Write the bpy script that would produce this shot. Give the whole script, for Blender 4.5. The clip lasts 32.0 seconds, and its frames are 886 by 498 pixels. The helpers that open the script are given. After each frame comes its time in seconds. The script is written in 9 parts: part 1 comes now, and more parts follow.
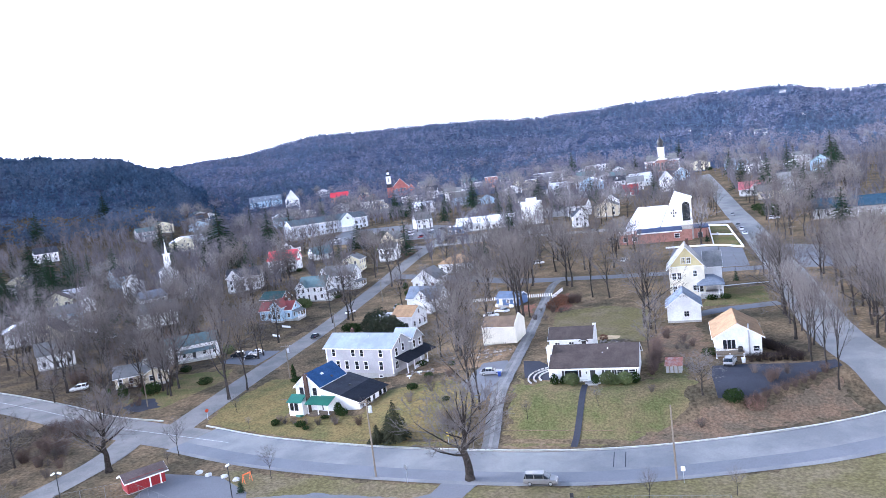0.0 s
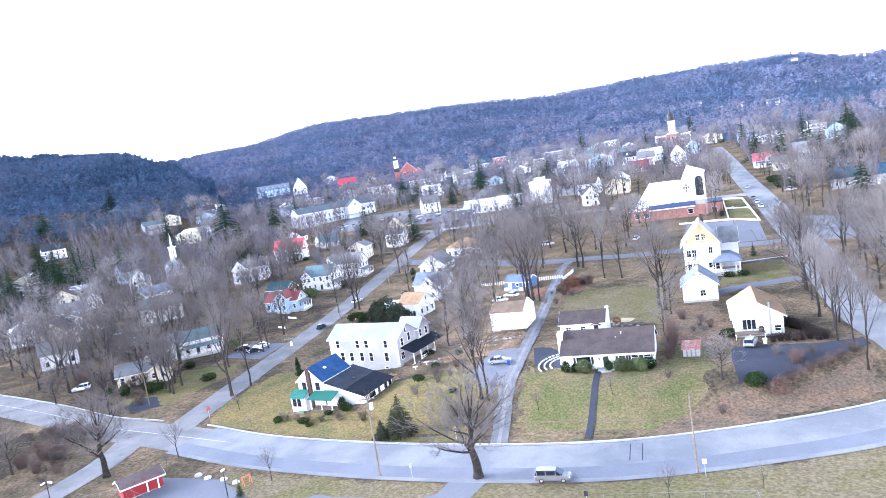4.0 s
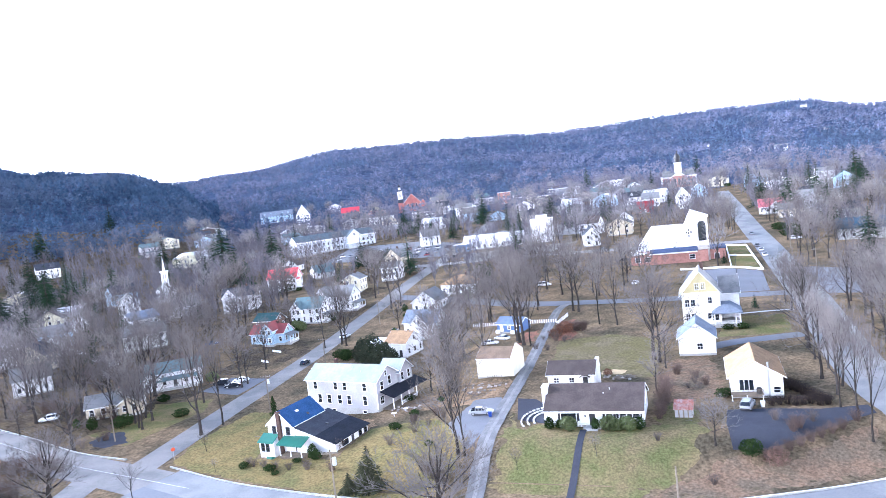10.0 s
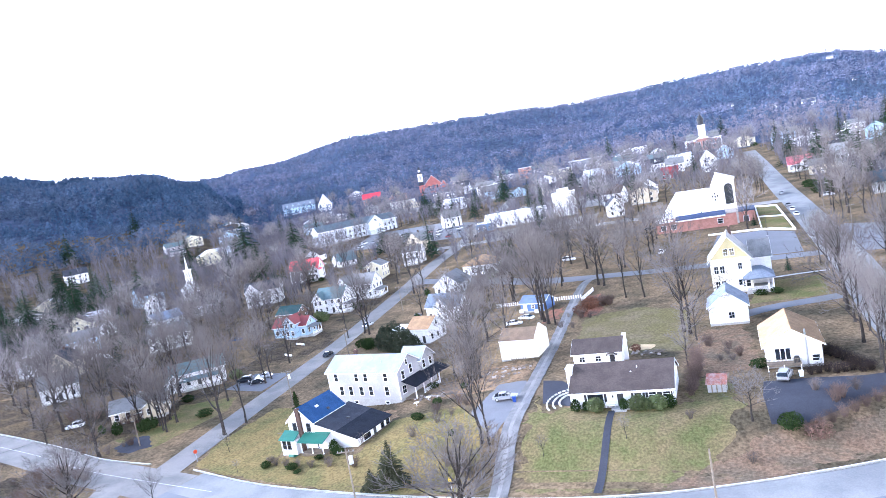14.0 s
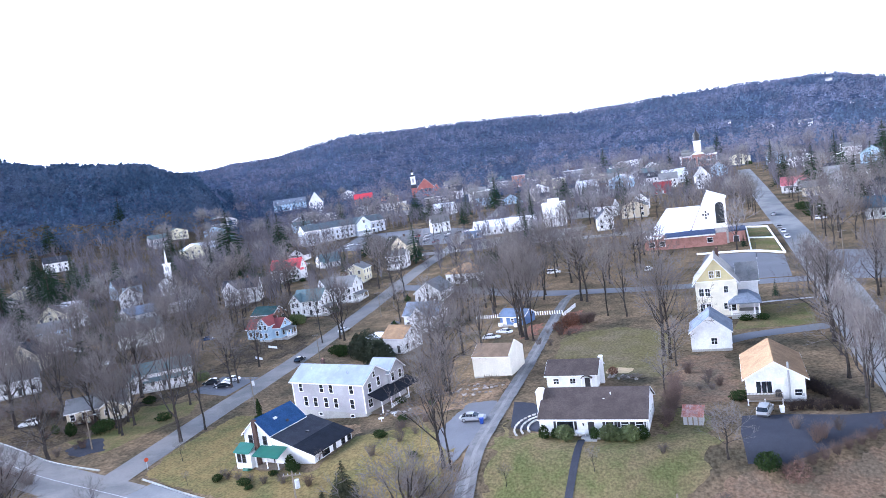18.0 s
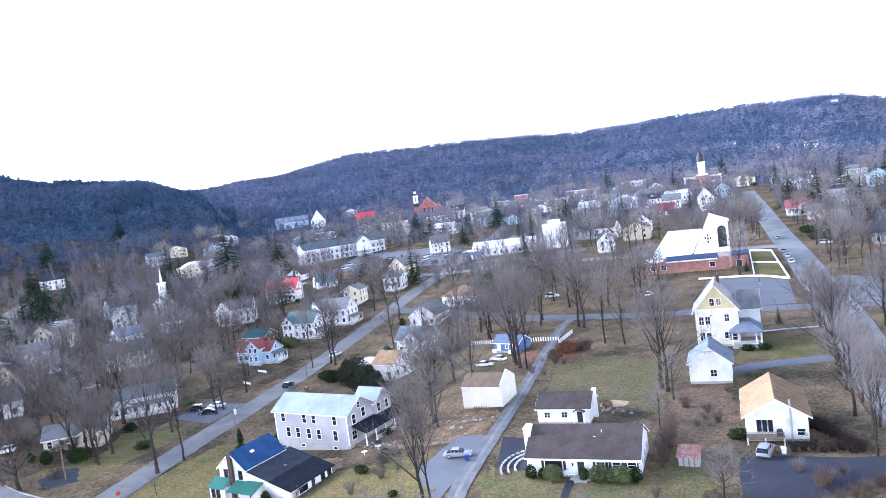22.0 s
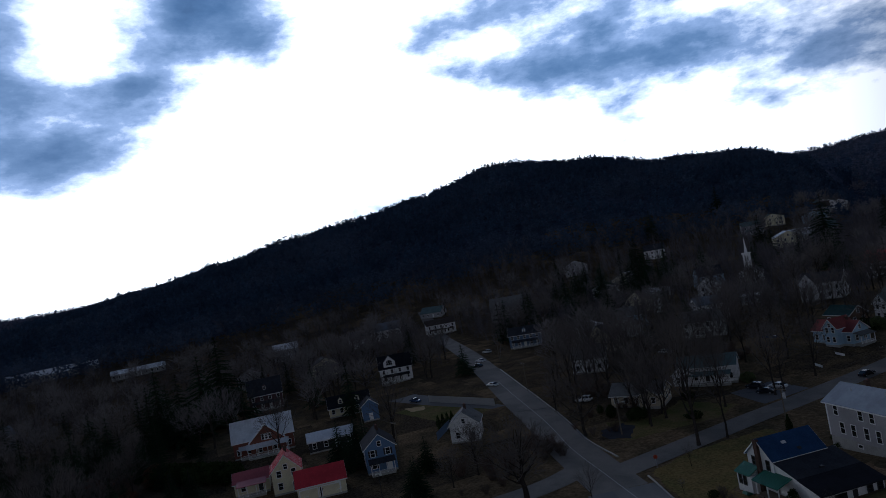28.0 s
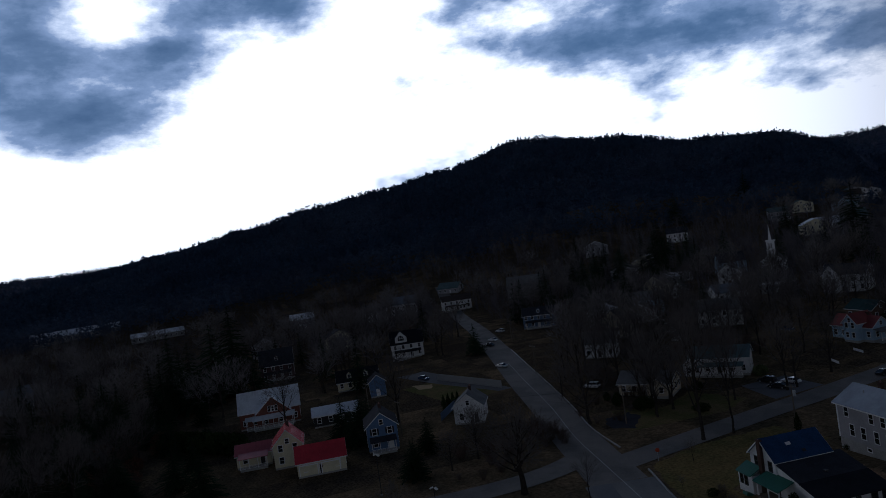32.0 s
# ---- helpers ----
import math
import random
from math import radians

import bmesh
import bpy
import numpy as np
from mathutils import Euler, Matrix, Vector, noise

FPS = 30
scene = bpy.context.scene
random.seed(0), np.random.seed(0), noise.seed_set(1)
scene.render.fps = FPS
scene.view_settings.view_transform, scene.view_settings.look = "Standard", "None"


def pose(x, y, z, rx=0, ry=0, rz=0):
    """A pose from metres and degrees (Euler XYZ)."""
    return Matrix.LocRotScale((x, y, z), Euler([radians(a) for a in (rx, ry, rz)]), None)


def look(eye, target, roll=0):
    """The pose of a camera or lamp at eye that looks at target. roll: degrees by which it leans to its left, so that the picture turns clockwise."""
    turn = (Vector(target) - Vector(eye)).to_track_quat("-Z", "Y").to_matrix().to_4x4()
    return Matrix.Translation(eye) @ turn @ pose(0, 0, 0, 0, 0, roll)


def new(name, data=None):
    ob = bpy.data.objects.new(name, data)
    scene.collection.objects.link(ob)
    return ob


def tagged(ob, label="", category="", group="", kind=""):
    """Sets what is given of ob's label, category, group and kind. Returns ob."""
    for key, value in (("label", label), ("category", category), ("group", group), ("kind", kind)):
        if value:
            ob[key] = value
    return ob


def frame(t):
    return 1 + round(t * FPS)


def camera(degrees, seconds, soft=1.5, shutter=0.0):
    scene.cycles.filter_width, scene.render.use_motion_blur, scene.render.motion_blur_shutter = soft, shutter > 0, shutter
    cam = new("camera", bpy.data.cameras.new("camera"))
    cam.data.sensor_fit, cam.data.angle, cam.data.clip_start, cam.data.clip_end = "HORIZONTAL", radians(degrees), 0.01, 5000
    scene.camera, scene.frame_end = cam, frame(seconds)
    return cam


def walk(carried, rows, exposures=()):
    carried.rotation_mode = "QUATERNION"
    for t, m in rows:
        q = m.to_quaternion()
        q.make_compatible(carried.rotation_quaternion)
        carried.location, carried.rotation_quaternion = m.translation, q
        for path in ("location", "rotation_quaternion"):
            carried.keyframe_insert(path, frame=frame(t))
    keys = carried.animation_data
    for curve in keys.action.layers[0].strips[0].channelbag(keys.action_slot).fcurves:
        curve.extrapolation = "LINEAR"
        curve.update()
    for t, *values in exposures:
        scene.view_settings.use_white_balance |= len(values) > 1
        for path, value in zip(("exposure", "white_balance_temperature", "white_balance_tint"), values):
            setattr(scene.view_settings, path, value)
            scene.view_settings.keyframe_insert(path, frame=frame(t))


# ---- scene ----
cam = camera(64.19, 32.0, soft=0.4)
PATH = [
    (0, pose(26.91, -133.66, 42.91, 84.17, 6.89, 18.19)),
    (0.5, pose(26.31, -133.72, 42.55, 81.69, 6.79, 18.58)),
    (1, pose(25.98, -133.81, 42.74, 83.12, 11.31, 19.50)),
    (1.5, pose(26.10, -133.10, 42.81, 83.99, 13.40, 18.98)),
    (2, pose(26.45, -131.74, 42.39, 83.08, 8.75, 19.06)),
    (2.5, pose(26.73, -130.38, 42.22, 83.38, 6.56, 18.81)),
    (4.5, pose(26.68, -126.17, 42.53, 82.85, 9.68, 19.05)),
    (5, pose(26.73, -125.60, 42.34, 83.09, 9.88, 19.14)),
    (5.5, pose(26.83, -124.59, 42.38, 83.24, 9.06, 18.52)),
    (6, pose(27.19, -123.59, 42.28, 83.15, 5.30, 18.39)),
    (6.5, pose(27.42, -123.28, 42.15, 82.54, 6.40, 19.43)),
    (7, pose(27.67, -123.12, 42.66, 86.14, 5.89, 19.45)),
    (7.5, pose(27.54, -121.34, 43.15, 81.68, 6.49, 18.65)),
    (8, pose(27.72, -120.99, 42.69, 83.02, 7.77, 19.23)),
    (8.5, pose(27.82, -120.24, 42.86, 82.48, 6.59, 19.09)),
    (9, pose(28.04, -119.65, 42.89, 82.33, 7.39, 19.68)),
    (9.5, pose(28.44, -119.64, 43.00, 85.50, 7.17, 19.96)),
    (10, pose(28.52, -118.90, 43.20, 85.50, 6.74, 19.63)),
    (10.5, pose(28.55, -117.86, 43.51, 83.42, 7.10, 20.56)),
    (11, pose(28.59, -117.17, 43.53, 83.12, 8.48, 20.63)),
    (11.5, pose(28.79, -116.52, 43.21, 83.21, 8.61, 20.77)),
    (12, pose(28.85, -116.01, 43.16, 83.98, 9.72, 20.76)),
    (12.5, pose(28.80, -115.30, 43.06, 83.02, 10.07, 20.93)),
    (13, pose(29.06, -114.99, 42.84, 84.92, 10.60, 21.25)),
    (13.5, pose(29.09, -113.69, 42.95, 83.02, 10.19, 21.23)),
    (14, pose(29.29, -113.00, 42.79, 84.19, 10.61, 21.50)),
    (14.5, pose(29.38, -111.74, 42.83, 83.41, 10.05, 20.98)),
    (16.5, pose(30.41, -108.22, 43.02, 84.76, 8.39, 21.55)),
    (17, pose(30.38, -107.78, 42.75, 84.83, 10.01, 21.71)),
    (17.5, pose(31.03, -107.45, 42.78, 88.37, 9.38, 21.89)),
    (18, pose(30.58, -105.67, 42.99, 84.39, 7.91, 21.22)),
    (18.5, pose(30.92, -105.01, 43.26, 85.09, 10.52, 21.98)),
    (19, pose(30.92, -104.56, 43.20, 85.38, 8.44, 21.83)),
    (19.5, pose(31.26, -104.15, 43.18, 87.29, 7.26, 21.92)),
    (20, pose(31.30, -102.59, 43.64, 84.80, 10.94, 21.71)),
    (20.5, pose(31.19, -101.90, 43.49, 84.33, 10.19, 21.84)),
    (21, pose(31.76, -101.18, 43.44, 86.22, 8.85, 21.67)),
    (21.5, pose(31.61, -100.25, 43.46, 84.72, 10.20, 21.69)),
    (22, pose(31.88, -99.43, 43.54, 85.92, 7.51, 21.69)),
    (22.5, pose(32.02, -98.19, 43.76, 84.70, 10.08, 21.42)),
    (23, pose(32.09, -97.31, 43.49, 84.05, 10.75, 21.48)),
    (23.5, pose(32.53, -97.17, 43.10, 86.85, 8.19, 21.37)),
    (24, pose(33.32, -96.90, 43.34, 88.37, 5.97, 21.78)),
    (24.5, pose(35.97, -97.20, 43.78, 87.09, 8.25, 28.24)),
    (25, pose(38.97, -95.80, 43.19, 87.21, 7.41, 41.62)),
    (25.5, pose(39.85, -91.61, 42.06, 89.22, 7.35, 53.19)),
    (26, pose(38.90, -87.47, 41.42, 89.06, 6.94, 63.86)),
    (26.5, pose(40.01, -87.14, 41.39, 92.22, 6.14, 67.40)),
    (28.5, pose(39.84, -85.13, 41.89, 90.77, 10.77, 69.64)),
    (29, pose(39.73, -84.28, 42.02, 90.61, 6.31, 69.64)),
    (29.5, pose(39.98, -83.63, 42.11, 90.65, 2.21, 70.53)),
    (30, pose(39.95, -83.22, 42.28, 90.60, 8.85, 71.08)),
    (30.5, pose(39.54, -82.78, 42.36, 89.64, 8.76, 70.99)),
    (31, pose(39.44, -82.37, 42.16, 90.93, 8.26, 70.96)),
    (31.5, pose(39.34, -81.92, 42.22, 91.62, 8.76, 71.09)),
    (32, pose(38.80, -81.39, 42.83, 89.27, 8.23, 71.48)),
]
EXPOSURES = [(0, 0.26, 5640, 18), (1, 0.72, 5640, 18), (2, 0.62, 5640, 18), (5, 1.00, 5670, 18), (9, 0.93, 5660, 18), (10, 0.80, 5640, 18), (13, 0.88, 5670, 18), (17, 0.42, 5590, 18), (18, 0.26, 5580, 18), (20, 0.32, 5580, 18), (24.3, 0.38, 5580, 18),
             (25, 0.10, 5560, 17), (25.5, -0.52, 5300, 14), (26, -1.15, 5080, 12), (26.5, -2.20, 5150, 12), (28.5, -4.15, 5560, 14), (31, -4.30, 5560, 14), (32, -4.60, 5520, 14)]
walk(cam, PATH, EXPOSURES)
scene.view_settings.exposure = 0.0

# ---- world, sun ----
SUN_AZ, SUN_EL = 100.0, 24.0     # degrees left of +y, degrees above the horizon
world = bpy.data.worlds.new("overcast_sky")
world.use_nodes = True
scene.world = world


def node(nt, kind, **props):
    n = nt.nodes.new(kind)
    for k, v in props.items():
        n.inputs[k].default_value = v
    return n


def build_world():
    """Broken cloud under a pale sky: dark grey-blue cloud bases overhead, a bright gap along the horizon, brightest in the west."""
    nt = world.node_tree
    nt.nodes.clear()
    out = node(nt, "ShaderNodeOutputWorld")
    sky = node(nt, "ShaderNodeTexSky")
    sky.sky_type = "NISHITA"
    sky.sun_disc = False
    sky.sun_elevation = radians(SUN_EL)
    sky.sun_rotation = radians(-SUN_AZ)
    b1 = node(nt, "ShaderNodeBackground", Strength=0.12)
    nt.links.new(sky.outputs[0], b1.inputs[0])
    tc = node(nt, "ShaderNodeTexCoord")

    def maths(op, a, b, c=None):
        m = nt.nodes.new("ShaderNodeMath")
        m.operation = op
        for i, v in enumerate((a, b, c)):
            if v is None:
                continue
            if isinstance(v, (int, float)):
                m.inputs[i].default_value = v
            else:
                nt.links.new(v, m.inputs[i])
        return m.outputs[0]

    mp = node(nt, "ShaderNodeMapping")
    mp.inputs["Scale"].default_value = (1.0, 1.0, 2.2)
    mp.inputs["Location"].default_value = CLOUD_SHIFT
    nt.links.new(tc.outputs["Generated"], mp.inputs[0])
    n1 = node(nt, "ShaderNodeTexNoise", Scale=3.4, Detail=8.0, Roughness=0.60)
    nt.links.new(mp.outputs[0], n1.inputs[0])
    sep = node(nt, "ShaderNodeSeparateXYZ")
    nt.links.new(tc.outputs["Generated"], sep.inputs[0])
    a, e = radians(76), radians(7)
    dot = nt.nodes.new("ShaderNodeVectorMath")
    dot.operation = "DOT_PRODUCT"
    nt.links.new(tc.outputs["Generated"], dot.inputs[0])
    dot.inputs[1].default_value = (-math.sin(a) * math.cos(e), math.cos(a) * math.cos(e), math.sin(e))
    glow = nt.nodes.new("ShaderNodeMapRange")
    glow.interpolation_type = "SMOOTHSTEP"
    for i, v in enumerate((0.66, 0.90, 0.0, 1.0)):
        glow.inputs[i + 1].default_value = v
    nt.links.new(dot.outputs["Value"], glow.inputs[0])
    def bank(az, el, inner, outer):
        """How far a direction lies inside a bank of cloud: 1 within the inner angle, 0 beyond the outer."""
        d = nt.nodes.new("ShaderNodeVectorMath")
        d.operation = "DOT_PRODUCT"
        nt.links.new(tc.outputs["Generated"], d.inputs[0])
        a, e = radians(az), radians(el)
        d.inputs[1].default_value = (-math.sin(a) * math.cos(e), math.cos(a) * math.cos(e), math.sin(e))
        m = nt.nodes.new("ShaderNodeMapRange")
        m.interpolation_type = "SMOOTHSTEP"
        for i, v in enumerate((math.cos(radians(outer)), math.cos(radians(inner)), 0.0, 1.0)):
            m.inputs[i + 1].default_value = v
        nt.links.new(d.outputs["Value"], m.inputs[0])
        return m.outputs[0]

    # the bright gap lies along the horizon, the cloud thickens overhead, and a few banks hang lower
    over = maths("MAXIMUM", maths("SUBTRACT", sep.outputs[2], 0.27), 0.0)
    k = maths("MULTIPLY_ADD", over, -1.7, maths("MULTIPLY_ADD", n1.outputs[0], 1.7, -0.10))
    for az, el, r0, r1, deep in BANKS:
        k = maths("MULTIPLY_ADD", bank(az, el, r0, r1), -deep, k)
    ramp = nt.nodes.new("ShaderNodeValToRGB")
    el = ramp.color_ramp.elements
    el[0].position, el[0].color = 0.0, (0.020, 0.048, 0.098, 1)
    el[1].position, el[1].color = 0.59, (0.80, 0.80, 0.80, 1)
    for p, c in ((0.17, (0.040, 0.082, 0.150, 1)), (0.30, (0.072, 0.122, 0.200, 1)), (0.42, (0.155, 0.215, 0.315, 1)), (0.51, (0.42, 0.47, 0.54, 1))):
        m = el.new(p)
        m.color = c
    nt.links.new(k, ramp.inputs[0])
    strength = maths("MULTIPLY_ADD", glow.outputs[0], 36.0, 6.4)
    b2 = node(nt, "ShaderNodeBackground")
    nt.links.new(ramp.outputs[0], b2.inputs[0])
    nt.links.new(strength, b2.inputs[1])
    mix = node(nt, "ShaderNodeMixShader")
    mix.inputs[0].default_value = 0.8
    nt.links.new(b1.outputs[0], mix.inputs[1])
    nt.links.new(b2.outputs[0], mix.inputs[2])
    nt.links.new(mix.outputs[0], out.inputs[0])


CLOUD_SHIFT = (0.3, 0.1, 0.0)
# banks of cloud, and gaps between them: degrees left of +y, degrees up, inner and outer angular radius, depth (below 0: a gap)
BANKS = ((97, 17, 0, 10, 0.26), (85, 20, 0, 9, 0.26), (102, 13.5, 0, 8, 0.20), (62, 17, 0, 11, 0.20), (53, 15.5, 0, 10, 0.22), (49, 13.2, 0, 8, 0.20), (38.5, 10, 0, 9, 0.19), (31, 10, 0, 8, 0.04), (107, 19, 2, 11, 0.16),
         (92.5, 22.5, 0, 6, -0.32), (73, 20, 1, 8, -0.06), (54, 7.5, 0, 3, 0.12), (45, 6.5, 0, 4, 0.12))
build_world()
sun = new("sun", bpy.data.lights.new("sun", "SUN"))
sun.data.energy, sun.data.angle, sun.data.color = 2.6, radians(11), (1.0, 0.95, 0.88)
_a, _e = radians(SUN_AZ), radians(SUN_EL)
sun.matrix_world = look((-math.sin(_a) * math.cos(_e) * 300, math.cos(_a) * math.cos(_e) * 300, math.sin(_e) * 300), (0, 0, 0))

# ---- materials ----
MATS = {}


def mat(name, colour, rough=0.8, metal=0.0, vary=0.25, scale=1.0, fine=14.0, bump=0.15, second=None, amount=0.5, lines=0.0, rand=0.0, spec=0.35, edge=(0.42, 0.6), isle=0.0):
    """A surface: base colour, patches of a second colour, grain at two scales, optional horizontal courses, variation from piece to piece."""
    if name in MATS:
        return MATS[name]
    m = bpy.data.materials.new(name)
    m.use_nodes = True
    nt = m.node_tree
    bs = nt.nodes["Principled BSDF"]
    bs.inputs["Roughness"].default_value, bs.inputs["Metallic"].default_value = rough, metal
    bs.inputs["Specular IOR Level"].default_value = spec * min(1.0, max(0.0, (0.95 - rough) / 0.3))
    tc = node(nt, "ShaderNodeTexCoord")
    n1 = node(nt, "ShaderNodeTexNoise", Scale=scale, Detail=5.0, Roughness=0.6)
    n2 = node(nt, "ShaderNodeTexNoise", Scale=fine, Detail=3.0, Roughness=0.65)
    nt.links.new(tc.outputs["Object"], n1.inputs[0])
    nt.links.new(tc.outputs["Object"], n2.inputs[0])
    ramp = nt.nodes.new("ShaderNodeValToRGB")
    e = ramp.color_ramp.elements
    e[0].position, e[1].position = edge
    second = second or tuple(c * (1 - vary) for c in colour)
    e[0].color, e[1].color = (*colour, 1), (*[a + (b - a) * amount * 2 if amount < 0.5 else b for a, b in zip(colour, second)], 1)
    nt.links.new(n1.outputs[0], ramp.inputs[0])
    hsv = node(nt, "ShaderNodeHueSaturation")
    nt.links.new(ramp.outputs[0], hsv.inputs["Color"])
    mr = node(nt, "ShaderNodeMapRange")
    mr.inputs[1].default_value, mr.inputs[2].default_value = 0.33, 0.67
    mr.inputs[3].default_value, mr.inputs[4].default_value = 1 - vary, 1 + vary
    nt.links.new(n2.outputs[0], mr.inputs[0])
    val = mr.outputs[0]
    if isle:
        geo = node(nt, "ShaderNodeNewGeometry")
        m3 = node(nt, "ShaderNodeMapRange")
        m3.inputs[3].default_value, m3.inputs[4].default_value = 1 - isle, 1 + isle
        nt.links.new(geo.outputs["Random Per Island"], m3.inputs[0])
        mi = node(nt, "ShaderNodeMath")
        mi.operation = "MULTIPLY"
        nt.links.new(val, mi.inputs[0])
        nt.links.new(m3.outputs[0], mi.inputs[1])
        val = mi.outputs[0]
    if rand:
        info = node(nt, "ShaderNodeObjectInfo")
        m2 = node(nt, "ShaderNodeMapRange")
        m2.inputs[3].default_value, m2.inputs[4].default_value = 1 - rand, 1 + rand
        nt.links.new(info.outputs["Random"], m2.inputs[0])
        mu = node(nt, "ShaderNodeMath")
        mu.operation = "MULTIPLY"
        nt.links.new(val, mu.inputs[0])
        nt.links.new(m2.outputs[0], mu.inputs[1])
        val = mu.outputs[0]
    nt.links.new(val, hsv.inputs["Value"])
    nt.links.new(hsv.outputs[0], bs.inputs["Base Color"])
    height = n2.outputs[0]
    if lines:
        wv = node(nt, "ShaderNodeTexWave", Scale=lines, Distortion=0.0)
        wv.wave_type, wv.bands_direction, wv.wave_profile = "BANDS", "Z", "SAW"
        nt.links.new(tc.outputs["Object"], wv.inputs[0])
        ad = node(nt, "ShaderNodeMath")
        ad.operation = "MULTIPLY_ADD"
        ad.inputs[1].default_value = 0.3
        nt.links.new(n2.outputs[0], ad.inputs[0])
        nt.links.new(wv.outputs["Fac"], ad.inputs[2])
        height = ad.outputs[0]
    bp = node(nt, "ShaderNodeBump", Strength=bump, Distance=0.05)
    nt.links.new(height, bp.inputs["Height"])
    nt.links.new(bp.outputs[0], bs.inputs["Normal"])
    MATS[name] = m
    return m


def siding(name, colour):
    return mat("siding_" + name, colour, rough=0.6, vary=0.07, scale=0.35, fine=3.0, bump=0.3, lines=1.3, second=tuple(c * 0.86 for c in colour))


def shingle(name, colour, vary=0.2):
    return mat("shingle_" + name, colour, rough=0.9, vary=vary, scale=0.5, fine=5.0, bump=0.4, lines=1.6)


def metal_roof(name, colour, rough=0.45):
    return mat("metal_" + name, colour, rough=rough, metal=0.08, vary=0.07, scale=0.25, fine=1.2, bump=0.04, second=tuple(c * 0.8 for c in colour))


WHITE = siding("white", (0.80, 0.80, 0.80))
CREAM = siding("cream", (0.74, 0.68, 0.48))
LILAC = siding("grey", (0.40, 0.39, 0.41))
BLUE = siding("blue", (0.12, 0.21, 0.37))
SKYBLUE = siding("sky_blue", (0.40, 0.56, 0.70))
SLATEBLUE = siding("slate_blue", (0.13, 0.20, 0.32))
TANWALL = siding("tan", (0.62, 0.54, 0.40))
GREYWALL = siding("mid_grey", (0.36, 0.36, 0.36))
TRIM = mat("trim_white", (0.82, 0.82, 0.82), rough=0.5, vary=0.04)
TRIMDARK = mat("trim_dark", (0.03, 0.03, 0.035), rough=0.5, vary=0.1)
GLASS = mat("window_glass", (0.018, 0.022, 0.028), rough=0.08, vary=0.3, scale=0.7, bump=0.0, spec=0.6)
BRICK = mat("brick", (0.40, 0.205, 0.17), rough=0.9, vary=0.22, scale=0.6, fine=6.0, bump=0.3, lines=2.2)
BRICKDARK = mat("brick_chimney", (0.10, 0.065, 0.055), rough=0.9, vary=0.25, scale=1.2, fine=9.0, bump=0.4, lines=2.6)
STONE = mat("concrete", (0.42, 0.41, 0.39), rough=0.9, vary=0.14, scale=0.8, fine=9.0, bump=0.2)
BROWNROOF = shingle("brown", (0.085, 0.068, 0.062))
BLUEROOF = shingle("blue", (0.032, 0.078, 0.18))
DARKROOF = shingle("charcoal", (0.05, 0.053, 0.065))
BLACKROOF = shingle("black", (0.022, 0.024, 0.032))
TANROOF = shingle("tan", (0.355, 0.226, 0.128), vary=0.2)
GREYROOF = shingle("grey", (0.20, 0.20, 0.20))
TEALROOF = shingle("teal", (0.13, 0.19, 0.20))
GREENROOF = shingle("green", (0.036, 0.078, 0.082))
REDROOF = metal_roof("red", (0.62, 0.055, 0.072))
PALEMETAL = metal_roof("pale", (0.80, 0.82, 0.86))
GREYMETAL = metal_roof("blue_grey", (0.30, 0.335, 0.39), 0.6)
GREENMETAL = metal_roof("green", (0.028, 0.17, 0.12))
LIGHTBLUEROOF = shingle("light_blue", (0.205, 0.235, 0.285))
REDWOOD = mat("red_boards", (0.26, 0.018, 0.022), rough=0.7, vary=0.15, scale=1.0, fine=8.0)
ASPHALT = mat("asphalt", (0.228, 0.224, 0.217), rough=0.9, vary=0.10, scale=0.10, fine=5.0, bump=0.12, second=(0.17, 0.17, 0.172))
DARKASPHALT = mat("asphalt_dark", (0.058, 0.060, 0.072), rough=0.95, vary=0.14, scale=0.2, fine=6.0, bump=0.12)
LOTASPHALT = mat("asphalt_lot", (0.15, 0.15, 0.16), rough=0.9, vary=0.10, scale=0.12, fine=5.0, bump=0.12)
GRAVEL = mat("gravel", (0.150, 0.145, 0.142), rough=0.95, vary=0.22, scale=0.3, fine=9.0, bump=0.3, second=(0.200, 0.190, 0.185))
PAINT = mat("road_paint", (0.50, 0.50, 0.49), rough=0.9, vary=0.3, scale=1.5)
KERB = mat("kerb_stone", (0.66, 0.65, 0.62), rough=0.9, vary=0.18, scale=0.7)
GROUND = mat("winter_ground", (0.192, 0.135, 0.082), rough=1.0, vary=0.42, scale=0.11, fine=1.7, bump=0.9, second=(0.082, 0.066, 0.042), edge=(0.36, 0.62))
LAWN = mat("lawn_green", (0.112, 0.114, 0.044), rough=1.0, vary=0.34, scale=0.16, fine=2.6, bump=0.6, second=(0.178, 0.134, 0.070), edge=(0.38, 0.62))
DRYLAWN = mat("lawn_dry", (0.196, 0.142, 0.062), rough=1.0, vary=0.34, scale=0.16, fine=1.9, bump=0.6, second=(0.128, 0.116, 0.048), edge=(0.4, 0.64))
MEADOW = mat("olive_grass", (0.135, 0.114, 0.054), rough=1.0, vary=0.34, scale=0.13, fine=2.0, bump=0.6, second=(0.165, 0.130, 0.080), edge=(0.42, 0.64))
LEAFLITTER = mat("leaf_litter", (0.178, 0.118, 0.076), rough=1.0, vary=0.36, scale=0.22, fine=2.2, bump=0.6, second=(0.130, 0.100, 0.068))
BARK = mat("bark", (0.050, 0.043, 0.039), rough=0.95, vary=0.3, scale=1.5, fine=9.0, bump=0.5, rand=0.25)
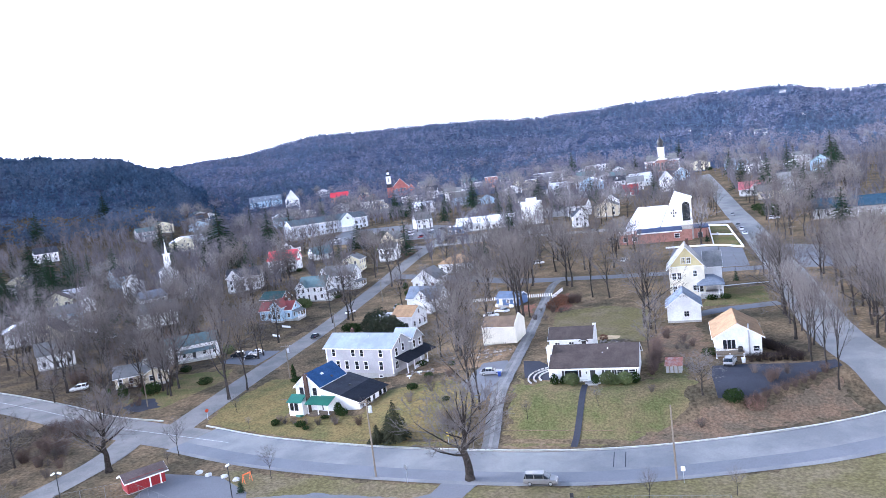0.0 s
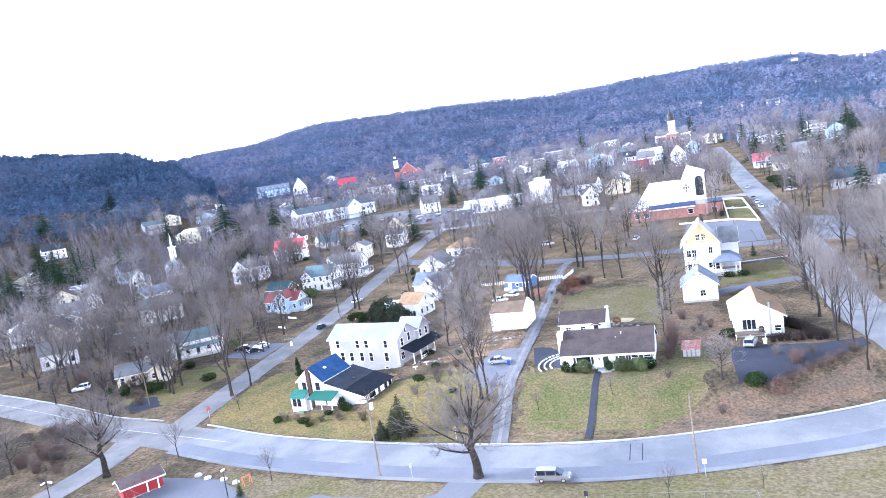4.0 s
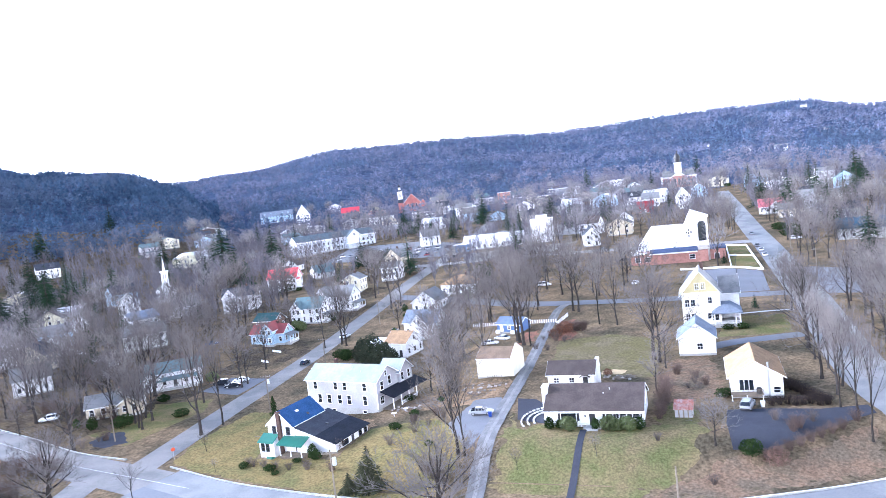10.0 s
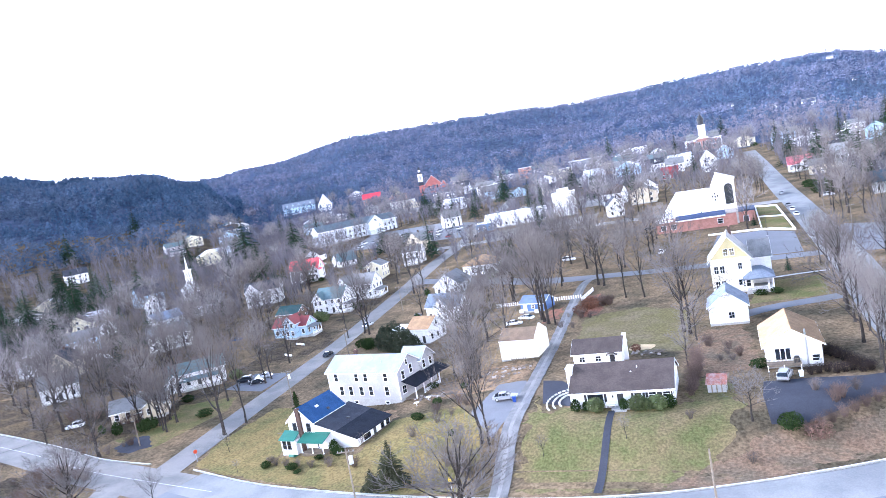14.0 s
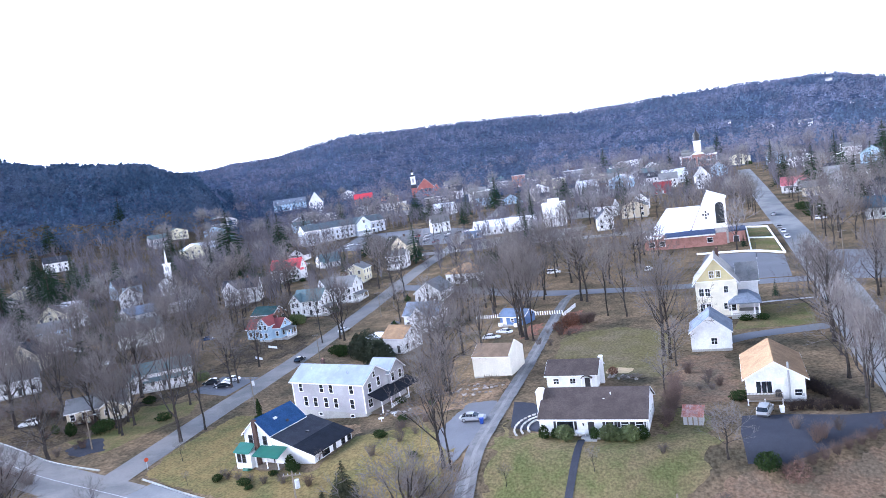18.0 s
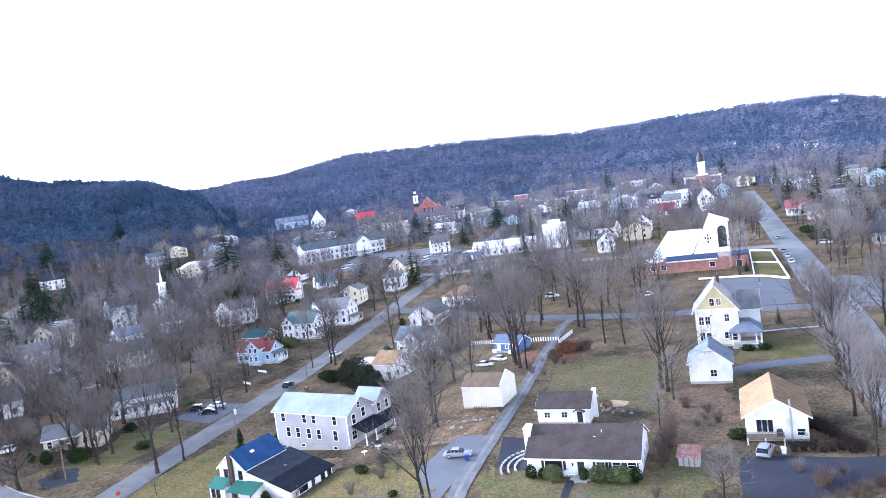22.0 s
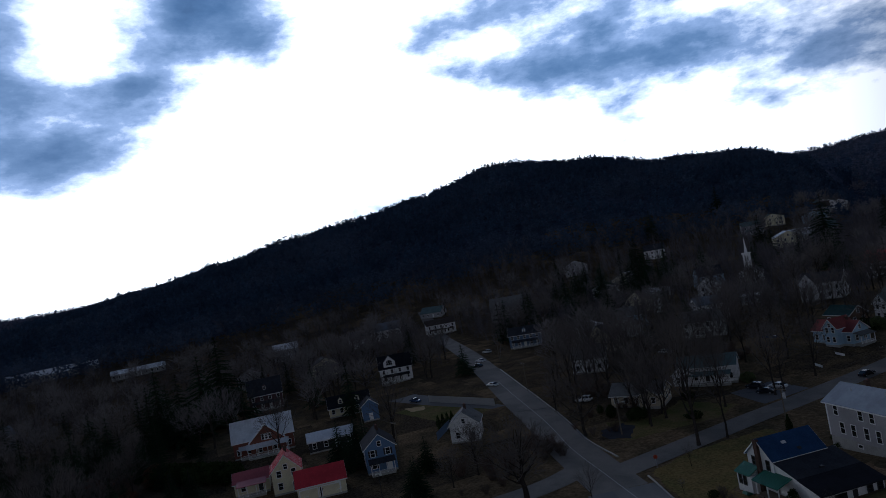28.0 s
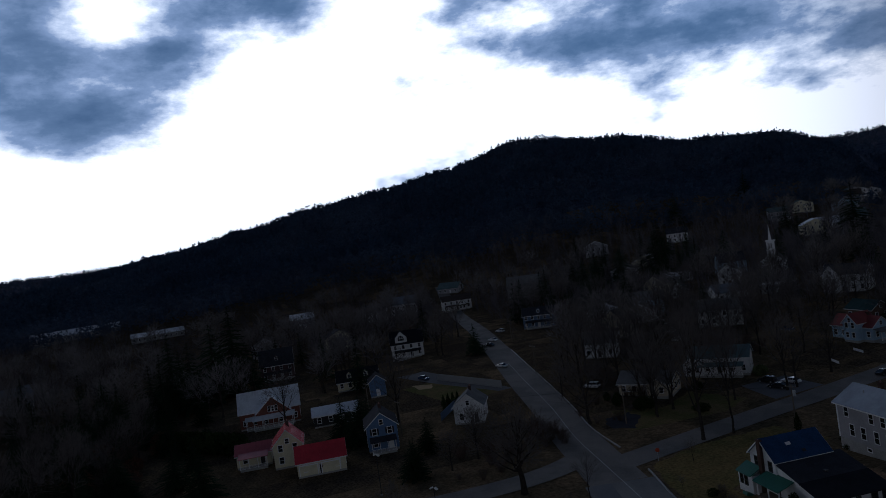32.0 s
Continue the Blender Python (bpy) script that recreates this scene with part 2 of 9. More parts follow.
TWIG = mat("twigs", (0.158, 0.140, 0.132), rough=0.95, vary=0.2, scale=0.6, fine=4.0, bump=0.0, rand=0.28)
NEEDLE = mat("needles", (0.026, 0.046, 0.026), rough=0.95, vary=0.4, scale=0.9, fine=6.0, bump=0.0, rand=0.3)
SHRUB = mat("shrub_leaves", (0.034, 0.054, 0.020), rough=0.95, vary=0.45, scale=1.5, fine=8.0, bump=0.0, rand=0.3)
RHODO = mat("rhododendron_leaves", (0.10, 0.125, 0.045), rough=0.7, vary=0.4, scale=1.2, fine=8.0, bump=0.0, rand=0.2)
RUSTSHRUB = mat("rust_leaves", (0.165, 0.082, 0.055), rough=0.95, vary=0.35, scale=1.2, fine=8.0, bump=0.0, rand=0.2)
# distant floor with blue aerial haze mixed into both base colours
HAZYFOREST = mat("hazy_forest_floor", (0.062, 0.076, 0.116), rough=1.0, vary=0.35, scale=0.012, fine=0.09, bump=0.6, second=(0.044, 0.060, 0.098), edge=(0.42, 0.58))
# leaf litter with the shade of the western gardens put into its colour
SHADELITTER = mat("shaded_woodland_litter", (0.072, 0.056, 0.040), rough=1.0, vary=0.6, scale=0.16, fine=1.8, bump=0.8, second=(0.125, 0.092, 0.055), edge=(0.46, 0.66))
WOODPOLE = mat("pole_wood", (0.20, 0.165, 0.13), rough=0.95, vary=0.2, scale=1.2, rand=0.2)
STEEL = mat("galvanised_steel", (0.45, 0.46, 0.47), rough=0.45, metal=0.6, vary=0.08)
BLACKMETAL = mat("black_metal", (0.02, 0.02, 0.022), rough=0.5, vary=0.1)
RUBBER = mat("tyre_rubber", (0.018, 0.018, 0.018), rough=0.9, vary=0.1)
LAMPGLASS = mat("lamp_lens", (0.75, 0.75, 0.72), rough=0.2, vary=0.03)
REDLENS = mat("red_lens", (0.35, 0.01, 0.01), rough=0.25, vary=0.05)


def paint(name, colour):
    return mat("car_paint_" + name, colour, rough=0.25, vary=0.03, metal=0.15, bump=0.0, spec=0.6)

# ---- mesh helpers ----
def mesh_of(name, verts, faces, material, smooth=False):
    me = bpy.data.meshes.new(name)
    me.from_pydata([tuple(v) for v in verts], [], faces)
    for m in (material if isinstance(material, (list, tuple)) else [material]):
        me.materials.append(m)
    if smooth:
        me.shade_smooth()
    return me


def bm_mesh(name, bm, material):
    me = bpy.data.meshes.new(name)
    bmesh.ops.recalc_face_normals(bm, faces=bm.faces)
    bm.to_mesh(me)
    bm.free()
    for m in (material if isinstance(material, (list, tuple)) else [material]):
        me.materials.append(m)
    return me


def part(name, me, parent, m=None, label=""):
    """Links a mesh (or a bmesh turned into one) as one object under a thing or a part."""
    ob = new(name, me)
    ob.parent = parent
    if m is not None:
        ob.matrix_basis = m
    if label:
        ob["label"] = label
    return ob


def thing(name, m, label, category, group="", kind="", me=None):
    ob = new(name, me)
    if me is None:
        ob.empty_display_size = 0.3
    ob.matrix_basis = m
    return tagged(ob, label, category, group, kind)


def box(bm, x0, y0, z0, x1, y1, z1, bevel=0.0):
    vs = [bm.verts.new(p) for p in ((x0, y0, z0), (x1, y0, z0), (x1, y1, z0), (x0, y1, z0), (x0, y0, z1), (x1, y0, z1), (x1, y1, z1), (x0, y1, z1))]
    fs = [bm.faces.new([vs[i] for i in f]) for f in ((0, 3, 2, 1), (4, 5, 6, 7), (0, 1, 5, 4), (1, 2, 6, 5), (2, 3, 7, 6), (3, 0, 4, 7))]
    if bevel:
        es = list({e for f in fs for e in f.edges})
        bmesh.ops.bevel(bm, geom=es, offset=bevel, segments=1, affect="EDGES")


def boxes(name, material, *bs, bevel=0.0):
    bm = bmesh.new()
    for b in bs:
        box(bm, *b, bevel=bevel)
    return bm_mesh(name, bm, material)


def prism(bm, profile, y0, y1, axis="y"):
    """A closed profile in (u, z) pushed from y0 to y1 along an axis."""
    f = (lambda u, z, w: (u, w, z)) if axis == "y" else (lambda u, z, w: (w, u, z))
    a = [bm.verts.new(f(u, z, y0)) for u, z in profile]
    b = [bm.verts.new(f(u, z, y1)) for u, z in profile]
    n = len(profile)
    bm.faces.new(a)
    bm.faces.new(b[::-1])
    for i in range(n):
        bm.faces.new((a[i], b[i], b[(i + 1) % n], a[(i + 1) % n]))


def tube(verts, faces, p, q, r0, r1, n=5):
    p, q = Vector(p), Vector(q)
    d = (q - p).normalized()
    u = d.orthogonal().normalized()
    w = d.cross(u)
    k = len(verts)
    for c, r in ((p, r0), (q, r1)):
        for i in range(n):
            a = 2 * math.pi * i / n
            verts.append(c + u * (r * math.cos(a)) + w * (r * math.sin(a)))
    for i in range(n):
        j = (i + 1) % n
        faces.append((k + i, k + j, k + n + j, k + n + i))
    return k


def rod(name, material, p, q, r0, r1=None, n=8):
    v, f = [], []
    tube(v, f, p, q, r0, r0 if r1 is None else r1, n)
    f.append(tuple(range(n))[::-1])
    f.append(tuple(range(n, 2 * n)))
    return mesh_of(name, v, f, material)


# ---- the lie of the land ----
def S(x):
    x = min(max(x, 0.0), 1.0)
    return x * x * (3 - 2 * x)


VIEW = (32.0, -100.0)
FAR_RIDGE = ((-60, 1.0), (-30, 1.6), (-12, 2.5), (-7, 3.5), (0, 3.72), (10, 3.6), (19, 4.1), (28, 4.2), (35, 3.35), (41, 3.0), (60, 2.2), (100, 1.3), (150, 1.0))
WEST_HILL = ((38.5, 0.0), (41, 2.75), (45, 4.0), (50, 4.5), (56, 5.65), (63, 6.6), (70, 5.1), (75, 4.3), (80, 3.6), (86, 2.65), (92, 1.7), (97, 0.8), (104, 0.0))


def along(table, a):
    if a <= table[0][0]:
        return table[0][1]
    for (a0, h0), (a1, h1) in zip(table, table[1:]):
        if a <= a1:
            return h0 + (h1 - h0) * S((a - a0) / (a1 - a0))
    return table[-1][1]


def ground(x, y):
    w = 1 - 0.5 * S((-95 - x) / 60.0)
    l1 = S((-5 - x) / 60.0) * (1 - S((y - 60) / 140.0)) * w
    l2 = S((-3 + 0.3 * min(max(0, x - 14), 60) - y) / 16.0) * w
    z = 0.2 - 4.6 * (1 - (1 - l1) * (1 - l2))
    return z + 0.02 * (min(max(y, 40), 120) - 40) + 0.05 * (min(max(y, 120), 700) - 120)


def land(x, y):
    z = ground(x, y)
    dx, dy = x - VIEW[0], y - VIEW[1]
    r = math.hypot(dx, dy)
    if r < 330:
        return z
    az = math.degrees(math.atan2(-dx, dy))
    bumps = noise.noise(Vector((x / 160, y / 160, 0))) * 9 + noise.noise(Vector((x / 45, y / 45, 3))) * 3
    if abs(az) > 150:
        return z + bumps * S((r - 500) / 500) * 0.5
    top = 43 + 1950 * math.tan(radians(along(FAR_RIDGE, az)))
    k = S((r - 700) / 1250)
    far = z + (top - z) * k
    rise = along(WEST_HILL, az)
    if rise > 0:
        t2 = 43 + 1050 * math.tan(radians(rise))
        k2 = S((r - 400) / 650)
        fall = 1 - 0.6 * S((r - 1150) / 700)
        far = max(far, z + (t2 * fall - z) * k2)
    return far + bumps * S((r - 450) / 400) * 0.45


def build_ground():
    n = 300
    u = np.linspace(-1, 1, n)
    xs = -30 + 250 * u + 3600 * np.sign(u) * np.abs(u) ** 4.2
    ys = 60 + 250 * u + 3600 * np.sign(u) * np.abs(u) ** 4.2
    verts = [(x, y, land(x, y)) for y in ys for x in xs]
    faces = [(j * n + i, j * n + i + 1, (j + 1) * n + i + 1, (j + 1) * n + i) for j in range(n - 1) for i in range(n - 1)]
    me = mesh_of("ground", verts, faces, [GROUND, HAZYFOREST, SHADELITTER], smooth=True)
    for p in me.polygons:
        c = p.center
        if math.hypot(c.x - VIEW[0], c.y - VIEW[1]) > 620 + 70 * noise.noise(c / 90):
            # far slopes take the floor colour that has haze painted in
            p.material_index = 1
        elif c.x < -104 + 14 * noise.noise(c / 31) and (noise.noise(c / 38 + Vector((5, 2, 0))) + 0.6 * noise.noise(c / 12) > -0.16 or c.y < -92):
            # darkened litter stands for the shade over the western ground
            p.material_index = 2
    return thing("ground", Matrix(), "brown winter ground with dry grass rising into wooded hills", "ground", kind="structure", me=me)


build_ground()


def resample(pts, step=2.5):
    """A smooth line through plan points, cut into even steps."""
    p = [Vector((x, y, 0)) for x, y in pts]
    p = [p[0] * 2 - p[1]] + p + [p[-1] * 2 - p[-2]]
    out = []
    for a, b, c, d in zip(p, p[1:], p[2:], p[3:]):
        k = max(2, int((c - b).length / step))
        for i in range(k):
            t = i / k
            out.append(0.5 * ((2 * b) + (c - a) * t + (2 * a - 5 * b + 4 * c - d) * t * t + (3 * b - a - 3 * c + d) * t ** 3))
    out.append(p[-2])
    return out


def ribbon(name, pts, width, material, lift, label, category, cross=4, thick=0.0, shift=0.0, kind="structure", parent=None, rag=0.0):
    """A strip of road, path or kerb that lies on the ground along a line; width may differ from start to end."""
    line = resample(pts)
    w0, w1 = width if isinstance(width, tuple) else (width, width)
    verts, faces = [], []
    for i, p in enumerate(line):
        d = (line[min(i + 1, len(line) - 1)] - line[max(i - 1, 0)]).normalized()
        s = Vector((-d.y, d.x, 0))
        w = w0 + (w1 - w0) * i / (len(line) - 1)
        wob = [rag * noise.noise(p * 0.35 + Vector((k * 7.3, 0, 0))) + rag * 0.5 * noise.noise(p * 1.1 + Vector((k * 3.1, 4, 0))) for k in (0, 1)] if rag else (0, 0)
        for j in range(cross + 1):
            q = p + s * (shift + w * (j / cross - 0.5) + wob[0] + (wob[1] - wob[0]) * j / cross)
            verts.append((q.x, q.y, land(q.x, q.y) + lift))
    m = cross + 1
    for i in range(len(line) - 1):
        for j in range(cross):
            faces.append((i * m + j, (i + 1) * m + j, (i + 1) * m + j + 1, i * m + j + 1)[::-1])
    if thick:
        k = len(verts)
        verts += [(x, y, z - thick) for x, y, z in verts]
        for i in range(len(line) - 1):
            for j in (0, cross):
                a, b = i * m + j, (i + 1) * m + j
                faces.append((a, b, b + k, a + k))
    me = mesh_of(name, verts, faces, material, smooth=True)
    if parent is not None:
        return part(name, me, parent)
    return thing(name, Matrix(), label, category, kind=kind, me=me)


def patch(name, outline, material, lift, label, category, step=3.0, rag=0.0, kind="structure"):
    """A sheet of lawn, litter or paving that lies on the ground inside a plan outline."""
    ring = []
    n = len(outline)
    for i in range(n):
        a, b = Vector((*outline[i], 0)), Vector((*outline[(i + 1) % n], 0))
        k = max(1, int((b - a).length / (min(step, 0.6) if rag else step)))
        for j in range(k):
            q = a.lerp(b, j / k)
            if rag:
                q += Vector((noise.noise(q * 0.37), noise.noise(q * 0.37 + Vector((9, 4, 2))), 0)) * rag + Vector((noise.noise(q * 1.9), noise.noise(q * 1.9 + Vector((3, 8, 1))), 0)) * rag * 0.4
            ring.append((q.x, q.y))
    bm = bmesh.new()
    x0, x1 = min(p[0] for p in ring), max(p[0] for p in ring)
    y0, y1 = min(p[1] for p in ring), max(p[1] for p in ring)
    f = bm.faces.new([bm.verts.new((x, y, 0)) for x, y in ring])
    for axis, lo, hi in ((0, x0, x1), (1, y0, y1)):
        v = lo + step
        while v < hi:
            co, no = ((v, 0, 0), (1, 0, 0)) if axis == 0 else ((0, v, 0), (0, 1, 0))
            bmesh.ops.bisect_plane(bm, geom=bm.verts[:] + bm.edges[:] + bm.faces[:], plane_co=co, plane_no=no)
            v += step
    for v in bm.verts:
        v.co.z = land(v.co.x, v.co.y) + lift
    for f in bm.faces:
        f.normal_update()
        if f.normal.z < 0:
            f.normal_flip()
    me = bpy.data.meshes.new(name)
    bm.to_mesh(me)
    bm.free()
    me.materials.append(material)
    me.shade_smooth()
    return thing(name, Matrix(), label, category, kind=kind, me=me)

# ---- roads, lawns, paving ----
MAIN = [(130, 30), (88, 7), (52, -14), (35, -21.5), (10, -28), (-18, -28.3), (-48, -24.5), (-72, -18), (-100, -11), (-122, -5), (-151, 1.5), (-208, 17), (-269, 33), (-345, 50), (-450, 75)]
STREET = [(-80, -14), (-83, 6), (-87, 34), (-91, 75), (-94.5, 113), (-96, 148), (-98.5, 184), (-101, 222), (-112, 323), (-118, 370), (-128, 430)]
DRIVE = [(-7.6, -21.5), (-8.8, -12), (-10.4, 10), (-13, 48), (-15.5, 80), (-17, 108), (-14, 116)]
CROSS = [(-98, 152), (-62, 140), (-14, 116), (52, 112)]
EAST = [(60, 146), (75, 138), (100, 130), (130, 126)]
NORTH_ROAD = [(63, -7), (57.5, 12), (55.5, 34), (55.7, 68), (56.3, 105), (55.3, 150), (54.3, 190), (53, 225), (52, 250), (50.5, 306), (49, 370), (46, 470)]
SIDE = [(-90, -12), (-85, -25), (-84, -38), (-86, -54), (-94, -80)]
STREETASPHALT = mat("street_asphalt", (0.208, 0.192, 0.178), rough=0.9, vary=0.14, scale=0.12, fine=5.0, bump=0.12, second=(0.152, 0.145, 0.138))
ribbon("road", MAIN[:8], (13.0, 12.5), ASPHALT, 0.10, "pale worn asphalt road curving past the lawns", "road", cross=10)
ribbon("west_road", MAIN[7:], (10.6, 7.6), STREETASPHALT, 0.104, "long asphalt road running west into the trees", "road", cross=8)
ribbon("shoulder", MAIN[:8], (3.6, 3.6), mat("asphalt_patch", (0.17, 0.172, 0.185), rough=0.9, vary=0.10, scale=0.15, fine=5.0, bump=0.12), 0.115, "darker repaved strip along the road's near side", "road strip", cross=3, shift=3.4)
ribbon("side_street", STREET, 7.4, STREETASPHALT, 0.108, "straight grey asphalt street between houses", "street", cross=6)
LANESTRIP = mat("lane_strip", (0.235, 0.225, 0.215), rough=0.95, vary=0.2, scale=0.5, fine=9.0, second=(0.195, 0.185, 0.175))
ribbon("lane", DRIVE, 3.0, GRAVEL, 0.112, "narrow gravel lane beside the lawn", "lane", cross=6, rag=0.22)
ribbon("lane_strip", DRIVE[:6], 0.7, LANESTRIP, 0.118, "paler worn strip down the middle of the lane", "lane strip", cross=2, rag=0.2)
ribbon("cross_street", CROSS, 7.0, LOTASPHALT, 0.10, "grey cross street behind the houses", "street")
ribbon("church_street", NORTH_ROAD, 10.0, ASPHALT, 0.118, "wide pale street running uphill past the church", "street", cross=6)
ribbon("east_street", EAST, (11, 8), LOTASPHALT, 0.106, "grey asphalt side street meeting the church street", "street")
patch("parking_lot", [(61, 150), (61.5, 108), (78, 104), (80, 134)], LOTASPHALT, 0.095, "grey asphalt forecourt beside the church street", "parking lot")
ribbon("park_road", SIDE, 7.0, STREETASPHALT, 0.112, "pale asphalt branch road beside the playing field", "road", cross=4)
ribbon("kerb", [(100, 20), (60, -2.5), (40, -12.5), (13.7, -20.6), (-15.5, -21.7), (-50, -17.6), (-74, -10.5)], 0.26, KERB, 0.26, "low pale stone kerb along the far road edge", "kerb", cross=1, thick=0.35)
ribbon("kerb", [(-88, -7.5), (-105, -4.6), (-122, 0.2), (-151, 7), (-208, 22)], 0.3, KERB, 0.24, "low stone kerb along the road edge", "kerb", cross=1, thick=0.35)
ribbon("road_line", [(-62, -19.5), (-80, -15.5), (-100, -11), (-122, -5), (-151, 1.5), (-185, 10.5)], 0.14, PAINT, 0.135, "worn white centre line on the asphalt", "road marking", cross=1)
ribbon("garden_path", [(6.9, -1.2), (6.9, -9), (6.8, -20.2)], 1.15, DARKASPHALT, 0.12, "narrow black asphalt path from road to steps", "path", cross=2)
for x in (13.6, 15.4):
    ribbon("road_joint", [(x, -22.2), (x + 0.3, -27.8)], 0.14, DARKASPHALT, 0.13, "dark sealed joint across the road", "road joint", cross=1)
patch("repaved_panel", [(13.7, -22.3), (15.3, -22.3), (15.6, -27.6), (14.0, -27.6)], ASPHALT, 0.122, "darker asphalt panel between two joints", "road patch", step=1.5)

patch("lawn", [(-5.5, -19.5), (6.0, -20), (15, -19.5), (20, -15), (25, -8), (26.5, 3), (25, 10), (20, 14), (18.5, 1), (-1.5, 0.5), (-5, -2), (-7.2, 8)], LAWN, 0.05, "patchy green lawn sloping to the road", "lawn", rag=2.2, step=1.5)
patch("lawn", [(-6, 30), (17, 30), (17, 62), (4, 70), (-9, 64)], MEADOW, 0.05, "patchy olive and brown back lawn", "lawn", rag=1.2)
patch("lawn", [(30, 62), (47, 64), (47.5, 84), (34, 84)], LAWN, 0.05, "green lawn beside the tall yellow house", "lawn", rag=0.6)
SOIL = mat("bare_soil", (0.25, 0.165, 0.10), rough=1.0, vary=0.5, scale=0.35, fine=2.4, bump=0.7, second=(0.145, 0.105, 0.065))
patch("lawn", [(-75, -9), (-50, -16.5), (-28, -20.5), (-14, -20), (-13, -4), (-24, 8), (-37, 6), (-38, -8), (-57, -6), (-60, 12), (-66, 24), (-78, 22), (-79, 4)], DRYLAWN, 0.05, "dry yellow-brown lawn round the white house", "lawn", rag=1.0)
patch("leaf_litter", [(14, -19.8), (25, -17.5), (40, -11.5), (53, -3), (50, 3.5), (41, -3), (35.5, -7), (28.5, -7.5), (23, -13)], LEAFLITTER, 0.06, "brown leaf litter on the bank above the road", "leaf litter", rag=2.4, step=1.5)
patch("leaf_litter", [(19, 14), (30, 16), (29, 44), (20, 44), (18, 30)], LEAFLITTER, 0.055, "russet leaf litter between the gardens", "leaf litter", rag=2.6, step=1.5)
RUSSET = mat("russet_leaves", (0.230, 0.108, 0.072), rough=1.0, vary=0.4, scale=0.4, fine=2.4, bump=0.6, second=(0.150, 0.095, 0.065))
patch("leaf_litter", [(-13, 90), (-8.5, 89), (-5.5, 70), (-8, 65), (-11.2, 67)], RUSSET, 0.06, "russet fallen leaves beside the lane", "leaf litter", rag=1.6, step=1.5)
patch("leaf_litter", [(-22, 80), (-17.8, 79), (-16.6, 67), (-20, 66)], RUSSET, 0.06, "russet fallen leaves under the trees", "leaf litter", rag=1.6, step=1.5)
patch("lawn", [(-112, 5), (-96, 0), (-93, 24), (-98, 34), (-112, 28), (-106, 16)], LAWN, 0.05, "green lawn at the street corner", "lawn", rag=0.8)
patch("lawn", [(-184, -28), (-150, -22), (-150, -8), (-186, -16)], LAWN, 0.05, "fenced green garden lawn", "lawn", rag=0.6)
patch("driveway", [(30.2, 9.0), (29.8, 2), (30.4, -4.8), (35, -4.2), (40, -1.0), (46, 3.0), (52.5, 7.4), (52, 11.2), (45, 9.3), (37, 9.6)], DARKASPHALT, 0.10, "dark wet-looking asphalt driveway", "driveway", step=2)
patch("bare_soil", [(-31, 14), (-14, 15), (-13.5, 30), (-16, 33), (-30, 31), (-36, 22)], SOIL, 0.056, "bare brown soil with rubble before the barn", "soil", rag=2.0, step=1.5)
patch("bare_soil", [(-60, 2), (-40, -2), (-37, 8), (-40, 13), (-58, 16), (-64, 12)], SOIL, 0.058, "bare brown soil round the farmhouse", "soil", rag=1.5, step=1.5)
patch("parking_pad", [(-19.5, 3), (-15.5, -4), (-12.0, -8), (-11.0, -3), (-11.4, 14), (-12.4, 18.5), (-18.5, 18)], LOTASPHALT, 0.07, "grey gravelled parking pad beside the lane", "parking pad", step=2, rag=0.5)
patch("driveway", [(-6, 4), (-0.6, 2), (-0.6, 10), (-5, 16), (-9.0, 17)], DARKASPHALT, 0.08, "dark curved driveway beside the ranch house", "driveway", step=2)
ribbon("driveway", [(27, 52), (34, 57), (43, 60), (49, 62)], 4.6, LOTASPHALT, 0.09, "grey driveway from the garage to the street", "driveway")
patch("parking_lot", [(20, 118), (47, 117), (47.5, 149), (38, 157), (23, 158)], LOTASPHALT, 0.085, "grey asphalt church parking lot", "parking lot")
patch("parking_lot", [(-190, 262), (-108, 250), (-112, 300), (-150, 330), (-205, 330)], LOTASPHALT, 0.12, "large grey asphalt parking lot", "parking lot", step=6)
TOWNPAVING = mat("town_paving", (0.30, 0.29, 0.28), rough=0.95, vary=0.25, scale=0.05, fine=0.8, bump=0.2, second=(0.20, 0.185, 0.17), edge=(0.4, 0.6))
patch("town_square", [(-86, 222), (-40, 236), (-36, 262), (-70, 258), (-96, 250)], TOWNPAVING, 0.11, "pale worn paving before the long white building", "paving", step=6, rag=2.0)
patch("town_yard", [(-105, 300), (-30, 292), (-22, 330), (-60, 356), (-100, 350)], TOWNPAVING, 0.11, "pale paved yards behind the shops", "paving", step=6, rag=3.0)
patch("town_yard", [(-250, 440), (-90, 420), (-20, 380), (-10, 420), (-80, 500), (-240, 480)], TOWNPAVING, 0.115, "pale paved yards between the town blocks", "paving", step=8, rag=4.0)
ribbon("town_street", [(-128, 222), (-96, 222), (-60, 226), (-20, 224), (52, 216)], 8.0, TOWNPAVING, 0.113, "pale street crossing the town", "street", cross=4)
patch("grass_verge", [(-55, -31.8), (-30, -34.6), (-12, -35.6), (12, -34.6), (36, -28.4), (58, -18.6), (84, -4), (96, -20), (80, -62), (20, -70), (-36, -66), (-40, -52), (-46, -41)], MEADOW, 0.045, "dull olive grass of the playing field", "grass", rag=1.4)
ribbon("walkway", [(36.5, 86.5), (43, 88), (50.2, 88.8)], 1.3, STONE, 0.12, "pale concrete walkway from porch to street", "path", cross=2)
patch("parking_lot", [(-66, -34), (-53, -34.5), (-44, -40), (-38, -50), (-40, -60), (-60, -56), (-64, -44)], LOTASPHALT, 0.08, "grey asphalt lot beside a red shed", "parking lot", step=3)
patch("playing_court", [(-66, -52), (-46, -58), (-48, -80), (-76, -74)], DARKASPHALT, 0.09, "dark asphalt ball court", "playing court", step=4)
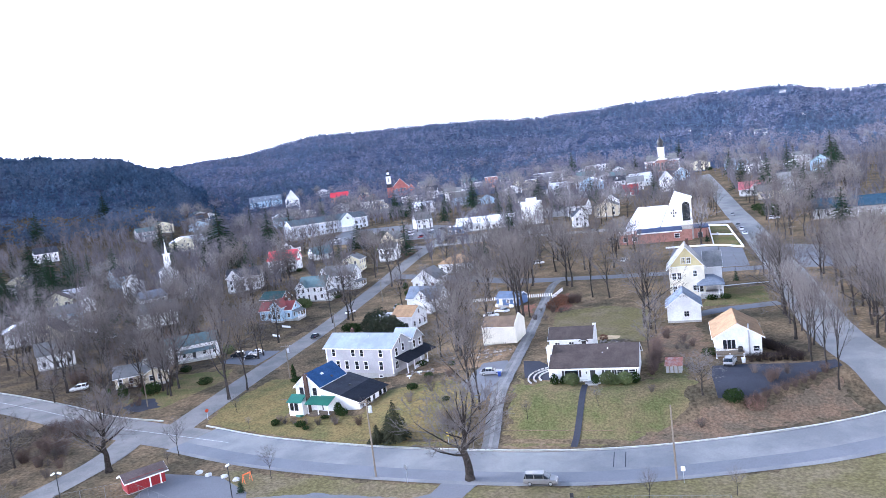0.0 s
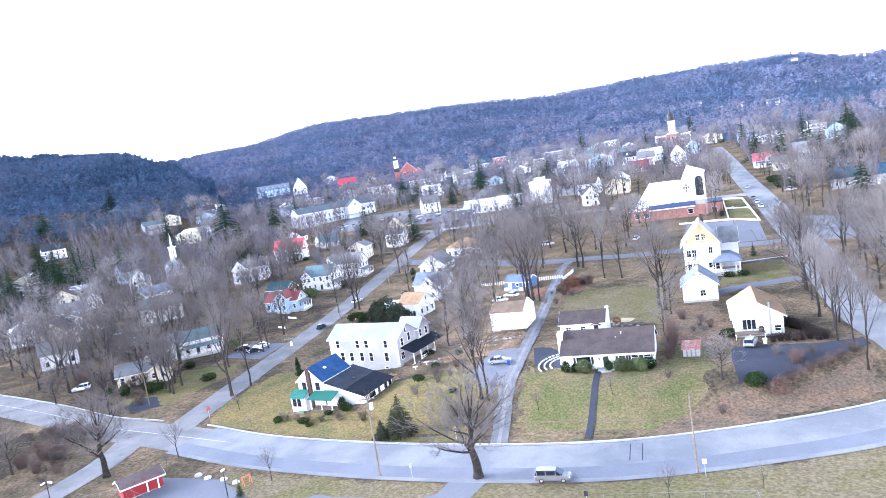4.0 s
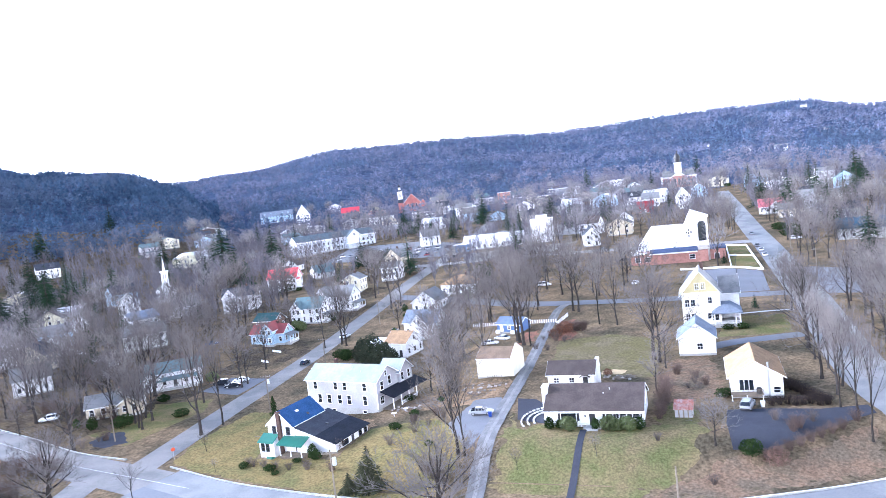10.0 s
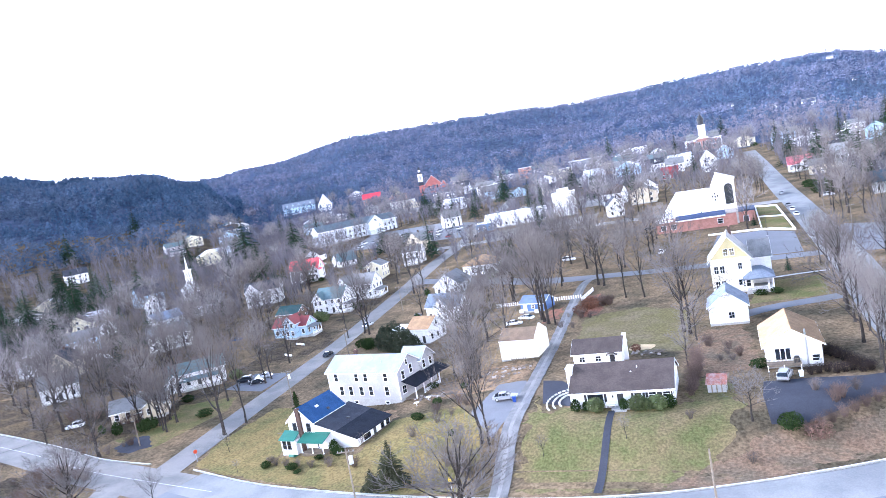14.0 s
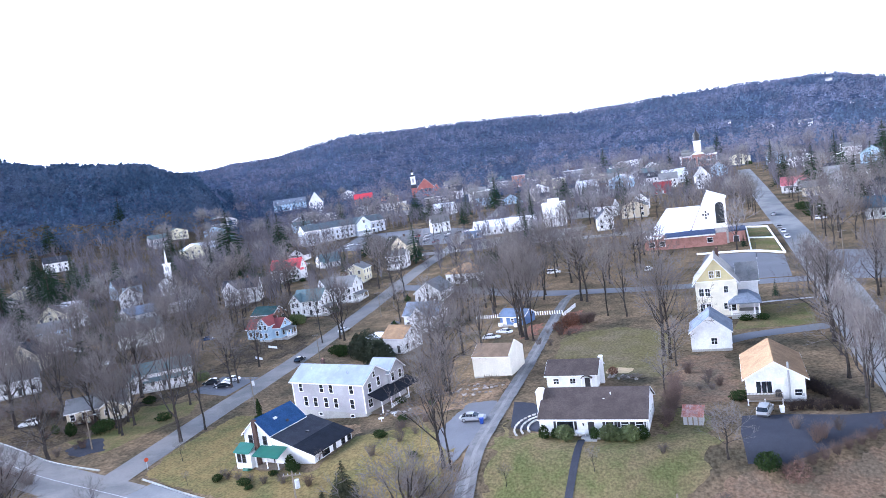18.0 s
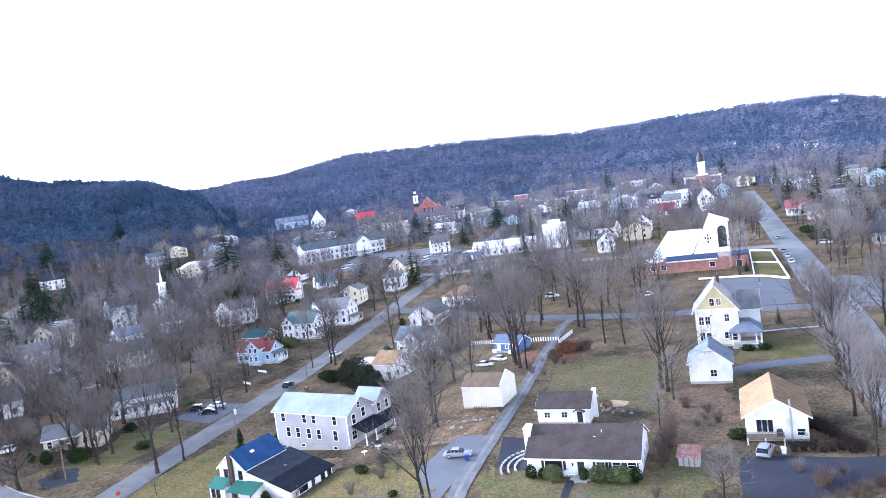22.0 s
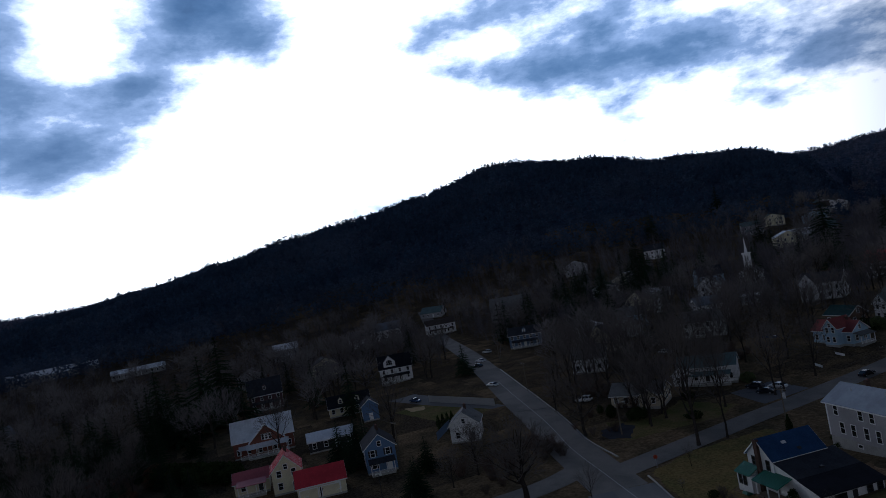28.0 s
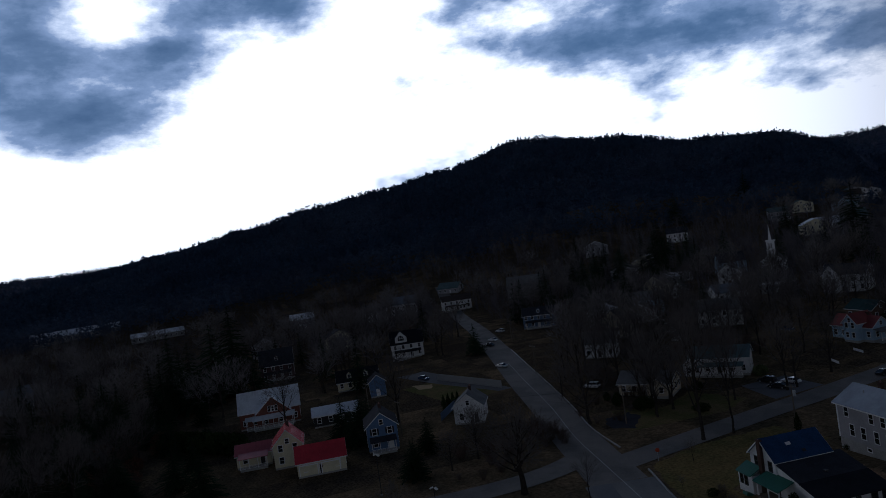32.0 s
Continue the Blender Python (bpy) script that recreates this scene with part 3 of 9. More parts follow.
patch("park_path", [(-11.4, -33.6), (-5.6, -33.8), (-7.4, -40), (-7.6, -50), (-46, -50), (-46.5, -42.5), (-32, -39.6), (-16, -40.2), (-12.6, -38.4)], LOTASPHALT, 0.085, "grey asphalt drive and lot beside the dugouts", "drive", step=2, rag=0.5)
patch("ball_field_dirt", [(-32, -49), (-12, -49), (-12, -62), (-34, -62)], mat("infield_dirt", (0.42, 0.33, 0.22), rough=1.0, vary=0.15, scale=0.3), 0.07, "pale sandy infield beside the dugouts", "infield", step=3, rag=0.6)
patch("driveway", [(-107, 0.8), (-100, -1.8), (-97, 2), (-104, 8), (-108, 8)], DARKASPHALT, 0.08, "dark driveway of the corner bungalow", "driveway", step=2, rag=1.2)
patch("driveway", [(-107, 40), (-92.5, 37), (-93, 52), (-106, 53)], LOTASPHALT, 0.08, "grey driveway with parked cars", "driveway", step=2)
patch("driveway", [(-206, -24), (-150, -8), (-149, -4), (-206, -14)], LOTASPHALT, 0.075, "grey driveway along the fence", "driveway", step=3)

# ---- buildings ----
CACHE = {}


def window_meshes(w, h, bars, trim):
    key = ("win", round(w, 2), round(h, 2), bars, trim.name)
    if key not in CACHE:
        t = min(0.14, w * 0.18)
        bm = bmesh.new()
        box(bm, -w / 2 - t, -0.07, -t, -w / 2, 0.0, h + t)
        box(bm, w / 2, -0.07, -t, w / 2 + t, 0.0, h + t)
        box(bm, -w / 2, -0.07, h, w / 2, 0.0, h + t)
        box(bm, -w / 2 - 0.03, -0.11, -t, w / 2 + 0.03, 0.0, 0.0)
        if bars >= 1:
            box(bm, -w / 2, -0.055, h * 0.5 - 0.035, w / 2, -0.012, h * 0.5 + 0.035)
        if bars >= 2:
            box(bm, -0.03, -0.05, 0.0, 0.03, -0.014, h * 0.5 - 0.035)
            box(bm, -0.03, -0.05, h * 0.5 + 0.035, 0.03, -0.014, h)
        CACHE[key] = (bm_mesh("window", bm, trim), boxes("pane", GLASS, (-w / 2, -0.03, 0, w / 2, 0.02, h)))
    return CACHE[key]


def facing(w, d, face, u, z):
    """The pose of something set on a face of a w x d block: u along the face from its middle, seen from outside."""
    return {"f": pose(u, -d / 2, z), "b": pose(-u, d / 2, z, 0, 0, 180), "l": pose(-w / 2, -u, z, 0, 0, -90), "r": pose(w / 2, u, z, 0, 0, 90)}[face]


FAR = [False]


def add_window(parent, m, w=0.9, h=1.4, bars=1, trim=None):
    if FAR[0]:
        key = ("farwin", round(w, 2), round(h, 2), (trim or TRIM).name)
        if key not in CACHE:
            bm = bmesh.new()
            box(bm, -w / 2 - 0.15, -0.05, -0.15, w / 2 + 0.15, 0.0, h + 0.15)
            k = len(bm.faces)
            box(bm, -w / 2, -0.07, 0, w / 2, -0.052, h)
            bm.faces.ensure_lookup_table()
            for f in bm.faces[k:]:
                f.material_index = 1
            CACHE[key] = bm_mesh("window", bm, [trim or TRIM, GLASS])
        part("window", CACHE[key], parent, m)
        return
    fr, pa = window_meshes(w, h, bars, trim or TRIM)
    part("pane", pa, part("window", fr, parent, m))


def add_shutters(parent, m, w, h, material):
    me = CACHE.setdefault(("shut", round(h, 2), material.name), boxes("shutter", material, (-0.2, -0.05, 0, 0.2, 0.0, h), bevel=0.01))
    for s in (-1, 1):
        part("shutter", me, parent, m @ pose(s * (w / 2 + 0.36), 0, 0))


def add_door(parent, m, w=0.95, h=2.05, colour=None):
    me = CACHE.setdefault(("door", round(w, 2), round(h, 2), (colour or TRIM).name), boxes("door", colour or TRIM, (-w / 2, -0.06, 0, w / 2, 0.0, h), (-w / 2 + 0.15, -0.08, h * 0.55, w / 2 - 0.15, -0.05, h - 0.18), bevel=0.008))
    d = part("door", me, parent, m)
    if FAR[0]:
        return
    part("handle", CACHE.setdefault("knob", boxes("handle", STEEL, (-0.03, -0.14, -0.03, 0.03, -0.06, 0.03), bevel=0.01)), d, pose(w * 0.36, 0, h * 0.48))
    fr = CACHE.setdefault(("dfr", round(w, 2), round(h, 2)), boxes("door_frame", TRIM, (-w / 2 - 0.12, -0.05, 0, -w / 2, 0, h + 0.12), (w / 2, -0.05, 0, w / 2 + 0.12, 0, h + 0.12), (-w / 2, -0.05, h, w / 2, 0, h + 0.12)))
    part("door_frame", fr, parent, m)


def roof_slab(half, length, rise, over, eave, thick, ridge):
    """A pitched roof with two slopes, overhangs and thickness, in its own mesh; ridge along x or y."""
    bm = bmesh.new()
    s = rise / half
    e = half + over
    z0 = -over * s
    prof = [(-e, z0 + thick), (0, rise + thick), (e, z0 + thick), (e, z0), (0, rise), (-e, z0)]
    prism(bm, prof, -length / 2 - eave, length / 2 + eave, "y" if ridge == "y" else "x")
    return bm


def shed_roof(parent, x0, x1, y0, y1, z_low, z_high, low, material, thick=0.12, ribs=0.0, name="porch_roof", label=""):
    """A one-slope roof; low names the side that lies lowest: f, b, l or r."""
    zz = {"f": (z_low, z_low, z_high, z_high), "b": (z_high, z_high, z_low, z_low), "l": (z_low, z_high, z_high, z_low), "r": (z_high, z_low, z_low, z_high)}[low]
    xy = ((x0, y0), (x1, y0), (x1, y1), (x0, y1))
    bm = bmesh.new()
    a = [bm.verts.new((x, y, z)) for (x, y), z in zip(xy, zz)]
    b = [bm.verts.new((x, y, z + thick)) for (x, y), z in zip(xy, zz)]
    bm.faces.new(a[::-1])
    bm.faces.new(b)
    for i in range(4):
        j = (i + 1) % 4
        bm.faces.new((a[i], a[j], b[j], b[i]))
    ob = part(name, bm_mesh(name, bm, material), parent, label=label)
    if ribs:
        span = x1 - x0 if low in "fb" else y1 - y0
        k = max(2, int(span / ribs))
        bm = bmesh.new()
        if low in "fb":
            prism(bm, [(y0, zz[0] + thick), (y1, zz[3] + thick), (y1, zz[3] + thick + 0.06), (y0, zz[0] + thick + 0.06)], -0.03, 0.03, "x")
        else:
            prism(bm, [(x0, zz[0] + thick), (x1, zz[1] + thick), (x1, zz[1] + thick + 0.06), (x0, zz[0] + thick + 0.06)], -0.03, 0.03, "y")
        me = bm_mesh("seam", bm, material)
        for i in range(k + 1):
            u = (x0 + 0.03 if low in "fb" else y0 + 0.03) + (span - 0.06) * i / k
            part("seam", me, ob, pose(u, 0, 0) if low in "fb" else pose(0, u, 0))
    return ob


def block(parent, m, w, d, h, rise, ridge, wall, roof, over=0.4, eave=0.35, thick=0.16, ribs=0.0, base=0.35, hip=0.0, fascia=None, gable=None, skirt=1.2):
    """Walls with gables, a footing and a pitched roof on a w x d plan; returns nothing, the parts hang under parent."""
    bm = bmesh.new()
    if ridge in "xy" and rise > 0 and not hip:
        half = (d if ridge == "x" else w) / 2
        prof = [(-half, 0), (half, 0), (half, h), (0, h + rise), (-half, h)]
        prism(bm, prof, -(w if ridge == "x" else d) / 2, (w if ridge == "x" else d) / 2, "x" if ridge == "x" else "y")
    else:
        box(bm, -w / 2, -d / 2, 0, w / 2, d / 2, h)
    part("wall", bm_mesh("wall", bm, wall), parent, m @ pose(0, 0, base))
    part("foundation", boxes("foundation", STONE, (-w / 2 + 0.04, -d / 2 + 0.04, -skirt, w / 2 - 0.04, d / 2 - 0.04, base)), parent, m)
    if rise <= 0:
        ov = over
        part("roof", boxes("roof", roof, (-w / 2 - ov, -d / 2 - ov, h, w / 2 + ov, d / 2 + ov, h + 0.25)), parent, m @ pose(0, 0, base))
        return
    if hip:
        e = over
        x, y, t = w / 2 + e, d / 2 + e, thick
        bm = bmesh.new()
        zb = h - e * rise / (min(w, d) / 2)
        r = max(0.05, (w - d) / 2 * hip) if w >= d else 0.05
        q = max(0.05, (d - w) / 2 * hip) if d > w else 0.05
        lo = [bm.verts.new(p) for p in ((-x, -y, zb), (x, -y, zb), (x, y, zb), (-x, y, zb))]
        ed = [bm.verts.new(p) for p in ((-x, -y, zb + t), (x, -y, zb + t), (x, y, zb + t), (-x, y, zb + t))]
        if w >= d:
            a, b = bm.verts.new((-r, 0, h + rise + t)), bm.verts.new((r, 0, h + rise + t))
            tops = ((ed[0], ed[1], b, a), (ed[1], ed[2], b), (ed[2], ed[3], a, b), (ed[3], ed[0], a))
        else:
            a, b = bm.verts.new((0, -q, h + rise + t)), bm.verts.new((0, q, h + rise + t))
            tops = ((ed[0], ed[1], a), (ed[1], ed[2], b, a), (ed[2], ed[3], b), (ed[3], ed[0], a, b))
        bm.faces.new(lo[::-1])
        for i in range(4):
            j = (i + 1) % 4
            bm.faces.new((lo[i], lo[j], ed[j], ed[i]))
        for f in tops:
            bm.faces.new(f)
        part("roof", bm_mesh("roof", bm, roof), parent, m @ pose(0, 0, base))
        return
    half, ln = ((d, w) if ridge == "x" else (w, d))
    bm = roof_slab(half / 2, ln, rise, over, eave, thick, ridge)
    rf = part("roof", bm_mesh("roof", bm, roof), parent, m @ pose(0, 0, base + h + 0.02))
    if ribs:
        # standing seams, one bent over the ridge each
        e, t = half / 2 + over, thick
        z0 = -over * rise / (half / 2)
        bm = bmesh.new()
        prism(bm, [(-e, z0 + t), (0, rise + t), (e, z0 + t), (e, z0 + t + 0.06), (0, rise + t + 0.06), (-e, z0 + t + 0.06)], -0.03, 0.03, "y" if ridge == "y" else "x")
        seam = bm_mesh("seam", bm, roof)
        k = int((ln + 2 * eave) / (ribs * 1.3))
        for i in range(k + 1):
            c = -ln / 2 - eave + 0.03 + (ln + 2 * eave - 0.06) * i / k
            part("seam", seam, rf, pose(0, c, 0) if ridge == "y" else pose(c, 0, 0))
    if FAR[0]:
        return
    # fascia boards along the verges
    s = rise / (half / 2)
    e = half / 2 + over
    up = m @ pose(0, 0, base + h + 0.02)
    axis = "y" if ridge == "y" else "x"
    for y in (-ln / 2 - eave - 0.03, ln / 2 + eave):
        lo, hi = -over * s - 0.12, -over * s + thick - 0.02
        bm = bmesh.new()
        prism(bm, [(-e, lo), (0, rise - 0.12), (e, lo), (e, hi), (0, rise + thick - 0.02), (-e, hi)], y, y + 0.03, axis)
        part("verge_board", bm_mesh("verge_board", bm, fascia or TRIM), parent, up)
    for y in (-e, e):
        bm = bmesh.new()
        prism(bm, [(y - 0.02, -over * s - 0.1), (y + 0.02, -over * s - 0.1), (y + 0.02, -over * s + thick - 0.03), (y - 0.02, -over * s + thick - 0.03)], -ln / 2 - eave, ln / 2 + eave, axis)
        part("fascia", bm_mesh("fascia", bm, fascia or TRIM), parent, up)
    if gable:
        bm = bmesh.new()
        prism(bm, [(-half / 2 - 0.02, 0), (half / 2 + 0.02, 0), (0, rise + 0.02)], -ln / 2 - 0.03, -ln / 2 - 0.004, "x" if ridge == "x" else "y")
        part("gable_panel", bm_mesh("gable_panel", bm, gable), parent, m @ pose(0, 0, base + h))


def chimney(parent, x, y, z0, z1, w=0.7, d=0.7, material=None):
    me = boxes("chimney", material or BRICKDARK, (-w / 2, -d / 2, 0, w / 2, d / 2, z1 - z0), (-w / 2 - 0.06, -d / 2 - 0.06, z1 - z0 - 0.25, w / 2 + 0.06, d / 2 + 0.06, z1 - z0 - 0.05))
    c = part("chimney", me, parent, pose(x, y, z0))
    if FAR[0]:
        return
    part("flue", CACHE.setdefault("flue", rod("flue", BRICK, (0, 0, 0), (0, 0, 0.3), 0.14)), c, pose(0, 0, z1 - z0 - 0.02))


def posts(parent, pts, z0, z1, w=0.16, material=None):
    me = CACHE.setdefault(("post", w, round(z1 - z0, 2), (material or TRIM).name), boxes("post", material or TRIM, (-w / 2, -w / 2, 0, w / 2, w / 2, z1 - z0), (-w / 2 - 0.04, -w / 2 - 0.04, z1 - z0 - 0.15, w / 2 + 0.04, w / 2 + 0.04, z1 - z0), (-w / 2 - 0.04, -w / 2 - 0.04, 0, w / 2 + 0.04, w / 2 + 0.04, 0.15)))
    for x, y in pts:
        part("post", me, parent, pose(x, y, z0))


def railing(parent, a, b, z, h=0.8, gap=0.16, material=None):
    a, b = Vector((*a, 0)), Vector((*b, 0))
    n = max(2, int((b - a).length / gap))
    L = (b - a).length
    bm = bmesh.new()
    box(bm, 0, -0.04, h - 0.06, L, 0.04, h)
    box(bm, 0, -0.03, 0.08, L, 0.03, 0.13)
    for i in range(n + 1):
        x = L * i / n
        box(bm, x - 0.02, -0.02, 0.13, x + 0.02, 0.02, h - 0.06)
    part("railing", bm_mesh("railing", bm, material or TRIM), parent, Matrix.Translation((a.x, a.y, z)) @ Matrix.Rotation(math.atan2(b.y - a.y, b.x - a.x), 4, "Z"))


def deck(parent, x0, y0, x1, y1, z, material=None, skirt=1.0):
    part("porch_floor", boxes("porch_floor", material or STONE, (x0, y0, z - 0.18, x1, y1, z), (x0 + 0.1, y0 + 0.1, z - skirt, x1 - 0.1, y1 - 0.1, z - 0.19)), parent)


def porch(parent, x0, y0, x1, y1, z, h, rise, low, roof, n=3, ribs=0.0, rail=True):
    """A roofed porch: floor, posts along the outer edge, a one-slope roof."""
    deck(parent, x0, y0, x1, y1, z)
    shed_roof(parent, x0 - 0.25, x1 + 0.25, y0 - 0.25, y1 + 0.25, z + h, z + h + rise, low, roof, ribs=ribs)
    e = 0.12
    if low in "fb":
        yy = y0 + e if low == "f" else y1 - e
        pts = [(x0 + e + (x1 - x0 - 2 * e) * i / (n - 1), yy) for i in range(n)]
    else:
        xx = x0 + e if low == "l" else x1 - e
        pts = [(xx, y0 + e + (y1 - y0 - 2 * e) * i / (n - 1)) for i in range(n)]
    posts(parent, pts, z, z + h)
    if rail:
        for a, b in zip(pts, pts[1:]):
            railing(parent, a, b, z)


def at_ground(x, y, yaw=0.0, dz=0.0):
    return pose(x, y, land(x, y) + dz, 0, 0, yaw)


def rows_of(parent, w, d, face, us, zs, ww=0.9, hh=1.4, bars=1, trim=None, m=None):
    for z in zs:
        for u in us:
            add_window(parent, (m or Matrix()) @ facing(w, d, face, u, z), ww, hh, bars, trim)


def lot(x, y, yaw, d, dz=0.0):
    """Pose of a building whose front middle stands at x, y and whose depth is d."""
    a = radians(yaw)
    cx, cy = x - math.sin(a) * d / 2, y + math.cos(a) * d / 2
    return pose(cx, cy, land(x, y) + dz, 0, 0, yaw)


def ranch_house():
    t = thing("ranch_house", at_ground(8.5, 6.0), "white ranch house with brown shingle roof and black shutters", "house")
    w, d, h, b = 16.6, 11.0, 2.75, 0.3
    block(t, Matrix(), w, d, h, 3.0, "x", WHITE, BROWNROOF, over=0.5, eave=0.35, base=b)
    f = lambda u, z: facing(w, d, "f", u, z + b)
    m = f(-4.3, 0.55)
    add_window(t, m, 2.6, 1.6, 0, TRIM)
    add_shutters(t, m, 2.6, 1.6, TRIMDARK)
    add_door(t, f(-0.2, 0.05), 1.0, 2.05, TRIMDARK)
    part("lamp", boxes("lamp", BLACKMETAL, (-0.1, -0.2, 0, 0.1, 0, 0.35)), t, f(-1.4, 1.5))
    for u in (2.7, 5.0, 7.2):
        m = f(u, 1.25)
        add_window(t, m, 1.1, 0.8, 1)
        add_shutters(t, m, 1.1, 0.8, TRIMDARK)
    rows_of(t, w, d, "r", (-3, 0, 3), (1.3,), 0.9, 1.0)
    rows_of(t, w, d, "l", (2.5,), (1.3,), 0.9, 1.0)
    part("steps", boxes("steps", STONE, (-1.5, -1.3, 0, 1.5, 0, 0.32), (-1.0, -1.75, 0, 1.0, -1.3, 0.2), (-1.0, -2.15, 0, 1.0, -1.75, 0.1)), t, pose(-0.2, -d / 2, 0))
    part("porch_bench", boxes("porch_bench", TRIM, (-0.8, -0.45, 0.35, 0.8, 0, 0.42), (-0.8, -0.06, 0.42, 0.8, 0, 0.85), (-0.75, -0.4, 0, -0.68, 0, 0.35), (0.68, -0.4, 0, 0.75, 0, 0.35)), t, pose(-1.9, -d / 2 - 0.25, 0.32))
    part("downspout", boxes("downspout", TRIM, (-0.06, -0.1, 0, 0.06, 0, 3.0)), t, pose(-2.15, -d / 2 - 0.02, 0.1))
    part("downspout", boxes("downspout", TRIM, (-0.06, -0.1, 0, 0.06, 0, 3.0)), t, pose(w / 2 - 0.1, -d / 2 - 0.02, 0.1))
    part("vent_pipe", rod("vent_pipe", TRIM, (0, 0, 0), (0, 0, 0.6), 0.07), t, pose(2.6, -1.5, 5.2))
    part("roof_cap", boxes("roof_cap", TRIM, (-0.15, -0.12, 0, 0.15, 0.12, 0.18), bevel=0.04), t, pose(1.6, -2.2, 4.85))
    part("chimney", boxes("chimney", WHITE, (-0.5, -1.0, -0.6, 0.5, 1.0, 6.4), (-0.58, -1.08, 6.1, 0.58, 1.08, 6.3)), t, pose(-w / 2 - 0.55, -1.4, 0), "white painted end chimney")
    return t


def garden_cottage():
    t = thing("garden_cottage", at_ground(0.8, 27.0), "small white cottage with brown roof behind the ranch house", "cottage")
    w, d = 9.6, 7.0
    block(t, Matrix(), w, d, 2.6, 1.9, "x", WHITE, BROWNROOF, over=0.45)
    rows_of(t, w, d, "f", (-3.0, 0.2), (1.2,), 1.0, 0.95, 2)
    add_door(t, facing(w, d, "f", 3.0, 0.3), 1.0, 2.0, TRIMDARK)
    # arched hood over the door
    v, f = [], []
    for i in range(9):
        a = math.pi * i / 8
        for r, y in ((1.05, -1.1), (1.05, 0.0), (0.9, 0.0), (0.9, -1.1)):
            v.append((-r * math.cos(a), y, r * 0.55 * math.sin(a)))
    for i in range(8):
        for k in range(4):
            f.append((4 * i + k, 4 * i + (k + 1) % 4, 4 * i + 4 + (k + 1) % 4, 4 * i + 4 + k))
    f += [(0, 1, 2, 3), (32, 35, 34, 33)]
    part("door_hood", mesh_of("door_hood", v, f, BROWNROOF), t, pose(3.0, -d / 2, 2.35))
    posts(t, [(2.05, -d / 2 - 1.0), (3.95, -d / 2 - 1.0)], 0.0, 2.4, 0.12)
    part("chimney", boxes("chimney", WHITE, (-0.35, -0.4, 0, 0.35, 0.4, 5.4), (-0.42, -0.47, 5.1, 0.42, 0.47, 5.3)), t, pose(w / 2 + 0.38, 0.4, 0), "white painted chimney")
    return t


def tan_house():
    w, d, h = 8.7, 13.6, 3.7
    t = thing("tan_roofed_house", lot(35.6, 15.6, 0, d), "white gabled house with tan shingle roof and front deck", "house")
    block(t, Matrix(), w, d, h, 2.6, "y", WHITE, TANROOF, over=0.6, eave=0.6, base=0.4)
    for u in (-2.5, -1.7, -0.9):
        add_window(t, facing(w, d, "f", u, 1.5), 0.7, 1.9, 0)
    part("window_box", boxes("window_box", TRIM, (-0.6, -0.4, 0, 0.6, 0, 0.8), bevel=0.03), t, facing(w, d, "f", 0.7, 3.0))
    add_window(t, facing(w, d, "f", 3.3, 1.0), 1.1, 1.0, 1)
    rows_of(t, w, d, "l", (-4, 0, 4), (1.4,), 1.0, 1.2)
    part("flue", rod("flue", STEEL, (0, 0, 0), (0, 0, 6.6), 0.16), t, pose(2.0, -d / 2 - 0.25, 0))
    deck(t, -4.4, -d / 2 - 1.8, 0.9, -d / 2, 1.2, WOODPOLE, 0.4)
    for a, b in (((-4.4, -d / 2 - 1.8), (0.9, -d / 2 - 1.8)), ((-4.4, -d / 2 - 1.8), (-4.4, -d / 2))):
        railing(t, a, b, 1.2, 0.9, 0.2, WOODPOLE)
    posts(t, [(-4.3, -d / 2 - 1.7), (-1.8, -d / 2 - 1.7), (0.8, -d / 2 - 1.7)], 0.0, 1.1, 0.14)
    part("meter_box", boxes("meter_box", STEEL, (-0.2, -0.14, 0, 0.2, 0, 0.45), bevel=0.02), t, facing(w, d, "f", 3.9, 0.9))
    return t


def gable_garage():
    w, d, h = 7.9, 9.5, 3.7
    t = thing("garage", lot(25.6, 46.2, 0, d), "white gabled garage with blue-grey roof on a concrete base", "garage")
    block(t, Matrix(), w, d, h, 3.1, "y", WHITE, LIGHTBLUEROOF, over=0.4, eave=0.3, base=0.5)
    add_window(t, facing(w, d, "f", 0.6, 1.5), 1.1, 1.3, 2)
    add_door(t, facing(w, d, "r", 0, 0.5), 2.6, 2.3)
    return t


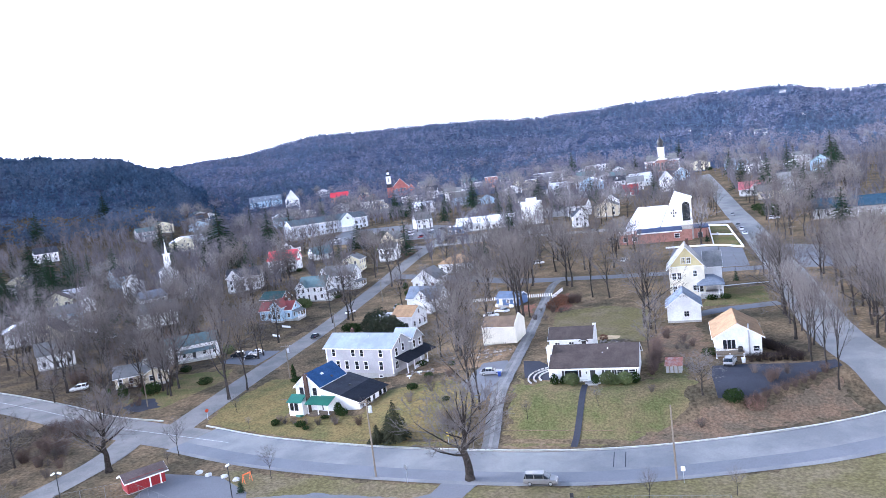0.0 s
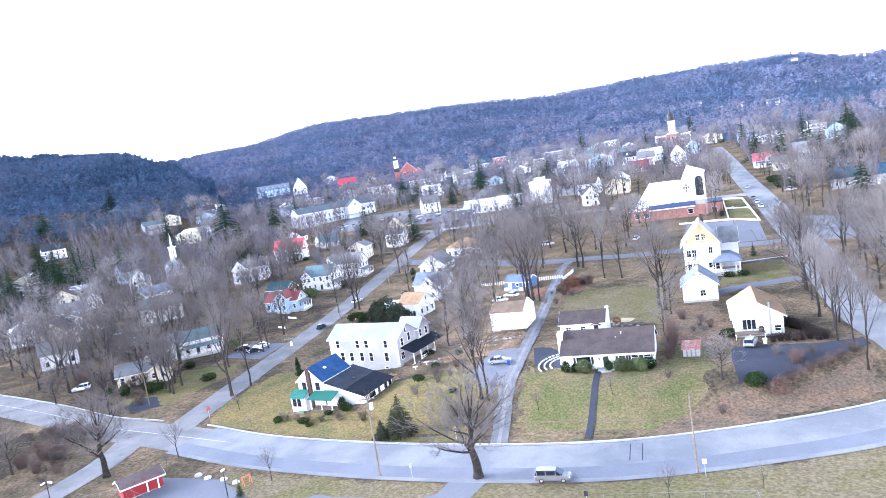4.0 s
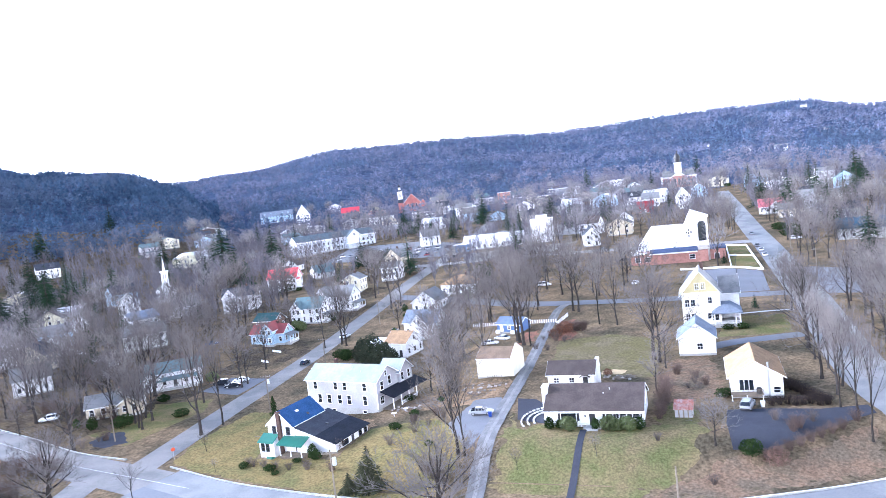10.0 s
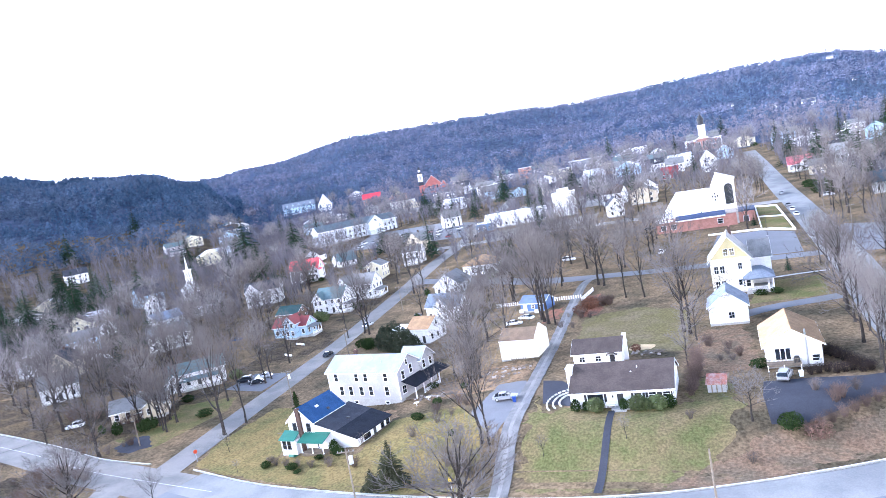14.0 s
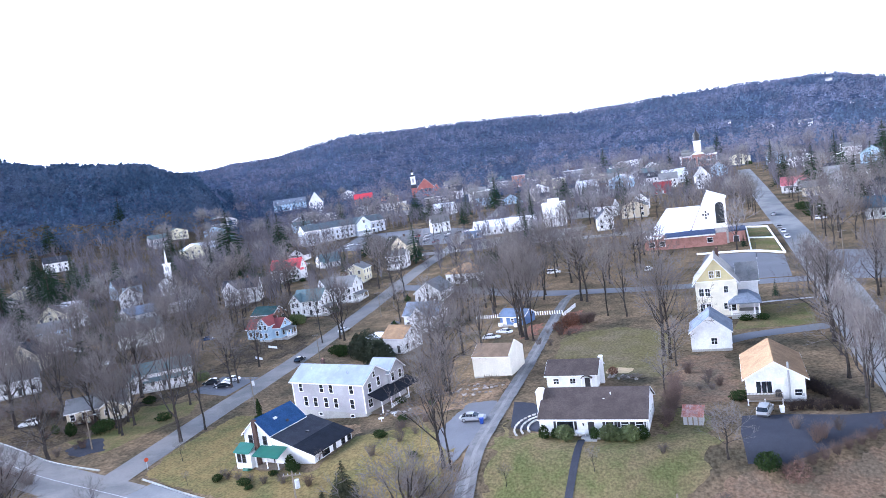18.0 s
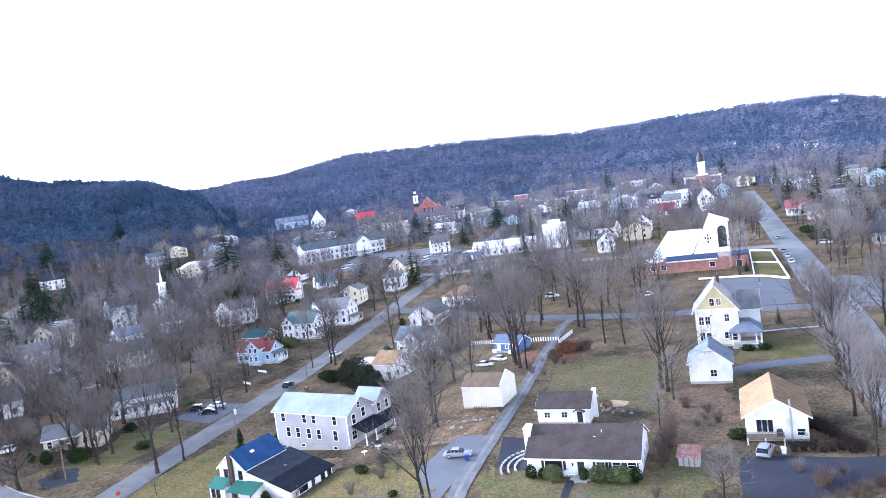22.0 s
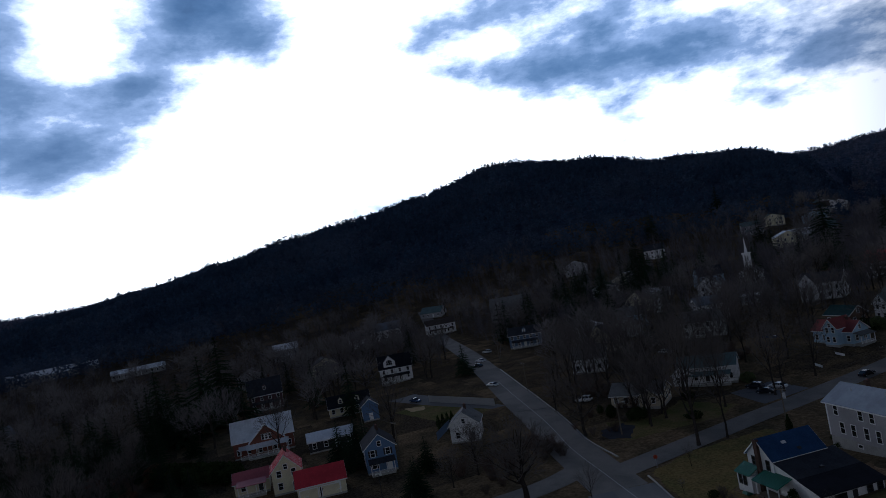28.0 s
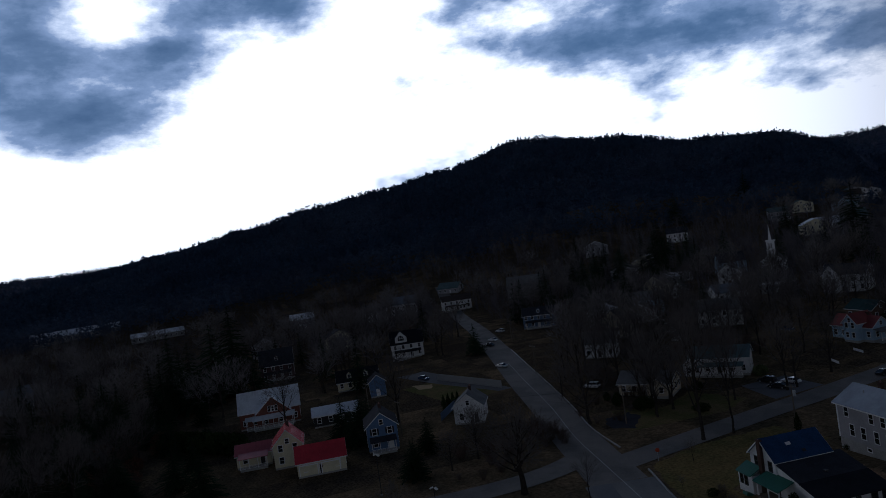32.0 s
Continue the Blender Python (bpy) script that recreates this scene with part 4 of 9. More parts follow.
def yellow_house():
    w, d, h = 9.4, 12.0, 8.4
    t = thing("tall_yellow_house", lot(27.0, 74.0, 0, d), "tall pale house with cream gable and corner porch", "house")
    block(t, Matrix(), w, d, h, 5.6, "y", siding("pale_cream", (0.76, 0.71, 0.58)), shingle("pale_grey", (0.30, 0.29, 0.275)), over=0.7, eave=0.6, base=0.5, gable=siding("gable_yellow", (0.62, 0.53, 0.29)))
    f = lambda u, z: facing(w, d, "f", u, z)
    for u in (-0.75, 0.75):
        add_window(t, f(u, 9.8), 0.95, 1.6, 2, TRIM)
    for z in (1.6, 5.4):
        for u in (-3.4, -2.0):
            add_window(t, f(u, z), 1.0, 1.8, 2)
    add_window(t, f(2.2, 6.0), 0.9, 1.6, 2)
    add_window(t, f(2.2, 2.0), 1.5, 1.4, 2)
    rows_of(t, w, d, "r", (-4, 0, 4), (1.6, 5.4), 1.0, 1.7)
    rows_of(t, w, d, "l", (-4, 0, 4), (1.6, 5.4), 1.0, 1.7)
    part("belt_course", boxes("belt_course", TRIM, (-w / 2 - 0.05, -d / 2 - 0.08, 0, w / 2 + 0.05, -d / 2, 0.25)), t, pose(0, 0, h + 0.4))
    # cross wing with its own roof
    block(t, pose(w / 2 + 2.5, 3.0, 0), 4.6, 7.0, 7.4, 3.6, "x", WHITE, GREYROOF, over=0.5, base=0.5)
    # corner porch
    x0, x1, y0, y1, z = w / 2 - 1.9, w / 2 + 4.6, -d / 2 - 2.6, -0.8, 0.9
    deck(t, x0, y0, x1, y1, z, STONE, 1.4)
    bm = bmesh.new()
    lo = [(x0 - 0.4, y0 - 0.4), (x1 + 0.4, y0 - 0.4), (x1 + 0.4, y1), (x0 - 0.4, y1)]
    a = [bm.verts.new((x, y, z + 2.7)) for x, y in lo]
    b = [bm.verts.new((x, y, z + 3.0)) for x, y in lo]
    top = [bm.verts.new(p) for p in ((w / 2 + 0.1, -d / 2 + 0.9, z + 4.6), (x1 - 2.2, -d / 2 + 0.9, z + 4.6), (x1 - 2.2, y1, z + 4.6), (w / 2 + 0.1, y1, z + 4.6))]
    bm.faces.new(a[::-1])
    for i in range(4):
        j = (i + 1) % 4
        bm.faces.new((a[i], a[j], b[j], b[i]))
        bm.faces.new((b[i], b[j], top[j], top[i]))
    bm.faces.new(top)
    part("porch_roof", bm_mesh("porch_roof", bm, LIGHTBLUEROOF), t)
    pts = [(x0 + 0.2, y0 + 0.2), (x1 - 0.2, y0 + 0.2), (x1 - 0.2, y1 - 0.3), ((x0 + x1) / 2 + 2.0, y0 + 0.2)]
    posts(t, pts, z, z + 2.7, 0.3)
    railing(t, (x0 + 0.2, y0 + 0.2), (x1 - 0.2, y0 + 0.2), z)
    railing(t, (x1 - 0.2, y0 + 0.2), (x1 - 0.2, y1), z)
    add_window(t, pose(w / 2 - 1.4, -d / 2, 1.5), 1.6, 1.6, 1)
    chimney(t, 0.8, 4, 9, 15.6, 0.8, 0.8)
    return t


def white_barn():
    w, d, h = 8.6, 8.0, 4.3
    t = thing("white_barn", pose(-18.6, 39.0, land(-21, 34), 0, 0, -4), "cream-white blank-walled barn with weathered tan roof", "barn")
    block(t, Matrix(), w, d, h, 1.9, "x", mat("barn_plaster", (0.74, 0.70, 0.60), rough=0.85, vary=0.08, scale=0.4, fine=3.0), shingle("weathered", (0.27, 0.19, 0.13)), over=0.1, eave=0.1, base=0.2)
    bm = bmesh.new()
    prism(bm, [(-d / 2 - 0.2, 0), (d / 2 + 0.2, 0), (d / 2 + 0.2, h + 0.6), (0, h + 2.8), (-d / 2 - 0.2, h + 0.6)], w / 2, w / 2 + 0.35, "x")
    part("parapet", bm_mesh("parapet", bm, mat("barn_plaster", (0.74, 0.70, 0.60))), t, pose(0, 0, 0.2))
    for i in range(7):
        part("fence_picket", CACHE.setdefault("barnpicket", boxes("fence_picket", WOODPOLE, (-0.06, -0.03, -0.4, 0.06, 0.03, 0.9))), t, pose(-1.5 + i * 0.55, -d / 2 - 0.8, 0))
    part("fence_rail", boxes("fence_rail", WOODPOLE, (-1.7, -0.86, 0.4, 2.0, -0.83, 0.55)), t, pose(0, -d / 2, 0))
    return t


def blue_shed():
    w, d = 8.2, 5.6
    t = thing("blue_shed", pose(-26.5, 84.2, land(-26, 80), 0, 0, -18), "low deep blue shed with slate-blue roof beside the trees", "shed")
    block(t, Matrix(), w, d, 2.4, 1.5, "x", siding("deep_blue", (0.085, 0.155, 0.32)), shingle("slate_blue", (0.135, 0.175, 0.25)), over=0.5)
    add_door(t, facing(w, d, "f", -2.5, 0.35), 1.0, 2.0)
    rows_of(t, w, d, "f", (0.2, 2.7), (1.2,), 0.9, 0.8)
    for x in (-3.3, 1.9):
        part("bin", CACHE.setdefault("shedbin", boxes("bin", TRIM, (-0.6, -0.4, 0, 0.6, 0.4, 1.0), bevel=0.1)), t, pose(x, -d / 2 - 1.0, 0))
    return t


def grey_house():
    w, d, h, b = 19.6, 8.6, 6.3, 0.7
    yaw = -10
    a = radians(yaw)
    # front-right corner stands at (-40.8, 17.4)
    cx, cy = -40.8 - w / 2 * math.cos(a) - d / 2 * math.sin(a), 17.4 - w / 2 * math.sin(a) + d / 2 * math.cos(a)
    t = thing("grey_farmhouse", pose(cx, cy, land(-46, 16) + 0.5, 0, 0, yaw), "two-storey pale grey farmhouse with metal roof and side porch", "house")
    block(t, Matrix(), w, d, h, 2.5, "x", LILAC, GREYMETAL, over=0.5, eave=0.5, base=b, skirt=2.5)
    f = lambda u, z: facing(w, d, "f", u, z)
    for u in (-7.4, -1.5, 1.1, 6.6):
        add_window(t, f(u, b + 4.1), 0.95, 1.7, 1)
    for u in (-6.4, -3.7, -0.7, 2.0, 6.4):
        add_window(t, f(u, b + 0.9), 1.0, 1.95, 1)
    for u in (-2.7, 6.0):
        add_window(t, f(u, -0.25), 0.9, 0.5, 0)
    r = lambda u, z: facing(w, d, "r", u, z)
    add_window(t, r(-2.2, b + 3.9), 1.0, 1.8, 1)
    add_window(t, r(0.9, b + 4.4), 1.0, 1.8, 1)
    add_window(t, r(-0.3, b + 6.6), 0.7, 1.1, 1)
    add_window(t, r(-2.6, b + 0.9), 1.3, 1.6, 2)
    for x in (-w / 2 + 0.07, w / 2 - 0.07):
        part("corner_board", CACHE.setdefault("cb", boxes("corner_board", TRIM, (-0.15, -0.05, 0, 0.15, 0.0, h))), t, pose(x, -d / 2, b))
    part("frieze", boxes("frieze", TRIM, (-w / 2, -0.06, 0, w / 2, 0, 0.3)), t, pose(0, -d / 2, b + h - 0.45))
    # rear wing with its own gable
    block(t, pose(w / 2 - 2.2, d / 2 + 2.6, 0), 5.4, 5.4, 6.2, 2.2, "x", LILAC, GREYMETAL, over=0.5, eave=0.4, base=b, skirt=2.5)
    m2 = pose(w / 2 - 2.2, d / 2 + 2.6, 0)
    for u in (-1.5, 1.2):
        add_window(t, m2 @ facing(5.4, 5.4, "r", u, b + 4.0), 0.95, 1.7, 1)
    # side porch
    x0, x1 = w / 2 + 0.02, w / 2 + 3.2
    deck(t, x0, -d / 2 + 1.4, x1, d / 2 + 6.2, 0.5, WOODPOLE, 2.0)
    shed_roof(t, x0, x1 + 0.4, -d / 2 + 1.0, d / 2 + 6.6, 3.1, 4.3, "r", BLACKROOF)
    pts = [(x1 - 0.1, -d / 2 + 1.5 + k * 3.2) for k in range(4)]
    posts(t, pts, 0.5, 3.1, 0.2)
    railing(t, pts[1], pts[3], 0.5)
    for k in range(3):
        part("step", CACHE.setdefault("gstep", boxes("step", WOODPOLE, (0, -0.6, 0, 0.35, 0.6, 0.18))), t, pose(x1 + 0.35 * k, -d / 2 + 3.2, 0.3 - 0.18 * k))
    # front-left stoop
    porch(t, -w / 2 - 2.6, -1.0, -w / 2, 2.4, 0.3, 2.5, 0.5, "l", BLACKROOF, 2)
    chimney(t, -w / 2 + 5, 1.0, h + b + 1.5, h + b + 3.4, 0.7, 0.7)
    for x, y in ((-6, -1.5), (1.5, -1.2), (4.5, -2.2)):
        part("roof_vent", CACHE.setdefault("rvent", rod("roof_vent", STEEL, (0, 0, 0), (0, 0, 0.5), 0.09)), t, pose(x, y, h + b + 2.5 * (1 - abs(y) / (d / 2)) + 0.15))
    return t


def blue_roofed_house():
    yaw = -8
    t = thing("blue_roofed_house", pose(-51.3, 1.0, land(-51, -3) + 0.1, 0, 0, yaw), "white house with blue gable roof and green porch roofs", "house")
    w, d, h, b = 6.4, 9.6, 5.2, 0.4
    block(t, Matrix(), w, d, h, 2.7, "y", WHITE, BLUEROOF, over=0.35, eave=0.35, base=b, skirt=2.0)
    f = lambda u, z: facing(w, d, "f", u, z)
    add_window(t, f(-1.6, 3.9), 0.75, 1.3, 1, TRIMDARK)
    add_window(t, f(1.9, 3.8), 0.75, 1.4, 1, TRIMDARK)
    part("chimney", boxes("chimney", BRICKDARK, (-0.42, -0.5, -1.5, 0.42, 0.0, 8.4), (-0.5, -0.56, 8.1, 0.5, 0.04, 8.3)), t, pose(0.0, -d / 2 - 0.02, 0), "dark brick chimney on the gable")
    part("skylight", boxes("skylight", TRIM, (-0.25, -0.4, 0, 0.25, 0.4, 0.12)), t, pose(1.4, -1.0, 7.3, 0, 40, 0))
    part("skylight", boxes("skylight", TRIMDARK, (-0.25, -0.3, 0, 0.25, 0.3, 0.12)), t, pose(2.6, 0.8, 6.25, 0, 40, 0))
    # low wing whose one slope falls away from the gable
    x0, x1, y0, y1 = w / 2, w / 2 + 9.6, -d / 2 + 0.2, d / 2 + 1.4
    bm = bmesh.new()
    prism(bm, [(x0, -2.0), (x1, -2.0), (x1, 2.35), (x0, 4.9)], y0, y1)
    part("wing_wall", bm_mesh("wing_wall", bm, WHITE), t, pose(0, 0, b))
    xm = x0 + 5.4
    zm = 4.9 - (4.9 - 2.35) * 5.4 / 9.6
    shed_roof(t, x0 - 0.05, xm, y0 - 0.4, y1 + 0.4, zm + b, 4.95 + b, "r", DARKROOF, name="wing_roof", label="dark grey shingled slope")
    shed_roof(t, xm, x1 + 0.5, y0 - 0.5, y1 + 0.4, 2.2 + b, zm + b + 0.02, "r", BLACKROOF, thick=0.16, name="wing_roof", label="black shingled lower slope")
    part("roof_vent", boxes("roof_vent", TRIMDARK, (-0.3, -0.25, 0, 0.3, 0.25, 0.22)), t, pose(xm - 1.2, 0.5, zm + b + 0.55))
    mr = lambda y, z: pose(x1, y, z, 0, 0, 90)
    add_window(t, mr(y0 + 3.1, b + 0.8), 2.2, 1.1, 0)
    add_door(t, mr(y0 + 5.6, b), 0.9, 1.95, TRIMDARK)
    add_window(t, mr(y0 + 8.2, b + 0.9), 0.8, 1.0, 1, TRIMDARK)
    add_window(t, mr(y0 + 10.0, b + 0.9), 0.8, 1.0, 1, TRIMDARK)
    # bay at the gable foot with green metal roof
    part("bay", boxes("bay", WHITE, (-1.9, -1.9, -1.5, 1.9, 0, 2.6)), t, pose(-2.3, -d / 2, 0))
    shed_roof(t, -4.4, -0.5, -d / 2 - 2.2, -d / 2, 2.55, 3.7, "f", GREENMETAL, ribs=0.45)
    for u in (-3.3, -2.1):
        add_window(t, pose(u, -d / 2 - 1.9, 0.9), 0.7, 1.4, 1, TRIMDARK)
    add_window(t, pose(-2.3 - 1.9, -d / 2 - 1.0, 0.9, 0, 0, -90), 0.7, 1.4, 1, TRIMDARK)
    # centre porch with green metal roof
    deck(t, 1.0, -d / 2 - 2.4, 6.6, -d / 2, 0.35, WOODPOLE, 1.6)
    shed_roof(t, 0.8, 6.9, -d / 2 - 2.7, -d / 2 + 0.2, 2.5, 3.5, "f", GREENMETAL, ribs=0.5)
    posts(t, [(1.2, -d / 2 - 2.2), (3.8, -d / 2 - 2.2), (6.4, -d / 2 - 2.2)], 0.35, 2.5, 0.16)
    add_door(t, pose(3.0, -d / 2 + 0.18, b), 0.95, 2.0, TRIMDARK)
    part("cellar_steps", boxes("cellar_steps", GREENMETAL, (-0.6, -1.2, 0, 0.6, 0, 0.5)), t, pose(-0.9, -d / 2 - 2.2, -0.6, -25, 0, 0))
    return t


for f in (ranch_house, garden_cottage, tan_house, gable_garage, yellow_house, white_barn, blue_shed, grey_house, blue_roofed_house):
    f()


def plain_house(x, y, yaw, w, d, h, rise, ridge, wall, roof, label, group="", hip=0.0, porch_side="", porch_roof=None, ribs=0.0, wing=None, trim=None, gable=None, chim=True, far=False, dormers=0, name="house", shut=False, category="house"):
    """A house with its rows of windows, door, chimney, and if asked a porch, a wing or dormers."""
    t = thing(name, lot(x, y, yaw, d), label, category, group)
    b = 0.45
    FAR[0] = far
    block(t, Matrix(), w, d, h, rise, ridge, wall, roof, over=0.45, eave=0.4, base=b, hip=hip, ribs=ribs, gable=gable, skirt=2.5)
    st = max(1, int((h + 0.6) / 2.75))
    for face, wd in (("f", w), ("r", d), ("l", d)):
        if far and (face == "l" or (face == "r" and yaw < -5)):
            continue
        n = max(1, int(wd / (3.4 if far else 2.7)))
        for s in range(st):
            for i in range(n):
                u = (i - (n - 1) / 2) * wd / n
                if face == "f" and s == 0 and i == n // 2:
                    add_door(t, facing(w, d, face, u, b), 1.0, 2.05, TRIMDARK if wall in (WHITE, CREAM) else TRIM)
                    continue
                m = facing(w, d, face, u, b + 0.85 + 2.75 * s)
                add_window(t, m, 0.95, 1.45, 1, trim)
                if shut and face == "f":
                    add_shutters(t, m, 0.95, 1.45, TRIMDARK)
    if not hip and rise > 2.2:
        for face in (("l", "r") if ridge == "x" else ("f",)):
            add_window(t, facing(w, d, face, 0, b + h + 0.25), 0.8, 1.1, 1, trim)
    if chim:
        chimney(t, w * 0.18 if ridge == "x" else 0.3, 0.6, b + h + rise * 0.5, b + h + rise + 1.0)
    if porch_side:
        pw = w * 0.8
        if porch_side == "f":
            porch(t, -pw / 2, -d / 2 - 2.3, pw / 2, -d / 2, b, 2.4, 0.7, "f", porch_roof or roof, 4, rail=not far)
        elif porch_side == "r":
            porch(t, w / 2, -d / 2 + 0.5, w / 2 + 2.3, d / 2 - 0.5, b, 2.4, 0.7, "r", porch_roof or roof, 4, rail=not far)
    if wing:
        wx, wy, ww, wd, wh, wr, wridge = wing
        block(t, pose(wx, wy, 0), ww, wd, wh, wr, wridge, wall, roof, base=b, skirt=2.5)
        rows_of(t, ww, wd, "f", (-ww * 0.22, ww * 0.22), [b + 0.85 + 2.75 * s for s in range(max(1, int((wh + 0.6) / 2.75)))], 0.9, 1.4, 1, trim, m=pose(wx, wy, 0))
        if wridge == "y" and wr > 2:
            add_window(t, pose(wx, wy, 0) @ facing(ww, wd, "f", 0, b + wh + 0.2), 0.8, 1.1, 1, trim)
    for i in range(dormers):
        u = (i - (dormers - 1) / 2) * w / (dormers + 0.5)
        zz = b + h + rise * 0.32
        m = pose(u, -d / 2 * 0.62, zz)
        bm = bmesh.new()
        prism(bm, [(-0.8, -0.6), (0.8, -0.6), (0.8, 1.1), (0, 1.9), (-0.8, 1.1)], -0.6, d * 0.28)
        dm = part("dormer", bm_mesh("dormer", bm, wall), t, m)
        bm = roof_slab(0.8, d * 0.28 + 0.6, 0.85, 0.2, 0.15, 0.1, "y")
        part("dormer_roof", bm_mesh("dormer_roof", bm, roof), dm, pose(0, d * 0.14 - 0.3, 1.12))
        fr, pa = window_meshes(0.8, 1.1, 1, TRIM)
        part("dormer_window", fr, dm, pose(0, -0.6, 0.0))
        part("dormer_pane", pa, dm, pose(0, -0.6, 0.0))
    FAR[0] = False
    return t


P = plain_house
P(-71, 125, 0, 10, 13, 3.7, 3.8, "y", WHITE, GREYROOF, "cream-white gabled cottage with weathered grey roof", chim=False)
P(-66, 149, -5, 14, 10, 4.0, 3.0, "x", WHITE, TANROOF, "white house with a peach-coloured shingle roof", hip=0.7)
P(-60, 92, -12, 13, 7, 4.6, 3.4, "x", WHITE, LIGHTBLUEROOF, "white house with pale blue roof and front gable", wing=(1.5, -4.0, 6.4, 5, 4.6, 3.0, "y"), porch_side="r", porch_roof=GREYROOF)
P(-59, 69, -12, 7.5, 9, 4.2, 2.6, "x", WHITE, TANROOF, "small white house with an orange-tan roof", chim=False)
P(-69, 76, -12, 6, 6, 2.7, 0, "x", WHITE, PALEMETAL, "flat white-roofed garage among shrubs", name="flat_garage", category="garage", chim=False)
P(-117, 89, 0, 13.5, 6.6, 3.7, 2.5, "x", SKYBLUE, metal_roof("dull_red", (0.27, 0.065, 0.062), 0.7), "sky-blue house with dull red metal roof and white porch", wing=(1.5, -2.0, 4.6, 7, 5.0, 2.4, "y"), porch_side="r", porch_roof=GREYROOF, ribs=0.6)
P(-130, 107, -5, 10, 7, 3.4, 2.4, "x", siding("brown", (0.16, 0.10, 0.07)), GREENROOF, "small brown outbuilding with dark green roof", chim=False, name="outbuilding", category="outbuilding")
P(-117, 117, 0, 12, 9, 5.6, 3.6, "x", WHITE, TEALROOF, "white two-storey house with grey-green roof", porch_side="r", porch_roof=GREYROOF, wing=(-4.0, -3.0, 4.6, 6, 5.6, 2.6, "y"))
P(-113, 133, 0, 14, 9, 6.0, 3.6, "x", WHITE, GREYROOF, "white two-storey house with grey roof and porch", porch_side="r", wing=(-5.5, -3.4, 5.5, 6, 6.0, 3.6, "y"))
P(-167, 179, 12, 15, 9, 6.0, 4.2, "x", WHITE, metal_roof("bright_red", (0.72, 0.08, 0.10)), "white house under a bright red metal roof", porch_side="f", porch_roof=GREYROOF, wing=(5.5, -3, 5, 5, 5, 2.4, "y"))
P(-165, 141, 22, 15, 9, 6.4, 3.4, "x", WHITE, DARKROOF, "white two-storey house with dark roof", wing=(-4, -3, 6, 6, 6.4, 3.4, "y"))
P(-121, 164, 5, 8, 9, 5.8, 2.2, "y", CREAM, GREYROOF, "cream house with a grey roof")
P(-112, 187, 5, 9, 8, 5.8, 2.2, "x", WHITE, GREYROOF, "white house with porch beside the street", porch_side="f")
# the bungalow and its neighbours at the street corner
bungalow = P(-116, 18, 38, 13.5, 8.5, 2.9, 2.3, "x", TANWALL, GREYROOF, "low tan bungalow with grey hipped roof and stone chimney", wing=(3.6, -3.6, 5.0, 4, 2.9, 1.5, "y"), chim=False)
P(-118, 43, 42, 15, 8, 4.4, 2.4, "x", WHITE, TEALROOF, "white raised house with a dark green roof", porch_side="f", wing=(-6.5, -2.5, 5, 6, 3.0, 2.0, "y"))
chimney(bungalow, 1.2, -0.8, 3.2, 6.6, 1.3, 0.9, STONE)
# houses along the west road
red = P(-128, -70, 82, 6.6, 8.5, 5.0, 3.4, "y", CREAM, REDROOF, "cream gabled house with red metal roof", ribs=0.5)
P(-134.5, -77.5, 82, 8.0, 6, 2.9, 1.7, "x", CREAM, metal_roof("faded_red", (0.50, 0.14, 0.16)), "low cream wing with faded red metal roof", ribs=0.5, chim=False, porch_side="f")
garage = P(-118, -64.0, 82, 10.6, 7.5, 3.0, 2.6, "x", CREAM, REDROOF, "cream two-door garage with red metal roof", ribs=0.5, chim=False, name="garage", category="garage")
for u in (-2.9, 1.9):
    panel = part("garage_door", CACHE.setdefault("garage_door", boxes("garage_door", CREAM, (-1.9, -0.07, 0, 1.9, -0.01, 2.15), *[(-1.8, -0.10, 0.08 + 0.52 * i, 1.8, -0.06, 0.52 + 0.52 * i) for i in range(4)], bevel=0.01)), garage, facing(10.6, 7.5, "f", u, 0.42), "pale panelled overhead door")
    part("door_surround", CACHE.setdefault("door_surround", boxes("door_surround", TRIM, (-2.1, -0.09, 0, -1.9, 0, 2.35), (1.9, -0.09, 0, 2.1, 0, 2.35), (-1.9, -0.09, 2.15, 1.9, 0, 2.35))), panel)
metal = P(-172, -70.5, 84, 17, 10, 4.6, 4.8, "x", siding("brick_red", (0.20, 0.07, 0.05)), PALEMETAL, "bungalow with white metal roof and brick-red gable", ribs=0.6, wing=(1.0, -4.2, 9.5, 5, 4.0, 4.2, "y"), porch_side="f", porch_roof=PALEMETAL)
for u in (-1.0, 0.0, 1.0):
    add_window(metal, pose(1.0, -4.2, 0) @ facing(9.5, 5, "f", u, 4.55), 0.62, 1.55, 1)
porch(metal, -4.6, -9.3, 6.4, -6.75, 0.45, 2.5, 0.9, "f", PALEMETAL, 5)
P(-156, -54, 82, 12.5, 8, 2.8, 1.6, "x", TRIMDARK, PALEMETAL, "open dark carport with white metal roof", ribs=0.6, chim=False, name="carport", category="carport")
P(-124, -48.5, 80, 7.2, 10, 5.6, 3.0, "y", BLUE, DARKROOF, "blue gabled two-storey house with white-trimmed windows", porch_side="f", porch_roof=DARKROOF, shut=True)
P(-180, -36.5, 80, 5.0, 6, 4.6, 2.0, "y", BLUE, DARKROOF, "narrow blue outbuilding with a large window", chim=False, name="outbuilding", category="outbuilding")
P(-199, -39, 80, 14, 7.5, 2.9, 3.2, "x", CREAM, BLACKROOF, "cream garage with black roof and two dormers", dormers=2, chim=False, name="garage", category="garage")
P(-252, -61, 84, 13, 10, 5.8, 5.6, "x", siding("dusky_red", (0.10, 0.055, 0.060)), DARKROOF, "dusky red-brown house with steep slate-grey roof and one dormer", dormers=1, porch_side="f")
